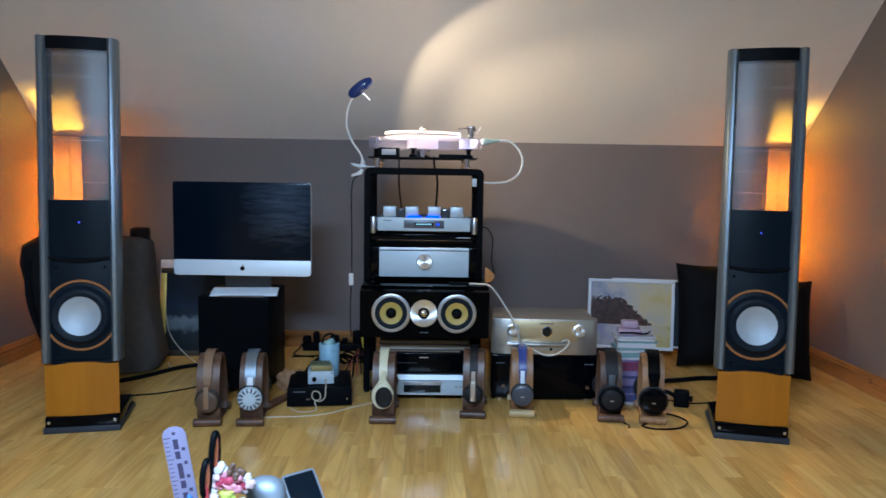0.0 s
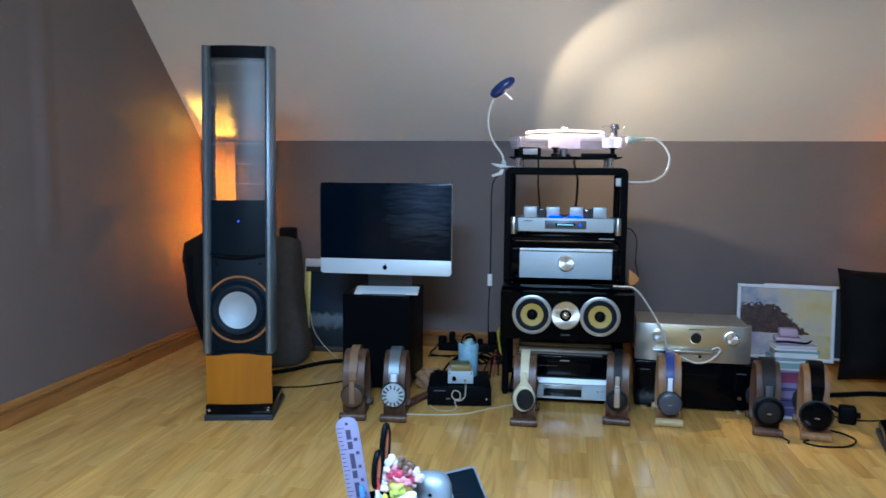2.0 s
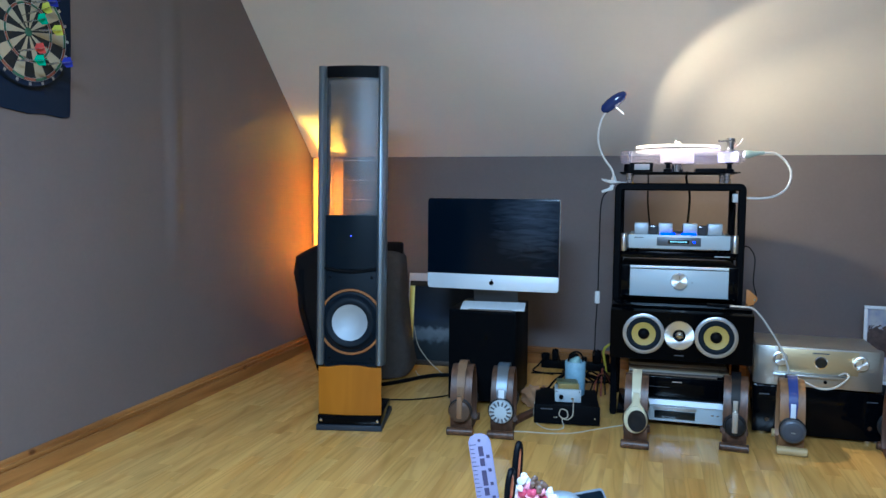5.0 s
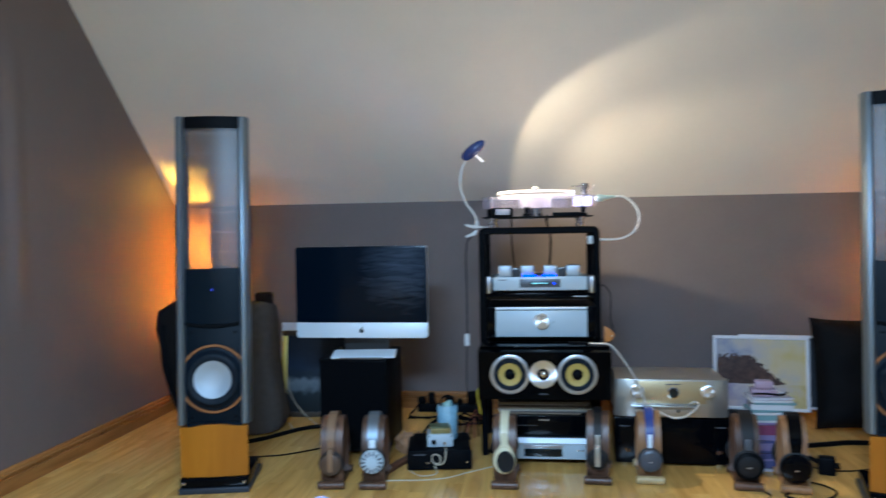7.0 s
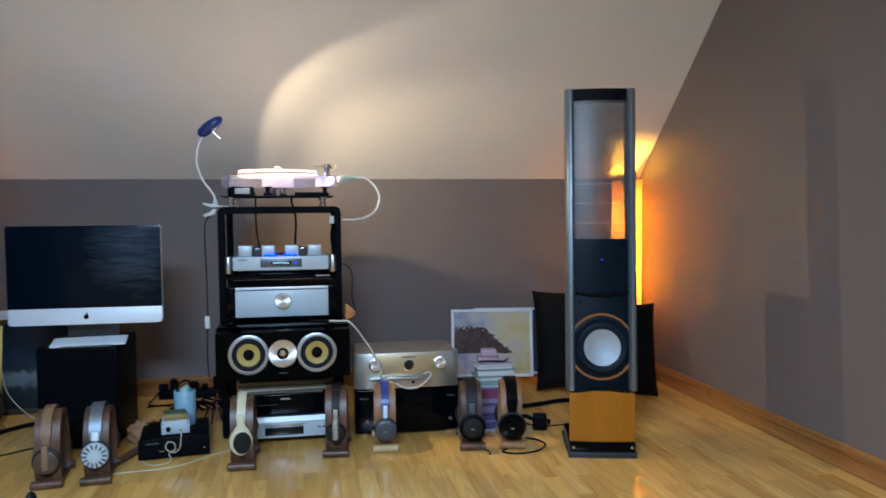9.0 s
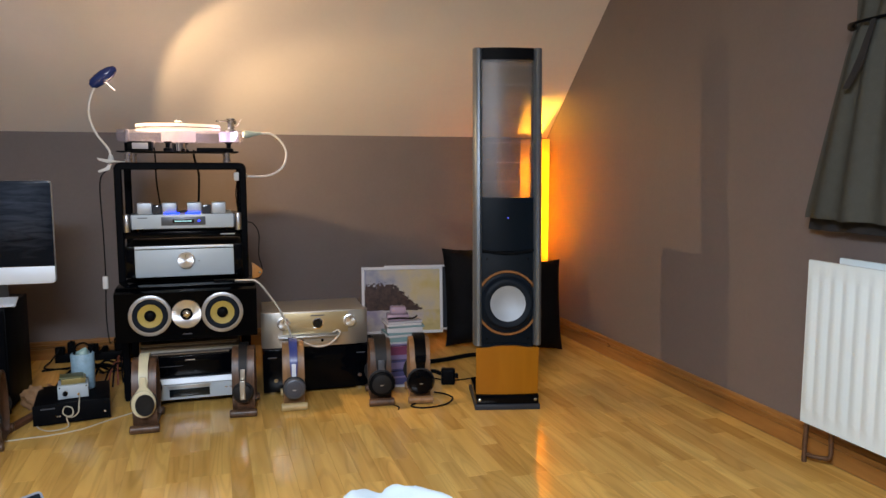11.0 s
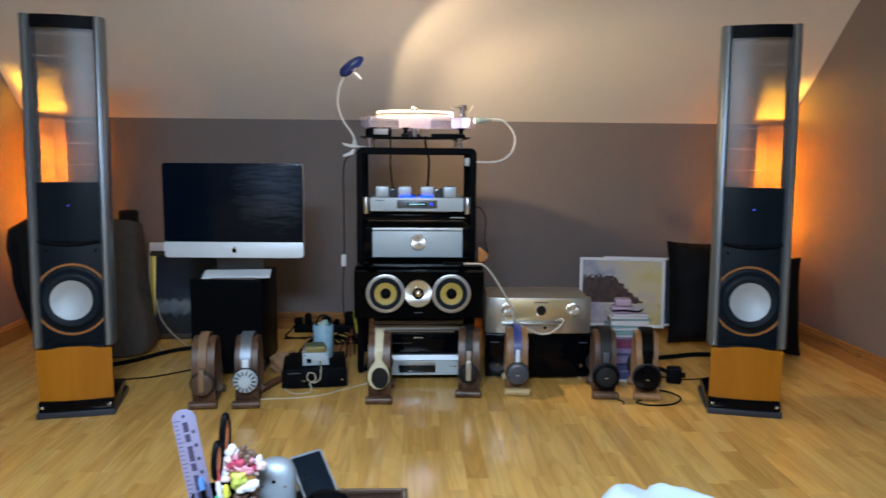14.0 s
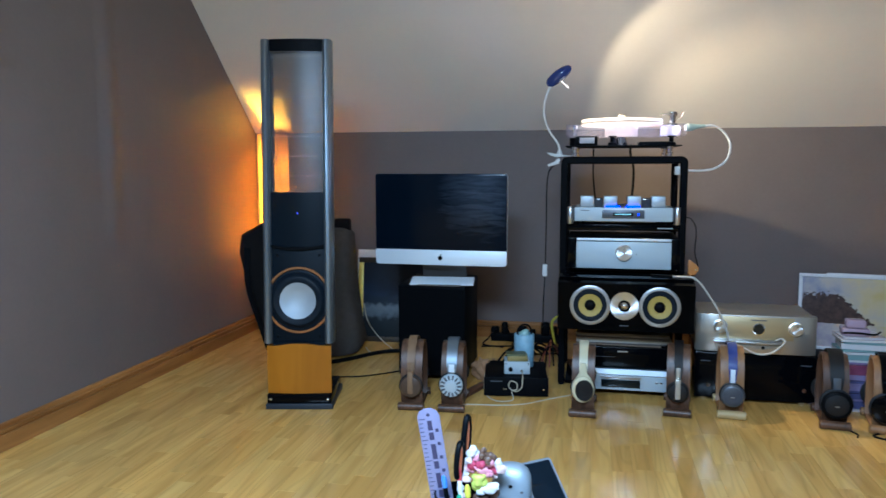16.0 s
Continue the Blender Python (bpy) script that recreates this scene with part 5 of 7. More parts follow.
headphones("logo", pose(1.003, 2.283, 0, 0, 0, -10), LIGHTWOOD, LIGHTWOOD, "glossy black headphones with a cable hung on a stand", "light oak bentwood headphone stand on the floor", band=GLOSS, cup=GLOSS, yoke=GLOSS, r=0.056, bw=0.050, drop=0.100)


def floor_cable(label, pts, r, m):
    return cable("cable", label, [(x, y, r if len(p) == 0 else p[0]) for x, y, *p in pts], r, m)


floor_cable("black headphone cable curled on the floor", [(0.99, 2.19), (0.93, 2.14), (0.98, 2.10), (1.08, 2.115), (1.14, 2.19), (1.125, 2.26), (1.085, 2.30)], 0.004, BLACK)
floor_cable("short black headphone lead on the floor", [(0.845, 2.21), (0.875, 2.15), (0.865, 2.115)], 0.003, BLACK)


def plug_lead():
    s = thing("adapter", "black plug adapter on its lead on the floor", "adapter", pose(1.185, 2.42, 0, 0, 0, -18))
    part("body", box(-0.028, 0.040, -0.025, 0.025, 0.0, 0.078, 0.010, 3), BLACK, s)
    part("pins", box(0.0405, 0.056, -0.012, 0.012, 0.030, 0.052, 0.003), BLACK, s)
    part("lead", tube([(-0.026, 0, 0.050), (-0.06, 0.004, 0.062), (-0.10, 0.006, 0.06), (-0.15, 0.0, 0.045), (-0.17, 0.0, 0.010)], 0.010, 8), BLACK, s, "thick black lead")
    return s


plug_lead()

# ---- compact discs, picture and cushions on the right ----
CASES = [mat("disc_case_" + n, c, 0.15, coat=0.4, grain=0.05) for n, c in (("violet", (0.25, 0.20, 0.34)), ("magenta", (0.22, 0.060, 0.115)), ("clear", (0.52, 0.50, 0.54)), ("teal", (0.22, 0.34, 0.34)), ("indigo", (0.09, 0.09, 0.20)), ("white", (0.62, 0.60, 0.60)))]
_z = 0.0
for i, (k, h) in enumerate([(2, .010), (4, .010), (4, .024), (0, .010), (4, .024), (4, .010), (0, .024), (0, .010), (4, .010), (0, .024), (1, .024), (1, .010), (1, .010), (0, .010), (5, .010), (3, .024), (5, .010), (3, .010), (5, .024), (3, .010), (5, .010), (2, .010)]):
    big = i > 13
    o = part("disc_case", box(-0.071 - 0.014 * big, 0.071 + 0.016 * big, -0.062, 0.062, 0, h - 0.0006, 0.0012, 1), CASES[k])
    o.matrix_basis = pose(0.946 + 0.006 * ((i * 5) % 4) + 0.030 * big, 2.50 + 0.004 * ((i * 3) % 4), _z, 0, 0, ((i * 29) % 9 - 4) * 1.6)
    tagged(o, "plastic compact disc case lying in a stack", "disc case", "stack of disc cases")
    _z += h
PINKBOX = mat("clear_pink_plastic", (0.50, 0.36, 0.46), 0.2, alpha=0.75, coat=0.3)


def pink_box():
    s = thing("plastic_box", "small clear pink plastic box on the disc cases", "box", pose(0.968, 2.505, _z, 0, 0, -8))
    part("body", box(-0.060, 0.045, -0.04, 0.04, 0, 0.030, 0.005, 3), PINKBOX, s)
    part("lid", box(-0.045, 0.032, -0.032, 0.032, 0.0305, 0.066, 0.010, 3), PINKBOX, s, "rounded pink lid")
    part("clip", tube([(-0.058, -0.042, 0.012), (0.0, -0.048, 0.016), (0.06, -0.042, 0.012), (0.085, -0.02, 0.02)], 0.004, 8), BLACK, s)
    return s


pink_box()


def landscape():
    """Bright sky, a dark wooded headland falling to the right, pale water."""
    m = mat("landscape_print", (0.4, 0.35, 0.3), 0.3)
    nt = m.node_tree
    tc = nt.nodes["Texture Coordinate"]
    sep = nt.nodes.new("ShaderNodeSeparateXYZ")
    nt.links.new(tc.outputs["Object"], sep.inputs[0])

    def node(op, a, b, c=None):
        n = nt.nodes.new("ShaderNodeMath")
        n.operation = op
        for i, v in enumerate((a, b, c)):
            if v is None:
                continue
            if isinstance(v, (int, float)):
                n.inputs[i].default_value = v
            else:
                nt.links.new(v, n.inputs[i])
        return n.outputs[0]

    def tex(scale, detail):
        n = nt.nodes.new("ShaderNodeTexNoise")
        n.inputs["Scale"].default_value, n.inputs["Detail"].default_value = scale, detail
        nt.links.new(tc.outputs["Object"], n.inputs["Vector"])
        return n.outputs["Fac"]

    def ramp(fac, stops):
        n = nt.nodes.new("ShaderNodeValToRGB")
        cr = n.color_ramp
        cr.elements[0].position, cr.elements[0].color = stops[0][0], (*stops[0][1], 1)
        cr.elements[1].position, cr.elements[1].color = stops[-1][0], (*stops[-1][1], 1)
        for p, c in stops[1:-1]:
            cr.elements.new(p).color = (*c, 1)
        nt.links.new(fac, n.inputs[0])
        return n.outputs[0]

    def mixc(fac, a, b):
        n = nt.nodes.new("ShaderNodeMix")
        n.data_type = "RGBA"
        nt.links.new(fac, n.inputs[0])
        nt.links.new(a, n.inputs[6])
        nt.links.new(b, n.inputs[7])
        return n.outputs[2]

    x, z = sep.outputs["X"], sep.outputs["Z"]
    sky = ramp(node("MULTIPLY_ADD", tex(9, 5), 0.9, node("MULTIPLY_ADD", x, 0.9, 0.0)), [(0.15, (0.22, 0.25, 0.40)), (0.36, (0.50, 0.46, 0.44)), (0.55, (0.62, 0.52, 0.32)), (0.8, (0.60, 0.46, 0.16))])
    hill = node("LESS_THAN", z, node("MULTIPLY_ADD", tex(70, 5), 0.085, node("MULTIPLY_ADD", x, -0.95, 0.205)))
    left = node("LESS_THAN", z, node("MULTIPLY_ADD", tex(60, 4), 0.14, 0.215))
    hill = node("MULTIPLY", hill, left)
    trees = ramp(tex(50, 5), [(0.3, (0.040, 0.022, 0.018)), (0.7, (0.095, 0.052, 0.040))])
    shore = node("LESS_THAN", z, node("MULTIPLY_ADD", tex(25, 4), 0.02, 0.128))
    water = ramp(node("MULTIPLY_ADD", tex(14, 5), 0.8, node("MULTIPLY_ADD", x, 0.9, 0.05)), [(0.2, (0.30, 0.26, 0.36)), (0.42, (0.52, 0.46, 0.44)), (0.6, (0.58, 0.47, 0.22)), (0.85, (0.40, 0.30, 0.12))])
    col = mixc(hill, sky, trees)
    col = mixc(shore, col, water)
    nt.links.new(col, nt.nodes["Principled BSDF"].inputs["Base Color"])
    return m


def crate():
    s = thing("crate", "low black wooden crate behind the disc cases", "crate", pose(1.13, 3.17, 0, 0, 0, -8))
    part("lid", box(-0.27, 0.14, -0.12, 0.14, 0.066, 0.078, 0.003), BLACK, s)
    for x in (-0.255, 0.125):
        part("side", box(x - 0.008, x + 0.008, -0.115, 0.135, 0, 0.0658, 0.002), BLACK, s)
    part("front", box(-0.246, 0.116, -0.114, -0.102, 0, 0.0656, 0.002), BLACK, s)
    return s


crate()
framed("picture", "framed landscape print in a white frame leaning on the wall", pose(1.165, 3.205, 0.0785, -6, 0, -9.5), 0.478, 0.394, 0.017, 0.020, WHITEWOOD, landscape(), "white frame moulding")
framed("picture", "dark framed picture half hidden behind the landscape print", pose(1.275, 3.262, 0.0785, -6, 0, -9.5), 0.40, 0.392, 0.012, 0.018, WHITEWOOD, mat("dark_print", (0.03, 0.035, 0.045), 0.3, grain=0.3, scale=30), "pale frame moulding")


def cushion(w, h, t, seed):
    bm = bmesh.new()
    n = 22
    for side in (-1, 1):
        rows = []
        for i in range(n + 1):
            row = []
            for j in range(n + 1):
                u, v = 2 * i / n - 1, 2 * j / n - 1
                puff = max(0.0, (1 - u ** 4) * (1 - v ** 4)) ** 0.55
                pull = 1 - 0.055 * (1 - abs(u) ** 3) * (abs(v) ** 6) - 0.02
                pull2 = 1 - 0.055 * (1 - abs(v) ** 3) * (abs(u) ** 6) - 0.02
                q = noise.noise(Vector((u * 2 + seed, v * 2, side)))
                row.append(bm.verts.new((u * w / 2 * pull2, side * t / 2 * puff * (1 + 0.25 * q), v * h / 2 * pull)))
            rows.append(row)
        for i in range(n):
            for j in range(n):
                f = [rows[i][j], rows[i + 1][j], rows[i + 1][j + 1], rows[i][j + 1]]
                bm.faces.new(f if side < 0 else f[::-1])
    bmesh.ops.remove_doubles(bm, verts=bm.verts, dist=0.0005)
    return bm


VELVET = mat("black_velvet", (0.0035, 0.003, 0.0035), 0.7, grain=0.4, scale=30, bump=0.8, bscale=40, spec=0.14)
_c = part("cushion", cushion(0.56, 0.585, 0.17, 1), VELVET)
_c.matrix_basis = pose(1.665, 3.10, 0.298, -12, 0, -6)
tagged(_c, "large black velvet floor cushion leaning on the wall", "cushion")
_c = part("cushion", cushion(0.42, 0.535, 0.15, 3), VELVET)
_c.matrix_basis = pose(1.83, 2.93, 0.262, -10, 0, -10)
tagged(_c, "black velvet cushion propped beside the lamp", "cushion")
floor_cable("thick black cable running behind the speaker", [(1.10, 2.86), (1.20, 2.80), (1.32, 2.82), (1.45, 2.86), (1.58, 2.86)], 0.012, BLACK)
floor_cable("thin black cable on the floor by the speaker", [(1.13, 2.55), (1.20, 2.47), (1.30, 2.46), (1.42, 2.50), (1.50, 2.52)], 0.003, BLACK)

# ---- radiator and curtain on the right wall ----
ENAMEL = mat("white_enamel", (0.78, 0.90, 0.93), 0.3, grain=0.01, dirt=0.03, coat=0.2)
COPPERPIPE = mat("dull_copper_pipe", (0.16, 0.09, 0.055), 0.45, 0.6, grain=0.2, scale=40)


def radiator():
    s = thing("radiator", "white double-panel radiator with vertical ribs", "radiator", pose(2.10, 0.635, 0))
    n = 20
    for k, x in enumerate((0.0, 0.075)):
        bm = bmesh.new()
        rows = []
        y0, y1 = -0.50, 0.50
        step = (y1 - y0) / n
        prof = []
        for i in range(n):
            y = y0 + i * step
            prof += [(y + step * 0.10, 0.0), (y + step * 0.30, -0.006), (y + step * 0.70, -0.006), (y + step * 0.90, 0.0)]
        zs = [(0.155, 0), (0.195, 0), (0.215, 1), (0.665, 1), (0.685, 0), (0.735, 0)]
        for z, f in zs:
            rows.append([bm.verts.new((x + (d * f if k == 0 else -d * f), y, z)) for y, d in [(y0, 0)] + prof + [(y1, 0)]])
        back = [[bm.verts.new((x + (0.012 if k == 0 else -0.012), v.co.y, v.co.z)) for v in (r[0], r[-1])] for r in (rows[0], rows[-1])]
        for a, b in zip(rows, rows[1:]):
            for i in range(len(a) - 1):
                bm.faces.new([a[i], a[i + 1], b[i + 1], b[i]])
        bm.faces.new([back[0][0], back[0][1], back[1][1], back[1][0]])
        bm.faces.new(rows[0] + [back[0][1], back[0][0]])
        bm.faces.new(rows[-1] + [back[1][1], back[1][0]])
        bm.faces.new([r[0] for r in rows] + [back[1][0], back[0][0]])
        bm.faces.new([r[-1] for r in rows] + [back[1][1], back[0][1]])
        bmesh.ops.recalc_face_normals(bm, faces=bm.faces[:])
        o = part("panel", bm, ENAMEL, s, "ribbed white enamel panel")
        if k:
            o.matrix_basis = pose(0, -0.07, 0.012)
    for y in (-0.3, 0.3):
        part("bracket", box(0.088, 0.121, y - 0.02, y + 0.02, 0.30, 0.60, 0.002), ENAMEL, s)
        part("spacer", box(0.0125, 0.0625, y - 0.05, y + 0.05, 0.20, 0.70, 0.002), ENAMEL, s)
    part("pipe", tube([(0.025, 0.492, 0.19), (0.027, 0.497, 0.13), (0.028, 0.500, 0.06), (0.028, 0.500, 0.0)], 0.009, 12), COPPERPIPE, s, "dull copper pipe")
    part("pipe_valve", cyl((0.010, 0.494, 0.172), (0.045, 0.494, 0.172), 0.013, 16, 0.002), CHROME, s)
    part("pipe", tube([(0.060, 0.42, 0.19), (0.063, 0.42, 0.10), (0.060, 0.42, 0.04), (0.035, 0.465, 0.030), (0.030, 0.49, 0.03)], 0.008, 10), COPPERPIPE, s)
    return s


radiator()
CURT = mat("grey_green_curtain", (0.064, 0.068, 0.060), 0.8, grain=0.2, scale=300, bump=0.4, bscale=500, dirt=0.15, spec=0.25, coat=0.0)
LINING = mat("dark_lining", (0.018, 0.018, 0.019), 0.8, grain=0.2, scale=200)


def drape(levels, folds, amp, x0, thick, seed):
    """Cloth hung in folds: levels are (z, y from, y to, depth)."""
    bm = bmesh.new()
    n = folds * 10
    front, rear = [], []
    for z, ya, yb, d in levels:
        fr, rr = [], []
        for i in range(n + 1):
            u = i / n
            w = math.sin(2 * math.pi * folds * u + 0.6 * math.sin(3 * z + seed)) + 0.4 * math.sin(4.7 * math.pi * folds * u / 3 + seed)
            x = x0 - d * (0.5 + 0.5 * math.sin(math.pi * u)) - amp * w * (0.5 + d * 6)
            y = ya + (yb - ya) * u
            fr.append(bm.verts.new((x, y, z + 0.012 * noise.noise(Vector((u * 5, z, seed))))))
            rr.append(bm.verts.new((x + thick, y, z)))
        front.append(fr)
        rear.append(rr)
    for g, flip in ((front, False), (rear, True)):
        for a, b in zip(g, g[1:]):
            for i in range(n):
                q = [a[i], a[i + 1], b[i + 1], b[i]]
                bm.faces.new(q[::-1] if flip else q)
    for i in range(n):
        bm.faces.new([front[0][i], front[0][i + 1], rear[0][i + 1], rear[0][i]])
        bm.faces.new([front[-1][i], rear[-1][i], rear[-1][i + 1], front[-1][i + 1]])
    for a, b, c, d in zip(front, front[1:], rear, rear[1:]):
        bm.faces.new([a[0], c[0], d[0], b[0]])
        bm.faces.new([a[n], b[n], d[n], c[n]])
    bmesh.ops.recalc_face_normals(bm, faces=bm.faces[:])
    return bm


def curtain():
    s = thing("curtain", "grey-green curtain gathered by a tieback on the wall", "curtain", pose(0, 0, 0))
    part("cloth", drape([(2.02, 0.495, 1.035, 0.03), (1.80, 0.615, 1.040, 0.035), (1.62, 0.755, 1.040, 0.045), (1.52, 0.820, 1.040, 0.045), (1.42, 0.840, 1.074, 0.05), (1.20, 0.830, 1.130, 0.055), (1.0, 0.820, 1.178, 0.06), (0.905, 0.815, 1.200, 0.062), (0.878, 0.815, 1.206, 0.058)], 3, 0.011, 2.165, 0.004, 1), CURT, s)
    part("lining", drape([(2.02, 0.515, 1.045, 0.0), (1.52, 0.825, 1.050, 0.01), (1.2, 0.810, 1.132, 0.02), (0.95, 0.785, 1.210, 0.030), (0.835, 0.780, 1.226, 0.036)], 4, 0.005, 2.196, 0.003, 5), LINING, s, "dark lining showing under the hem")
    t = part("tieback", tube([(2.205, 1.035, 1.512), (2.14, 1.043, 1.512), (2.102, 1.005, 1.513), (2.098, 0.935, 1.515), (2.11, 0.855, 1.517), (2.15, 0.820, 1.518)], 0.005, 8), BLACK, s, "dark metal tieback")
    part("knob", lathe([(0, 0), (0.012, 0.002), (0.016, 0.010), (0.012, 0.019), (0, 0.022)], (2.150, 1.050, 1.512), (2.05, 1.060, 1.512), 20), mat("dark_bronze", (0.03, 0.022, 0.018), 0.35, 0.6), t, "round dark knob")
    part("tie_tail", ribbon([(2.094, 0.925, 1.512), (2.086, 0.938, 1.45), (2.082, 0.960, 1.38), (2.080, 1.002, 1.305)], [0.014, 0.022, 0.030, 0.024], 0.006, (0, 1, 0)), LINING, t, "loose dark end of the tie")
    part("rail", box(2.175, 2.2215, 0.25, 1.08, 2.0215, 2.048, 0.003), WHITEPL, s, "plain white curtain rail")
    return s


curtain()
structure("window_sill", box(2.11, 2.2215, -0.45, 0.765, 0.950, 0.975, 0.004), WHITEPL, "white painted window sill", "window sill")

# ---- dartboard on the left wall ----
NAVY = mat("navy_felt", (0.010, 0.018, 0.040), 0.9, grain=0.3, scale=300, bump=0.4, bscale=600, spec=0.2)
SISALW = mat("cream_sisal", (0.42, 0.36, 0.24), 0.85, grain=0.15, scale=300)
SISALB = mat("black_sisal", (0.014, 0.014, 0.014), 0.85, grain=0.2, scale=300)
SISALR = mat("red_sisal", (0.26, 0.09, 0.055), 0.85, grain=0.15, scale=300)
SISALG = mat("green_sisal", (0.05, 0.14, 0.08), 0.85, grain=0.15, scale=300)


def sector(r0, r1, a0, a1, x0, x1, n=3):
    bm = bmesh.new()
    lo, hi = [], []
    pts = [(r1, a0 + (a1 - a0) * k / n) for k in range(n + 1)] + [(r0, a1 + (a0 - a1) * k / n) for k in range(n + 1)]
    for r, a in pts:
        lo.append(bm.verts.new((x0, r * math.sin(a), r * math.cos(a))))
        hi.append(bm.verts.new((x1, r * math.sin(a), r * math.cos(a))))
    bm.faces.new(hi)
    m = len(pts)
    for i in range(m):
        bm.faces.new([lo[i], lo[(i + 1) % m], hi[(i + 1) % m], hi[i]])
    bmesh.ops.recalc_face_normals(bm, faces=bm.faces[:])
    return bm


def dartboard():
    s = thing("dartboard", "dartboard with darts stuck in it on a navy backing", "dartboard", pose(XL, 1.238, 1.562))
    mt = [(-0.215, -0.262), (-0.09, -0.264), (0.02, -0.274), (0.09, -0.268), (0.175, -0.274), (0.207, -0.268), (0.212, -0.250), (0.225, 0.0), (0.231, 0.255), (-0.215, 0.26)]
    part("backing", prism(mt, 0.001, 0.010, 0.002, axis="x"), NAVY, s, "navy felt backing")
    part("board", lathe([(0, 0), (0.182, 0), (0.184, 0.003), (0.184, 0.026), (0.182, 0.028), (0, 0.028)], (0.0105, 0, 0), (1, 0, 0), 64), NAVY, s, "dark navy board rim")
    rings = ((0.016, 0.092, 0), (0.093, 0.101, 1), (0.102, 0.154, 0), (0.155, 0.165, 1))
    for k in range(20):
        a0, a1 = 2 * math.pi * (k - 0.5) / 20 + 0.008, 2 * math.pi * (k + 0.5) / 20 - 0.008
        for r0, r1, thin in rings:
            m = (SISALR if k % 2 == 0 else SISALG) if thin else (SISALB if k % 2 == 0 else SISALW)
            part("segment", sector(r0, r1, a0, a1, 0.0385, 0.0397), m, s, smooth=False)
        a = 2 * math.pi * k / 20
        bm = box(0.0386, 0.0394, -0.005, 0.005, 0.169, 0.180)
        bmesh.ops.transform(bm, matrix=Matrix.Rotation(-a, 4, "X"), verts=bm.verts)
        part("number_bar", bm, ALU, s, "wire numeral", smooth=False)
    part("bull", cyl((0.0385, 0, 0), (0.0402, 0, 0), 0.0145, 20), SISALG, s)
    for r in (0.1545, 0.1655, 0.1015, 0.0925):
        part("wire", lathe([(r - 0.0007, 0), (r + 0.0007, 0), (r + 0.0007, 0.0012), (r - 0.0007, 0.0012)], (0.0398, 0, 0), (1, 0, 0), 60), ALU, s)
    FLIGHTS = [mat("flight_" + n, c, 0.4) for n, c in (("green", (0.02, 0.42, 0.24)), ("yellow", (0.50, 0.52, 0.06)), ("red", (0.50, 0.06, 0.05)), ("blue", (0.03, 0.04, 0.35)))]
    for y, z, k, dy, dz in ((0.010, 0.018, 0, 0.0, 0.01), (0.030, 0.050, 1, 0.0, 0.02), (0.050, 0.004, 1, 0.03, 0.0), (-0.020, -0.080, 2, 0.02, 0.01), (-0.030, -0.110, 0, 0.03, 0.0), (0.090, -0.105, 3, 0.03, 0.01), (0.040, 0.095, 3, 0.02, 0.0)):
        p, q = Vector((0.036, y - 0.055, z)), Vector((0.165, y - 0.060 + dy, z + dz))
        d = (q - p).normalized()
        t = part("dart", lathe([(0, 0), (0.001, 0.004), (0.001, 0.03), (0.003, 0.034), (0.0035, 0.075), (0.0018, 0.08), (0.0018, 0.125), (0, 0.126)], p, q, 10), CHROME, s, "thin steel dart")
        fm, _ = frame_to(p + d * 0.092, q)
        for ang in (20, 110):
            bm = prism([(-0.003, 0.0), (-0.017, 0.012), (-0.017, 0.036), (0.017, 0.036), (0.017, 0.012), (0.003, 0.0)], -0.0004, 0.0004)
            bmesh.ops.transform(bm, matrix=fm @ Matrix.Rotation(radians(ang), 4, "Z"), verts=bm.verts)
            part("flight", bm, FLIGHTS[k], t, "coloured plastic flight", smooth=False)
    return s


dartboard()

# ---- small table near the camera ----
DESKW = wood("dark_brown_wood", (0.022, 0.012, 0.008), (0.055, 0.030, 0.020), 24, (0.08, 1, 1), 0.35, 0.2)


def side_table():
    s = thing("side_table", "small dark brown side table with a pale inlaid line", "table", pose(0, 0, 0))
    part("top", box(-0.455, -0.035, 0.10, 0.618, 0.318, 0.345, 0.004), DESKW, s, "dark brown wooden top")
    part("rim", box(-0.455, -0.035, 0.604, 0.618, 0.3452, 0.352, 0.002), DESKW, s)
    part("rim", box(-0.049, -0.035, 0.10, 0.6038, 0.3452, 0.352, 0.002), DESKW, s)
    part("inlay", box(-0.440, -0.047, 0.6085, 0.6115, 0.3522, 0.3526), ALU, s, "pale inlaid line")
    part("inlay", box(-0.0435, -0.0405, 0.11, 0.607, 0.3522, 0.3526), ALU, s, "pale inlaid line")
    for x in (-0.43, -0.06):
        for y in (0.13, 0.585):
            part("leg", box(x - 0.016, x + 0.016, y - 0.016, y + 0.016, 0, 0.3178, 0.003), DESKW, s)
    return s


side_table()
LILAC = mat("lilac_plastic", (0.19, 0.18, 0.28), 0.35, grain=0.03)
INK = mat("dark_ink", (0.035, 0.03, 0.07), 0.5)


def pen_cup():
    s = thing("pen_cup", "dark glass pen cup with pale rim lines on the table", "pen cup", pose(-0.362, 0.415, 0.3452))
    part("cup", lathe([(0, 0.004), (0.042, 0.004), (0.046, 0.006), (0.049, 0.096), (0.052, 0.096), (0.050, 0.0), (0, 0.0)], (0, 0, 0), (0, 0, 1), 36), GLOSS, s)
    for z in (0.082, 0.090):
        part("rim_line", lathe([(0.0508, 0), (0.0522, 0), (0.0522, 0.0016), (0.0508, 0.0016)], (0, 0, z), (0, 0, 1), 36), ALU, s)
    return s


pen_cup()


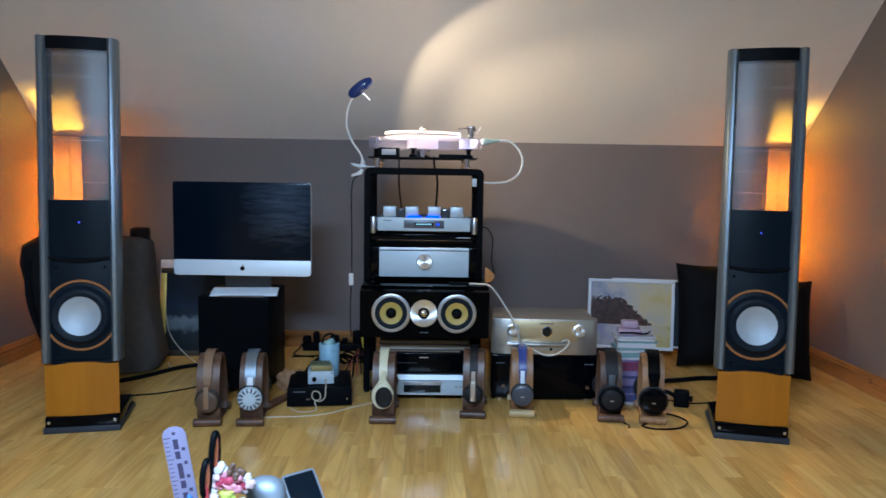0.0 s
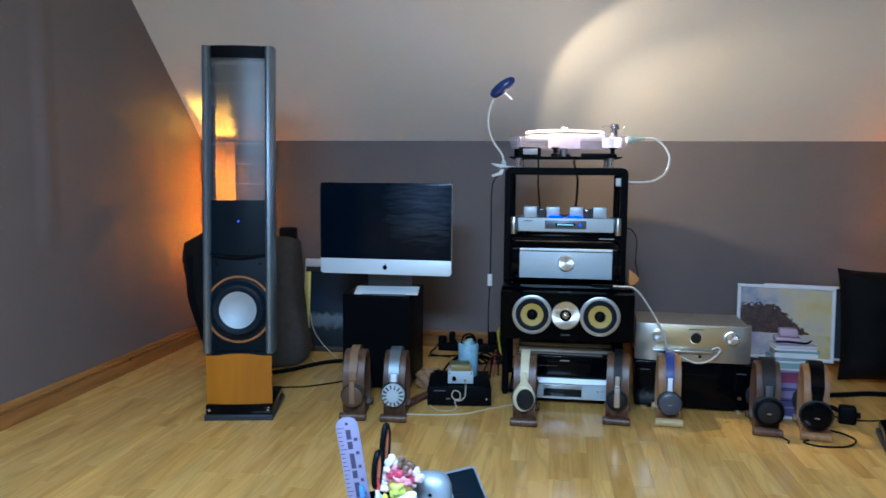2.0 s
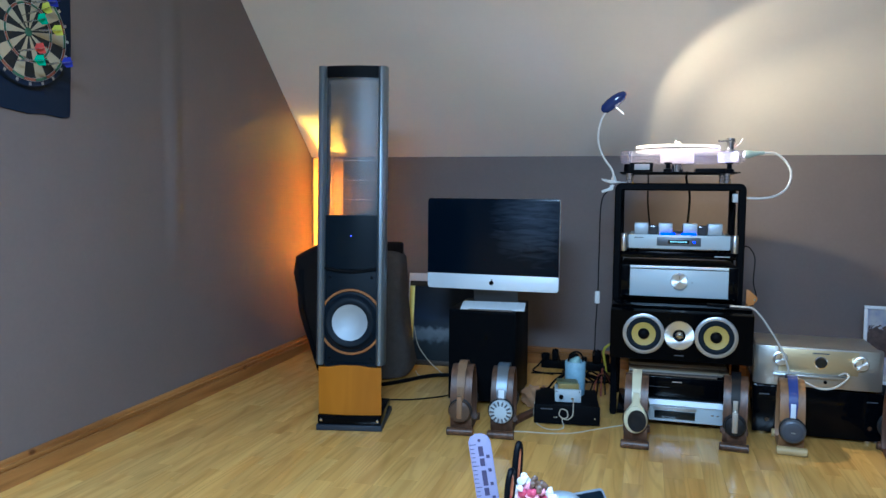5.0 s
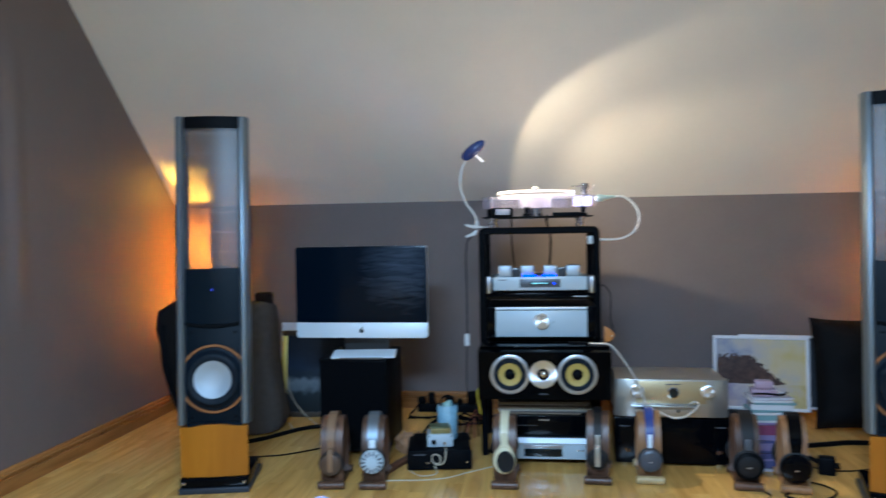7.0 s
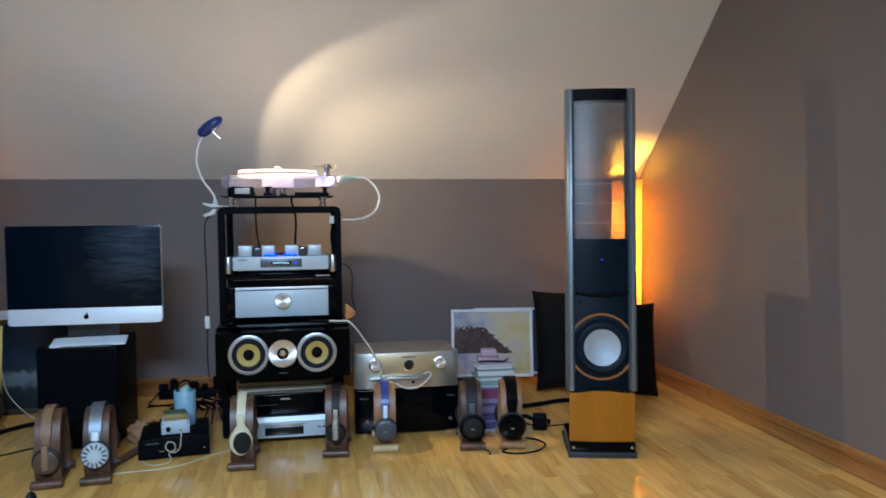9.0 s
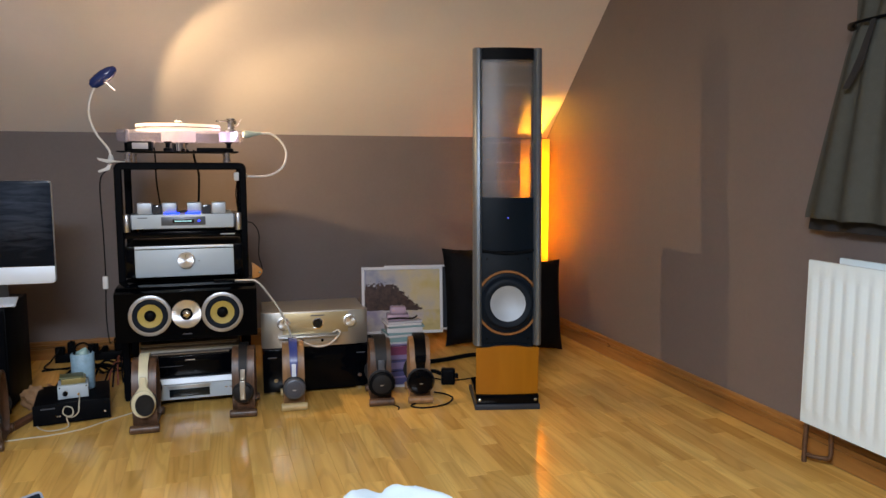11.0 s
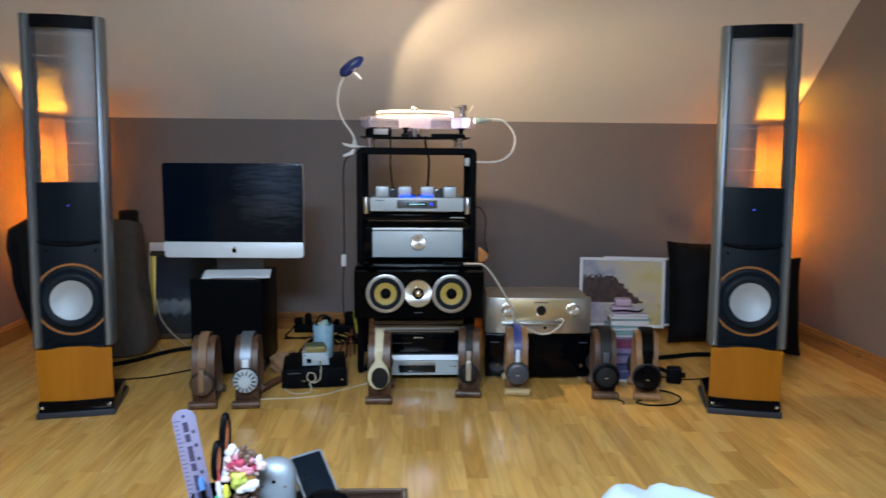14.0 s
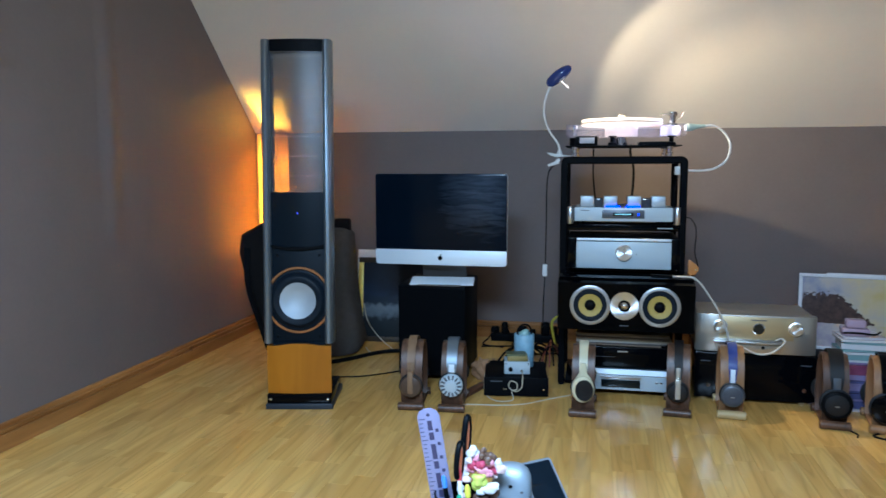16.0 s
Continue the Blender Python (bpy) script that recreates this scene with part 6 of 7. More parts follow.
def ruler():
    s = thing("ruler", "lilac plastic ruler with dark markings standing in the cup", "ruler", look((-0.387, 0.417, 0.352), (-0.429, 0.420, 0.594)) @ pose(0, 0, 0, 180, 0, 0) @ pose(0, 0, 0, 0, 0, 97))
    n = 0.245
    out = [(-0.0205, 0), (0.0205, 0), (0.0205, n - 0.014), (0.016, n - 0.005), (0.006, n), (-0.006, n), (-0.016, n - 0.005), (-0.0205, n - 0.014)]
    part("blade", prism(out, -0.0012, 0.0012, 0.0004), LILAC, s)
    for side in (-1, 1):
        y0, y1 = side * 0.0013, side * 0.0017
        for k in range(9):
            z = 0.06 + k * 0.018
            part("printed_dash", box(-0.005, 0.004, min(y0, y1), max(y0, y1), z, z + 0.010 + 0.004 * (k % 3)), INK, s, "dark printed dash", smooth=False)
        for k in range(26):
            z = 0.03 + k * 0.0078
            part("mark", box(0.011 if k % 5 else 0.007, 0.019, min(y0, y1), max(y0, y1), z, z + 0.0012), INK, s, smooth=False)
        for k in range(7):
            part("numeral_bar", box(-0.015, -0.009, min(y0, y1), max(y0, y1), 0.05 + k * 0.025, 0.056 + k * 0.025), INK, s, smooth=False)
        part("hole", cyl((0, min(y0, y1), n - 0.012), (0, max(y0, y1), n - 0.012), 0.003, 12), INK, s)
    return s


ruler()


def scissors():
    s = thing("scissors", "scissors with black and orange handles standing in the cup", "scissors", pose(-0.372, 0.425, 0.35, 4, -2, 78) @ Matrix.Diagonal((0.8, 1, 0.96, 1)))
    ORANGE = mat("orange_plastic", (0.50, 0.17, 0.08), 0.4)
    part("blade", prism([(-0.010, 0.0), (0.006, 0.0), (0.008, 0.13), (-0.006, 0.13)], -0.0015, 0.0, 0.0003), CHROME, s)
    part("blade", prism([(-0.006, 0.0), (0.010, 0.0), (0.006, 0.13), (-0.008, 0.13)], 0.0003, 0.0018, 0.0003), CHROME, s)

    def loop(cx, cz, rx, rz, r):
        pts = [(cx + rx * math.cos(a), 0.0, cz + rz * math.sin(a)) for a in [2 * math.pi * k / 14 for k in range(15)]]
        return tube(pts, r, 8, 3)
    part("handle", loop(-0.020, 0.165, 0.016, 0.034, 0.0055), BLACK, s, "black plastic loop")
    part("handle", loop(0.016, 0.196, 0.015, 0.044, 0.0058), BLACK, s, "black plastic loop")
    part("grip", loop(0.016, 0.196, 0.0085, 0.036, 0.0035), ORANGE, s, "orange soft grip")
    part("grip", loop(-0.020, 0.165, 0.0090, 0.026, 0.0035), ORANGE, s, "orange soft grip")
    return s


scissors()


def pen(label, x, y, tx, ty, h, body, cap_mat):
    a, b = Vector((x, y, 0.352)), Vector((x + tx, y + ty, 0.352 + h))
    d = (b - a).normalized()
    s = thing("pen", label, "pen", pose(0, 0, 0), group="pens in the cup")
    part("barrel", cyl(a, b - d * 0.022, 0.0042, 12), body, s)
    part("cap", lathe([(0, 0), (0.0052, 0), (0.0054, 0.016), (0.003, 0.022), (0, 0.0225)], b - d * 0.0215, b + d, 14), cap_mat, s, "coloured cap")
    return s


RED = mat("red_plastic", (0.45, 0.05, 0.06), 0.35)
BLUEC = mat("blue_plastic", (0.08, 0.20, 0.55), 0.35)
GREENC = mat("green_plastic", (0.06, 0.30, 0.18), 0.35)
YELLOWC = mat("yellow_plastic", (0.60, 0.55, 0.06), 0.4)
pen("red-capped pen standing in the cup", -0.355, 0.402, -0.012, -0.002, 0.142, WHITEPL, RED)
pen("blue-capped pen standing in the cup", -0.375, 0.398, -0.018, -0.004, 0.128, BLACK, BLUEC)
pen("yellow-topped pen standing in the cup", -0.345, 0.396, -0.004, -0.006, 0.116, BLACK, YELLOWC)
pen("green-capped pen standing in the cup", -0.360, 0.392, -0.002, -0.012, 0.100, WHITEPL, GREENC)


def figurine_lumps():
    # unclear figurine-like bunch, built up from separate soft lumps
    s = thing("soft_bunch", "unclear bunch of soft pink, white and lime lumps in the cup", "artificial flower", pose(-0.330, 0.420, 0.425))
    tints = [mat("soft_lump_" + n, c, 0.45, grain=0.08, scale=90) for n, c in (("white", (0.62, 0.62, 0.64)), ("pink", (0.56, 0.24, 0.30)), ("rose", (0.40, 0.05, 0.10)), ("lime", (0.50, 0.56, 0.10)), ("blush", (0.62, 0.48, 0.48)), ("brown", (0.10, 0.055, 0.035)))]
    part("stalk", tube([(-0.02, -0.008, -0.07), (-0.008, -0.004, -0.03), (0, 0, 0.03)], 0.004, 8), tints[3], s)
    r = random.Random(5)

    def lump(x, y, z, size, stretch, turn, k):
        bm = bmesh.new()
        bmesh.ops.create_icosphere(bm, subdivisions=3, radius=size)
        for v in bm.verts:
            v.co *= 1 + 0.45 * noise.noise(v.co * (1.1 / size) + Vector((x * 90, z * 90, k))) + 0.15 * noise.noise(v.co * (2.6 / size) + Vector((k, x * 50, z * 50)))
        bmesh.ops.scale(bm, vec=(stretch, 0.85, 1.0), verts=bm.verts)
        bmesh.ops.transform(bm, matrix=Matrix.Translation((x, y, z)) @ Matrix.Rotation(turn, 4, "Y"), verts=bm.verts)
        part("soft_lump", bm, tints[k], s)

    crown = ((-0.012, 0.090, 0), (0.004, 0.090, 5), (0.013, 0.086, 5), (-0.018, 0.083, 4), (-0.004, 0.081, 1), (0.007, 0.078, 2), (-0.024, 0.073, 0), (-0.012, 0.070, 2), (0.018, 0.077, 1), (0.029, 0.073, 0), (0.036, 0.066, 4),
             (0.006, 0.067, 1), (-0.028, 0.063, 4), (0.022, 0.063, 2), (-0.016, 0.060, 1), (0.014, 0.056, 1), (-0.030, 0.052, 0), (-0.022, 0.047, 4), (0.026, 0.053, 4))
    for x, z, k in crown:
        for n in range(2):
            lump(x + r.uniform(-0.004, 0.004), r.uniform(-0.014, 0.008), z + r.uniform(-0.004, 0.004), r.uniform(0.0050, 0.0082), r.uniform(0.9, 1.7), r.uniform(-1.2, 1.2), k)
    lump(0.000, -0.014, 0.047, 0.0125, 1.05, 0.2, 3)
    lump(-0.006, -0.012, 0.034, 0.0085, 1.1, 0.5, 3)
    lump(-0.020, -0.016, 0.019, 0.0055, 1.0, 0.1, 3)
    lump(0.019, -0.014, 0.033, 0.0090, 1.9, -0.35, 0)
    lump(0.004, -0.012, 0.026, 0.0070, 1.4, -0.2, 0)
    lump(-0.034, -0.012, 0.028, 0.0070, 1.0, 0.4, 0)
    lump(-0.028, -0.012, 0.015, 0.0060, 1.2, 0.8, 4)
    for x, z in ((0.008, 0.014), (0.016, 0.004), (-0.004, 0.002), (0.020, 0.018)):
        lump(x, 0.0, z, 0.011, 1.2, 0.3, 5)
    return s


figurine_lumps()


def silver_gadget():
    s = thing("desk_speaker", "rounded silver desk gadget standing on the table", "gadget", pose(-0.280, 0.485, 0.3452) @ Matrix.Diagonal((1.28, 1.15, 1.0, 1)))
    bm = soft([(0.0, 0, 0, 0.026, 0.020, 0.8), (0.004, 0, 0, 0.028, 0.022, 0.8), (0.08, 0, 0, 0.029, 0.023, 0.8), (0.105, 0, 0, 0.0285, 0.022, 0.8), (0.120, 0, 0, 0.024, 0.018, 0.85), (0.129, 0, 0, 0.014, 0.010, 0.9), (0.131, 0, 0, 0.004, 0.003, 1)], 32, 0.0)
    part("body", bm, mat("satin_silver_shell", (0.30, 0.35, 0.40), 0.5, 0.5, grain=0.04, scale=120), s, "satin silver shell")
    part("dot", cyl((0, -0.0225, 0.096), (0, -0.0240, 0.096), 0.003, 12), BLACK, s)
    for x in (-0.016, 0.016):
        part("stud", cyl((x, -0.0205, 0.086), (x, -0.0225, 0.086), 0.002, 10), CHROME, s)
    return s


silver_gadget()


def phone():
    s = thing("phone", "glossy black phone lying tilted on a cradle", "phone", pose(-0.2052, 0.5728, 0.3475, -55, -6.2, 26.6) @ Matrix.Diagonal((1, 1, 1.037, 1)))
    part("body", prism(rounded(-0.036, 0.036, 0, 0.108, 0.008), -0.007, 0.004, 0.002), BLACK, s, "black rounded body")
    part("rim", prism(rounded(-0.0355, 0.0355, 0.0005, 0.1075, 0.008), -0.0082, -0.0072, 0.0004), mat("satin_rim", (0.20, 0.22, 0.25), 0.45, 0.3), s, "thin pale metal rim")
    part("glass", prism(rounded(-0.031, 0.031, 0.006, 0.102, 0.004), -0.0090, -0.0083, 0.0003), SMOKED, s, "dark glass front")
    return s


phone()
_ph = thing("phone_cradle", "small black cradle holding the tilted phone", "cradle", pose(-0.222, 0.592, 0.3525, 0, 0, 26))
part("block", prism([(-0.010, 0.0), (0.020, 0.0), (0.020, 0.034), (0.016, 0.034)], -0.024, 0.024, 0.001, axis="x"), BLACK, _ph)
_o = part("mouse", soft([(0.0, 0, 0, 0.030, 0.050, 0.9), (0.012, 0, 0, 0.033, 0.054, 0.9), (0.030, 0, 0, 0.030, 0.048, 0.95), (0.044, 0, -0.004, 0.021, 0.034, 1), (0.051, 0, -0.006, 0.009, 0.016, 1), (0.0525, 0, -0.006, 0.003, 0.005, 1)], 32, 0.0), GLOSS)
_o.matrix_basis = pose(-0.190, 0.515, 0.3452, 0, 0, 80)
tagged(_o, "glossy black computer mouse on the side table", "mouse")

# ---- white bedding at the near edge ----
LINEN = mat("white_linen", (0.56, 0.70, 0.79), 0.85, grain=0.06, scale=300, bump=0.4, bscale=350, spec=0.2)


def duvet():
    """Cloth over a rounded end: rows from the far end towards the camera, columns across."""
    bm = bmesh.new()
    n, mth = 48, 48
    rows = []
    for j in range(mth + 1):
        v = j / mth
        half = 0.165 * min(1.0, math.sqrt(max(0.0, 1 - (1 - min(v / 0.30, 1.0)) ** 2)) + 0.04)
        row = []
        for i in range(n + 1):
            u = 2 * i / n - 1
            x = 0.437 + 0.050 * v + u * half
            y = 0.562 - 0.95 * v - 0.012 * math.sin(9 * u + 2)
            top = 0.402 + 0.016 * noise.noise(Vector((x * 6, y * 6, 0))) + 0.007 * noise.noise(Vector((x * 18, y * 14, 3))) + 0.006 * math.sin(24 * (x + 0.5 * y))
            e = min((1 - abs(u)) / 0.35, v / 0.05, 1.0)
            row.append(bm.verts.new((x, y, top - 0.075 * (1 - math.sqrt(max(0.0, 1 - (1 - e) ** 2))))))
        rows.append(row)
    for a, b in zip(rows, rows[1:]):
        for i in range(n):
            bm.faces.new([a[i], a[i + 1], b[i + 1], b[i]])
    rim = rows[0] + [r[n] for r in rows[1:]] + rows[mth][n - 1::-1] + [r[0] for r in rows[mth - 1:0:-1]]
    low = [bm.verts.new((v.co.x, v.co.y, 0.20)) for v in rim]
    for k in range(len(rim)):
        q = (k + 1) % len(rim)
        bm.faces.new([rim[q], rim[k], low[k], low[q]])
    bm.faces.new(low)
    bmesh.ops.recalc_face_normals(bm, faces=bm.faces[:])
    return bm


_b = thing("ottoman", "low ottoman covered by a rumpled white duvet", "ottoman", pose(0, 0, 0))
part("base", box(0.33, 0.64, -0.37, 0.50, 0.0, 0.1998, 0.02, 3), FELT, _b, "grey-brown upholstered base")
_o = part("duvet", duvet(), LINEN)
tagged(_o, "rumpled white duvet lying over the ottoman", "duvet")

# ---- cables and small boxes between subwoofer and rack ----
def psu():
    s = thing("power_amplifier", "flat black box with small silver switches on the floor", "hi-fi component", pose(-0.462, 2.362, 0, 0, 0, 7))
    part("case", box(-0.142, 0.142, 0.0, 0.29, 0.008, 0.088, 0.004), BLACK, s, "black steel case")
    part("fascia", box(-0.144, 0.144, -0.006, -0.0005, 0.006, 0.090, 0.002), BLACK, s)
    for x in (-0.055, -0.045, 0.122):
        part("switch", cyl((x, -0.006, 0.038), (x, -0.011, 0.038), 0.004, 12), CHROME, s, "small chrome switch")
    part("label_bar", box(-0.115, -0.062, -0.0068, -0.0062, 0.070, 0.075), GREYP, s)
    for x in (-0.12, 0.12):
        for y in (0.03, 0.26):
            part("foot", cyl((x, y, 0), (x, y, 0.0078), 0.012, 12), BLACK, s)
    return s


psu()
BRASS = mat("dull_brass", (0.30, 0.25, 0.10), 0.4, 0.6, grain=0.2, scale=80)


def phono_stage():
    s = thing("headphone_amplifier", "small silver box with a brass top and a black knob", "hi-fi component", pose(-0.462, 2.405, 0.0905, 0, 0, 8))
    part("case", box(-0.058, 0.058, 0.0, 0.10, 0.002, 0.058, 0.002), SILVER, s, "silver folded case")
    part("top_board", box(-0.044, 0.048, 0.012, 0.085, 0.0585, 0.082, 0.002), BRASS, s, "dull brass transformer")
    part("plate", box(-0.050, 0.040, 0.01, 0.08, 0.0822, 0.090, 0.002), mat("olive_board", (0.10, 0.11, 0.05), 0.5, grain=0.3, scale=120), s)
    part("knob", cyl((-0.030, 0, 0.026), (-0.030, -0.012, 0.026), 0.010, 20, 0.002), BLACK, s, "black knob")
    part("jack", cyl((0.020, 0, 0.018), (0.020, -0.004, 0.018), 0.006, 14), CHROME, s)
    for x in (-0.05, 0.05):
        part("screw", cyl((x, 0, 0.050), (x, -0.0015, 0.050), 0.003, 10), BLACK, s)
    return s


phono_stage()
BLUEWRAP = mat("pale_blue_wrap", (0.30, 0.48, 0.60), 0.4, grain=0.3, scale=60, dirt=0.3, coat=0.2)


def can():
    s = thing("canister", "pale blue cylinder with black leads on its top", "canister", pose(-0.447, 2.570, 0.0885))
    part("body", lathe([(0, 0), (0.044, 0), (0.046, 0.004), (0.048, 0.152), (0.045, 0.156), (0.038, 0.156), (0.036, 0.146), (0, 0.146)], (0, 0, 0), (0, 0, 1), 36), BLUEWRAP, s)
    part("crumpled_top", soft([(0.141, 0, 0, 0.03, 0.03, 1), (0.161, 0, 0, 0.026, 0.022, 1), (0.174, 0.01, 0, 0.012, 0.012, 1), (0.178, 0.012, 0, 0.003, 0.003, 1)], 16, 0.02), mat("pale_green_foil", (0.30, 0.46, 0.44), 0.4, grain=0.2), s)
    part("handle", tube([(-0.034, 0, 0.150), (-0.024, 0, 0.186), (0.004, 0, 0.200), (0.028, 0, 0.186), (0.036, 0, 0.150)], 0.0045, 8), BLACK, s, "black wire handle")
    part("label_bar", box(-0.022, 0.0, -0.0472, -0.0455, 0.020, 0.028), INK, s)
    return s


can()
CREAMCORD = mat("cream_cord", (0.50, 0.45, 0.34), 0.5)
cable("cable", "cream cord coiled in front of the black box", [(-0.437, 2.396, 0.108), (-0.432, 2.345, 0.085), (-0.436, 2.338, 0.050), (-0.462, 2.340, 0.032), (-0.492, 2.340, 0.050), (-0.484, 2.338, 0.078), (-0.458, 2.336, 0.072), (-0.456, 2.333, 0.045), (-0.478, 2.330, 0.034), (-0.470, 2.30, 0.006), (-0.53, 2.27, 0.005), (-0.585, 2.33, 0.004), (-0.612, 2.40, 0.02), (-0.622, 2.48, 0.06)], 0.0026, CREAMCORD)
floor_cable("cream cord trailing across the floor", [(-0.70, 2.20), (-0.62, 2.215), (-0.52, 2.225), (-0.42, 2.26), (-0.34, 2.33), (-0.27, 2.39), (-0.22, 2.43)], 0.0025, CREAMCORD)
floor_cable("black mains cable lying behind the headphones", [(-0.62, 2.95), (-0.55, 2.82), (-0.60, 2.72), (-0.68, 2.70), (-0.66, 2.60)], 0.005, BLACK)
floor_cable("thick black cable running to the subwoofer", [(-1.55, 2.66), (-1.42, 2.78), (-1.30, 2.95), (-1.20, 3.02), (-1.06, 3.02), (-0.95, 3.0)], 0.011, BLACK)
floor_cable("thin black cable lying on the floor", [(-1.40, 2.46), (-1.33, 2.50), (-1.24, 2.53), (-1.12, 2.62), (-1.05, 2.70)], 0.0035, BLACK)
cable("cable", "thin pale cord hanging beside the gilt painting", [(-1.44, 3.20, 0.24), (-1.41, 3.165, 0.15), (-1.35, 3.13, 0.08), (-1.27, 3.10, 0.02), (-1.2, 3.05, 0.004), (-1.08, 3.02, 0.004)], 0.0025, CREAMCORD)
floor_cable("pale cord lying by the grey bag", [(-1.40, 3.10), (-1.36, 3.02), (-1.32, 2.98)], 0.0025, CREAMCORD)
cable("cable", "yellow cable looped behind the rack", [(-0.335, 3.25, 0.02), (-0.345, 3.22, 0.10), (-0.35, 3.20, 0.17), (-0.318, 3.19, 0.205), (-0.295, 3.18, 0.20)], 0.007, YELLOWC)
REDC = mat("red_brown_cable", (0.20, 0.045, 0.025), 0.45)
for k in range(5):
    a = 0.7 * k
    cable("cable", "dark red speaker cable in a tangle", [(-0.40 + 0.02 * k, 2.72 + 0.03 * k, 0.02), (-0.37 + 0.01 * k, 2.80 + 0.02 * k, 0.10 + 0.012 * k), (-0.33, 2.86 + 0.02 * k, 0.115 + 0.01 * math.sin(a)), (-0.305, 2.95 + 0.03 * k, 0.05)], 0.004, REDC if k % 2 else BLACK)
for k in range(6):
    x = -0.62 + 0.03 * k
    cable("cable", "black mains cable in a tangle", [(x, 2.76 + 0.03 * k, 0.012), (x + 0.06, 2.82 + 0.02 * k, 0.09 + 0.012 * (k % 3)), (x + 0.14, 2.85 + 0.03 * k, 0.12 - 0.012 * k), (x + 0.20, 2.95 + 0.02 * k, 0.05), (x + 0.16, 3.10, 0.012)], 0.0055, BLACK)


def power_strip(x0, x1, y):
    s = thing("power_strip", "black power strip with plugs along the skirting", "power strip", pose(0, 0, 0))
    part("body", box(x0, x1, y, y + 0.05, 0.0, 0.045, 0.005), BLACK, s)
    for u, w, h in ((0.06, 0.024, 0.040), (0.20, 0.018, 0.066), (0.47, 0.026, 0.046), (0.62, 0.016, 0.030), (0.80, 0.025, 0.074), (0.93, 0.018, 0.052)):
        x = x0 + (x1 - x0) * u
        p = part("plug", box(x - w, x + w, y + 0.003, y + 0.045, 0.0452, 0.0452 + h, 0.009, 3), BLACK, s, "black mains plug")
        part("lead", tube([(x, y + 0.02, 0.040 + h), (x + 0.5 * w, y - 0.02, 0.050 + h), (x + 3 * (h - 0.05), y - 0.05, 0.030), (x + 5 * (h - 0.05), y - 0.09 - w, 0.006), (x + 7 * (0.05 - h), y - 0.16, 0.006)], 0.0045, 8), BLACK, p, "black mains lead")
    return s


power_strip(-0.72, -0.32, 3.40)
TERRA = mat("brown_paper", (0.26, 0.13, 0.06), 0.8, grain=0.2, scale=40)
_o = part("paper_wad", soft([(0, 0, 0, 0.045, 0.04, 0.9), (0.012, 0, 0, 0.055, 0.05, 0.8), (0.05, 0.005, 0, 0.05, 0.045, 0.8), (0.075, 0, 0, 0.035, 0.03, 0.8), (0.085, 0, 0, 0.012, 0.01, 1)], 18, 0.03, 8), TERRA)
_o.matrix_basis = pose(-0.610, 2.70, 0)
tagged(_o, "crumpled brown paper lying among the cables", "paper")
_o = part("wood_offcut", box(-0.02, 0.02, -0.15, 0.15, 0, 0.018, 0.002), wood("reddish_wood", (0.07, 0.028, 0.014), (0.15, 0.06, 0.03), 20, (1, 0.1, 1), 0.5))
_o.matrix_basis = pose(-0.655, 2.42, 0, 0, 0, -20)
tagged(_o, "reddish-brown wooden strip lying on the floor", "wood")


def crumpled_paper():
    bm = bmesh.new()
    bmesh.ops.create_icosphere(bm, subdivisions=3, radius=0.045)
    for v in bm.verts:
        k = 1 + 0.55 * noise.noise(v.co * 38) + 0.25 * noise.noise(v.co * 90)
        v.co = Vector((v.co.x * 1.05 * k, v.co.y * 0.8 * k, v.co.z * 1.1 * k))
    low = min(v.co.z for v in bm.verts)
    for v in bm.verts:
        v.co.z = max(v.co.z, low + 0.012) - low - 0.012
    o = part("crumpled_paper", bm, mat("brown_paper", (0.30, 0.17, 0.085), 0.7, grain=0.2, scale=60), smooth=False)
    o.matrix_basis = pose(-0.652, 2.60, 0)
    return tagged(o, "crumpled ball of brown paper on the floor", "paper")


crumpled_paper()

# ---- oak strips of the floor ----
SW = 0.0705
STRIPS = {}


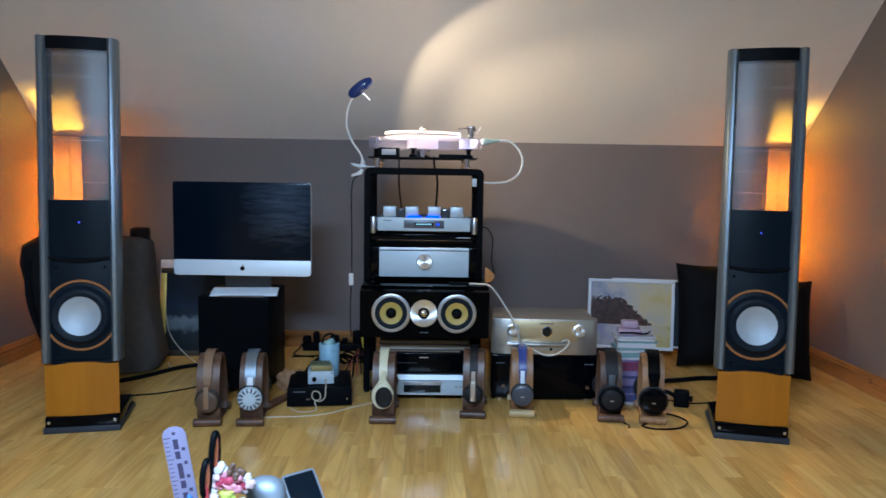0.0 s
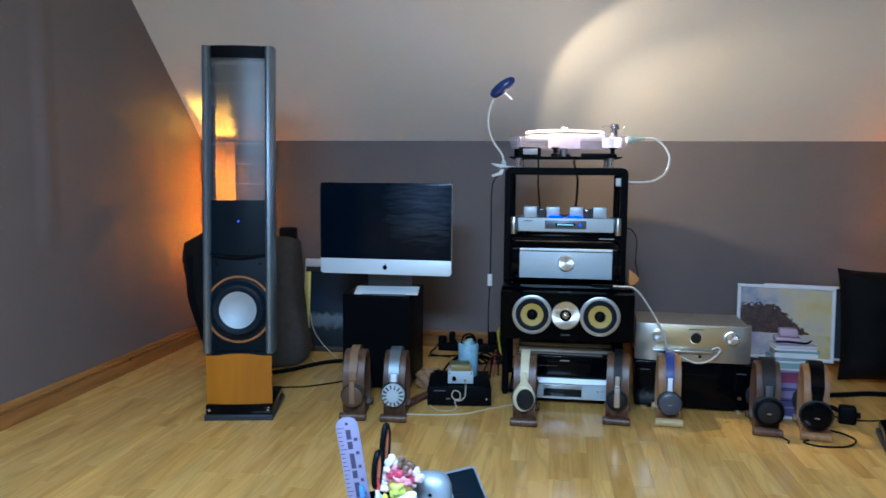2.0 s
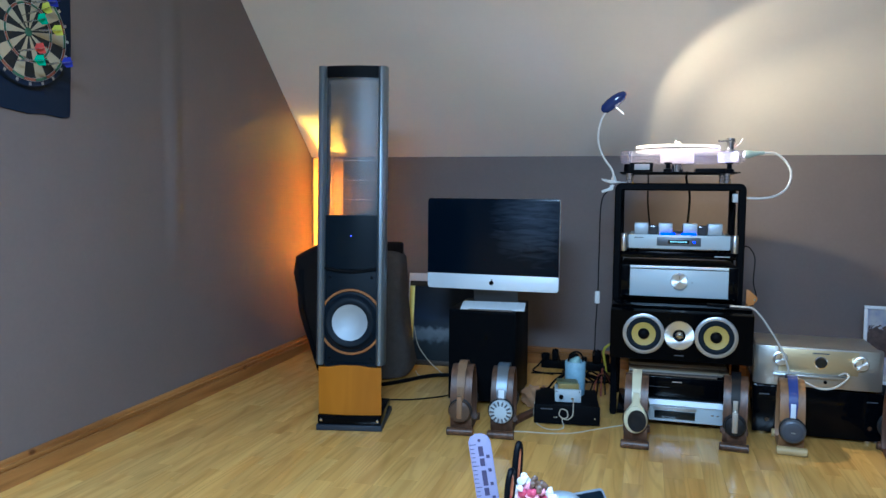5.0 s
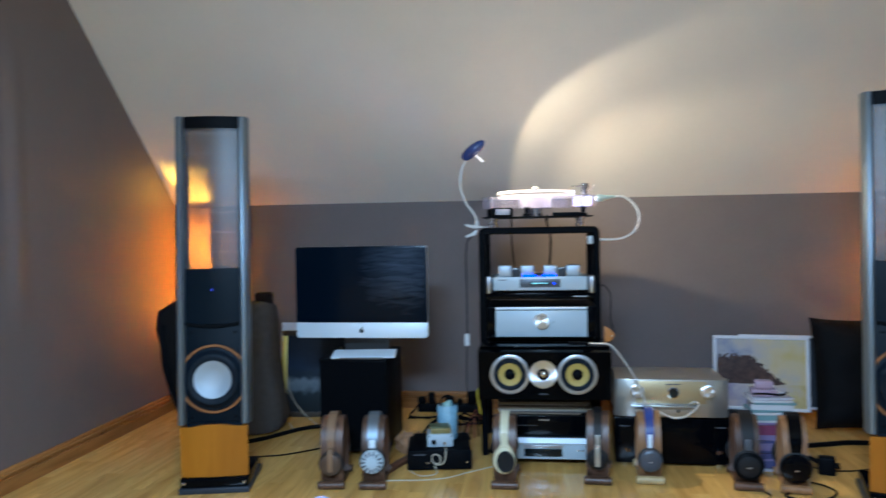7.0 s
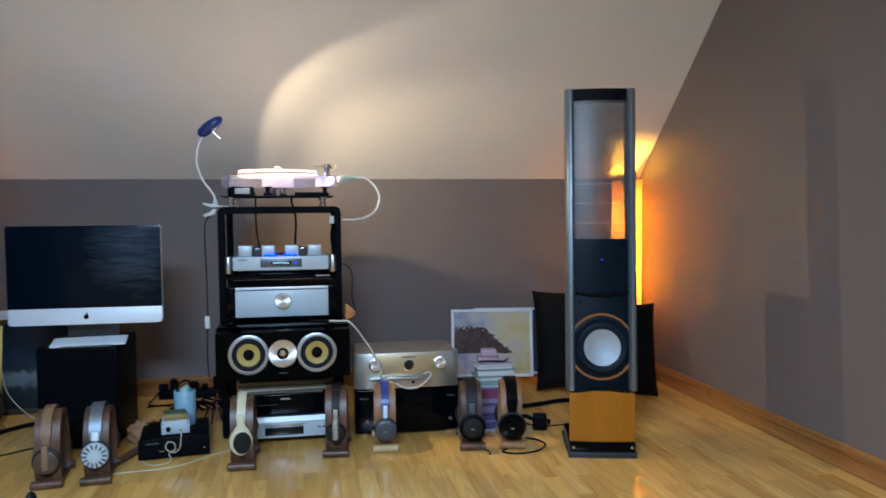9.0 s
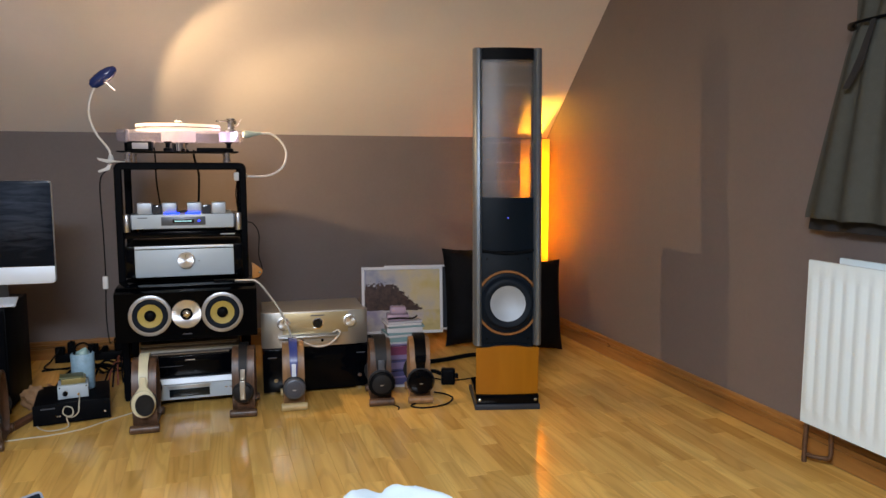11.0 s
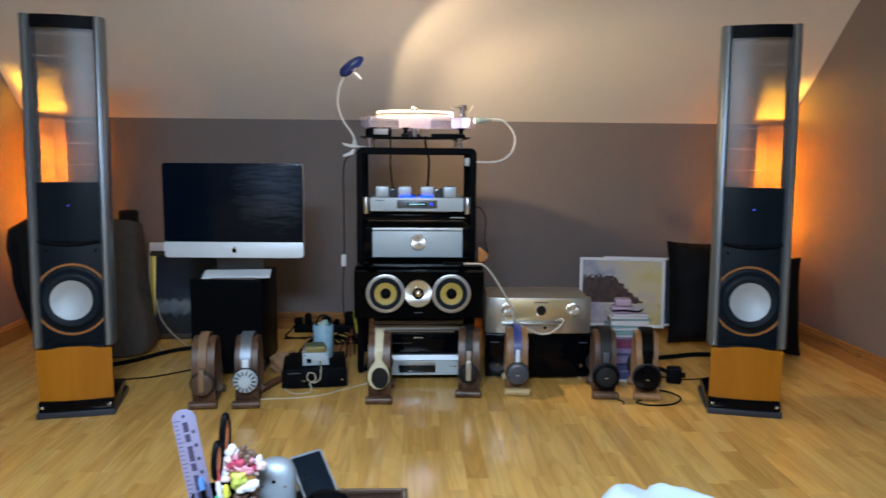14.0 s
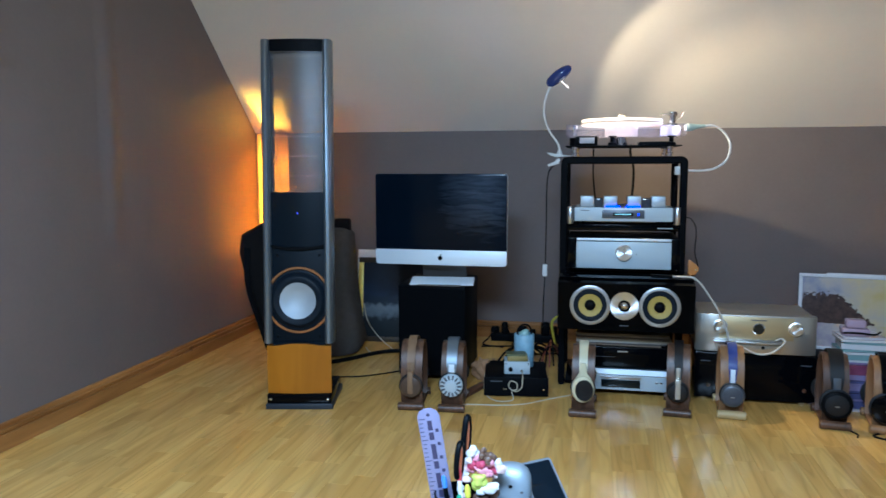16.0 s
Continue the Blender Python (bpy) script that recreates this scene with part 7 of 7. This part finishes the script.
def strip_mesh(length):
    key = round(length, 3)
    if key not in STRIPS:
        e = 0.0007
        bm = bmesh.new()
        a, b = SW / 2 - 0.0002, length / 2 - 0.0002
        lo = [bm.verts.new((x, y, -0.0014)) for x, y in ((-a, -b), (a, -b), (a, b), (-a, b))]
        mid = [bm.verts.new((x, y, -0.0004)) for x, y in ((-a, -b), (a, -b), (a, b), (-a, b))]
        hi = [bm.verts.new((x, y, 0.0)) for x, y in ((-a + e, -b + e), (a - e, -b + e), (a - e, b - e), (-a + e, b - e))]
        for p, q in ((lo, mid), (mid, hi)):
            for k in range(4):
                bm.faces.new([p[k], p[(k + 1) % 4], q[(k + 1) % 4], q[k]])
        bm.faces.new(hi)
        STRIPS[key] = mesh_of("plank", bm, OAK, False)
    return STRIPS[key]


rng = random.Random(11)
LENGTHS = (0.24, 0.30, 0.36, 0.42, 0.48)
near, rest = [], []
columns = int((XR - XL) / SW) + 1
for c in range(columns):
    x = XL + SW * (c + 0.5)
    if x + SW / 2 > XR + 0.002:
        continue
    y = YF + rng.uniform(-0.3, 0)
    while y < W:
        n = rng.choice(LENGTHS)
        mid = y + n / 2
        if y > YF and y + n < W:
            (near if 0.55 < mid < 2.25 and -1.75 < x < 1.85 else rest).append((x, mid, n))
        elif y <= YF < y + n:
            rest.append((x, (YF + y + n) / 2, y + n - YF))
        elif y > YF:
            rest.append((x, (y + W) / 2, W - y))
        y += n
near.sort(key=lambda p: abs(p[0]) + abs(p[1] - 1.6))
for x, y, n in near[:300]:
    ob = new("plank", strip_mesh(n))
    ob.parent = FLOOR
    ob.location = (x, y, 0)
bm = bmesh.new()
for x, y, n in near[300:] + rest:
    a, b = SW / 2 - 0.0002, n / 2 - 0.0002
    if n < 0.02:
        continue
    lo = [bm.verts.new((x + p, y + q, -0.0014)) for p, q in ((-a, -b), (a, -b), (a, b), (-a, b))]
    hi = [bm.verts.new((x + p, y + q, 0.0)) for p, q in ((-a, -b), (a, -b), (a, b), (-a, b))]
    for k in range(4):
        bm.faces.new([lo[k], lo[(k + 1) % 4], hi[(k + 1) % 4], hi[k]])
    bm.faces.new(hi)
tagged(part("planks", bm, OAK, FLOOR, "", False), kind="stuff")
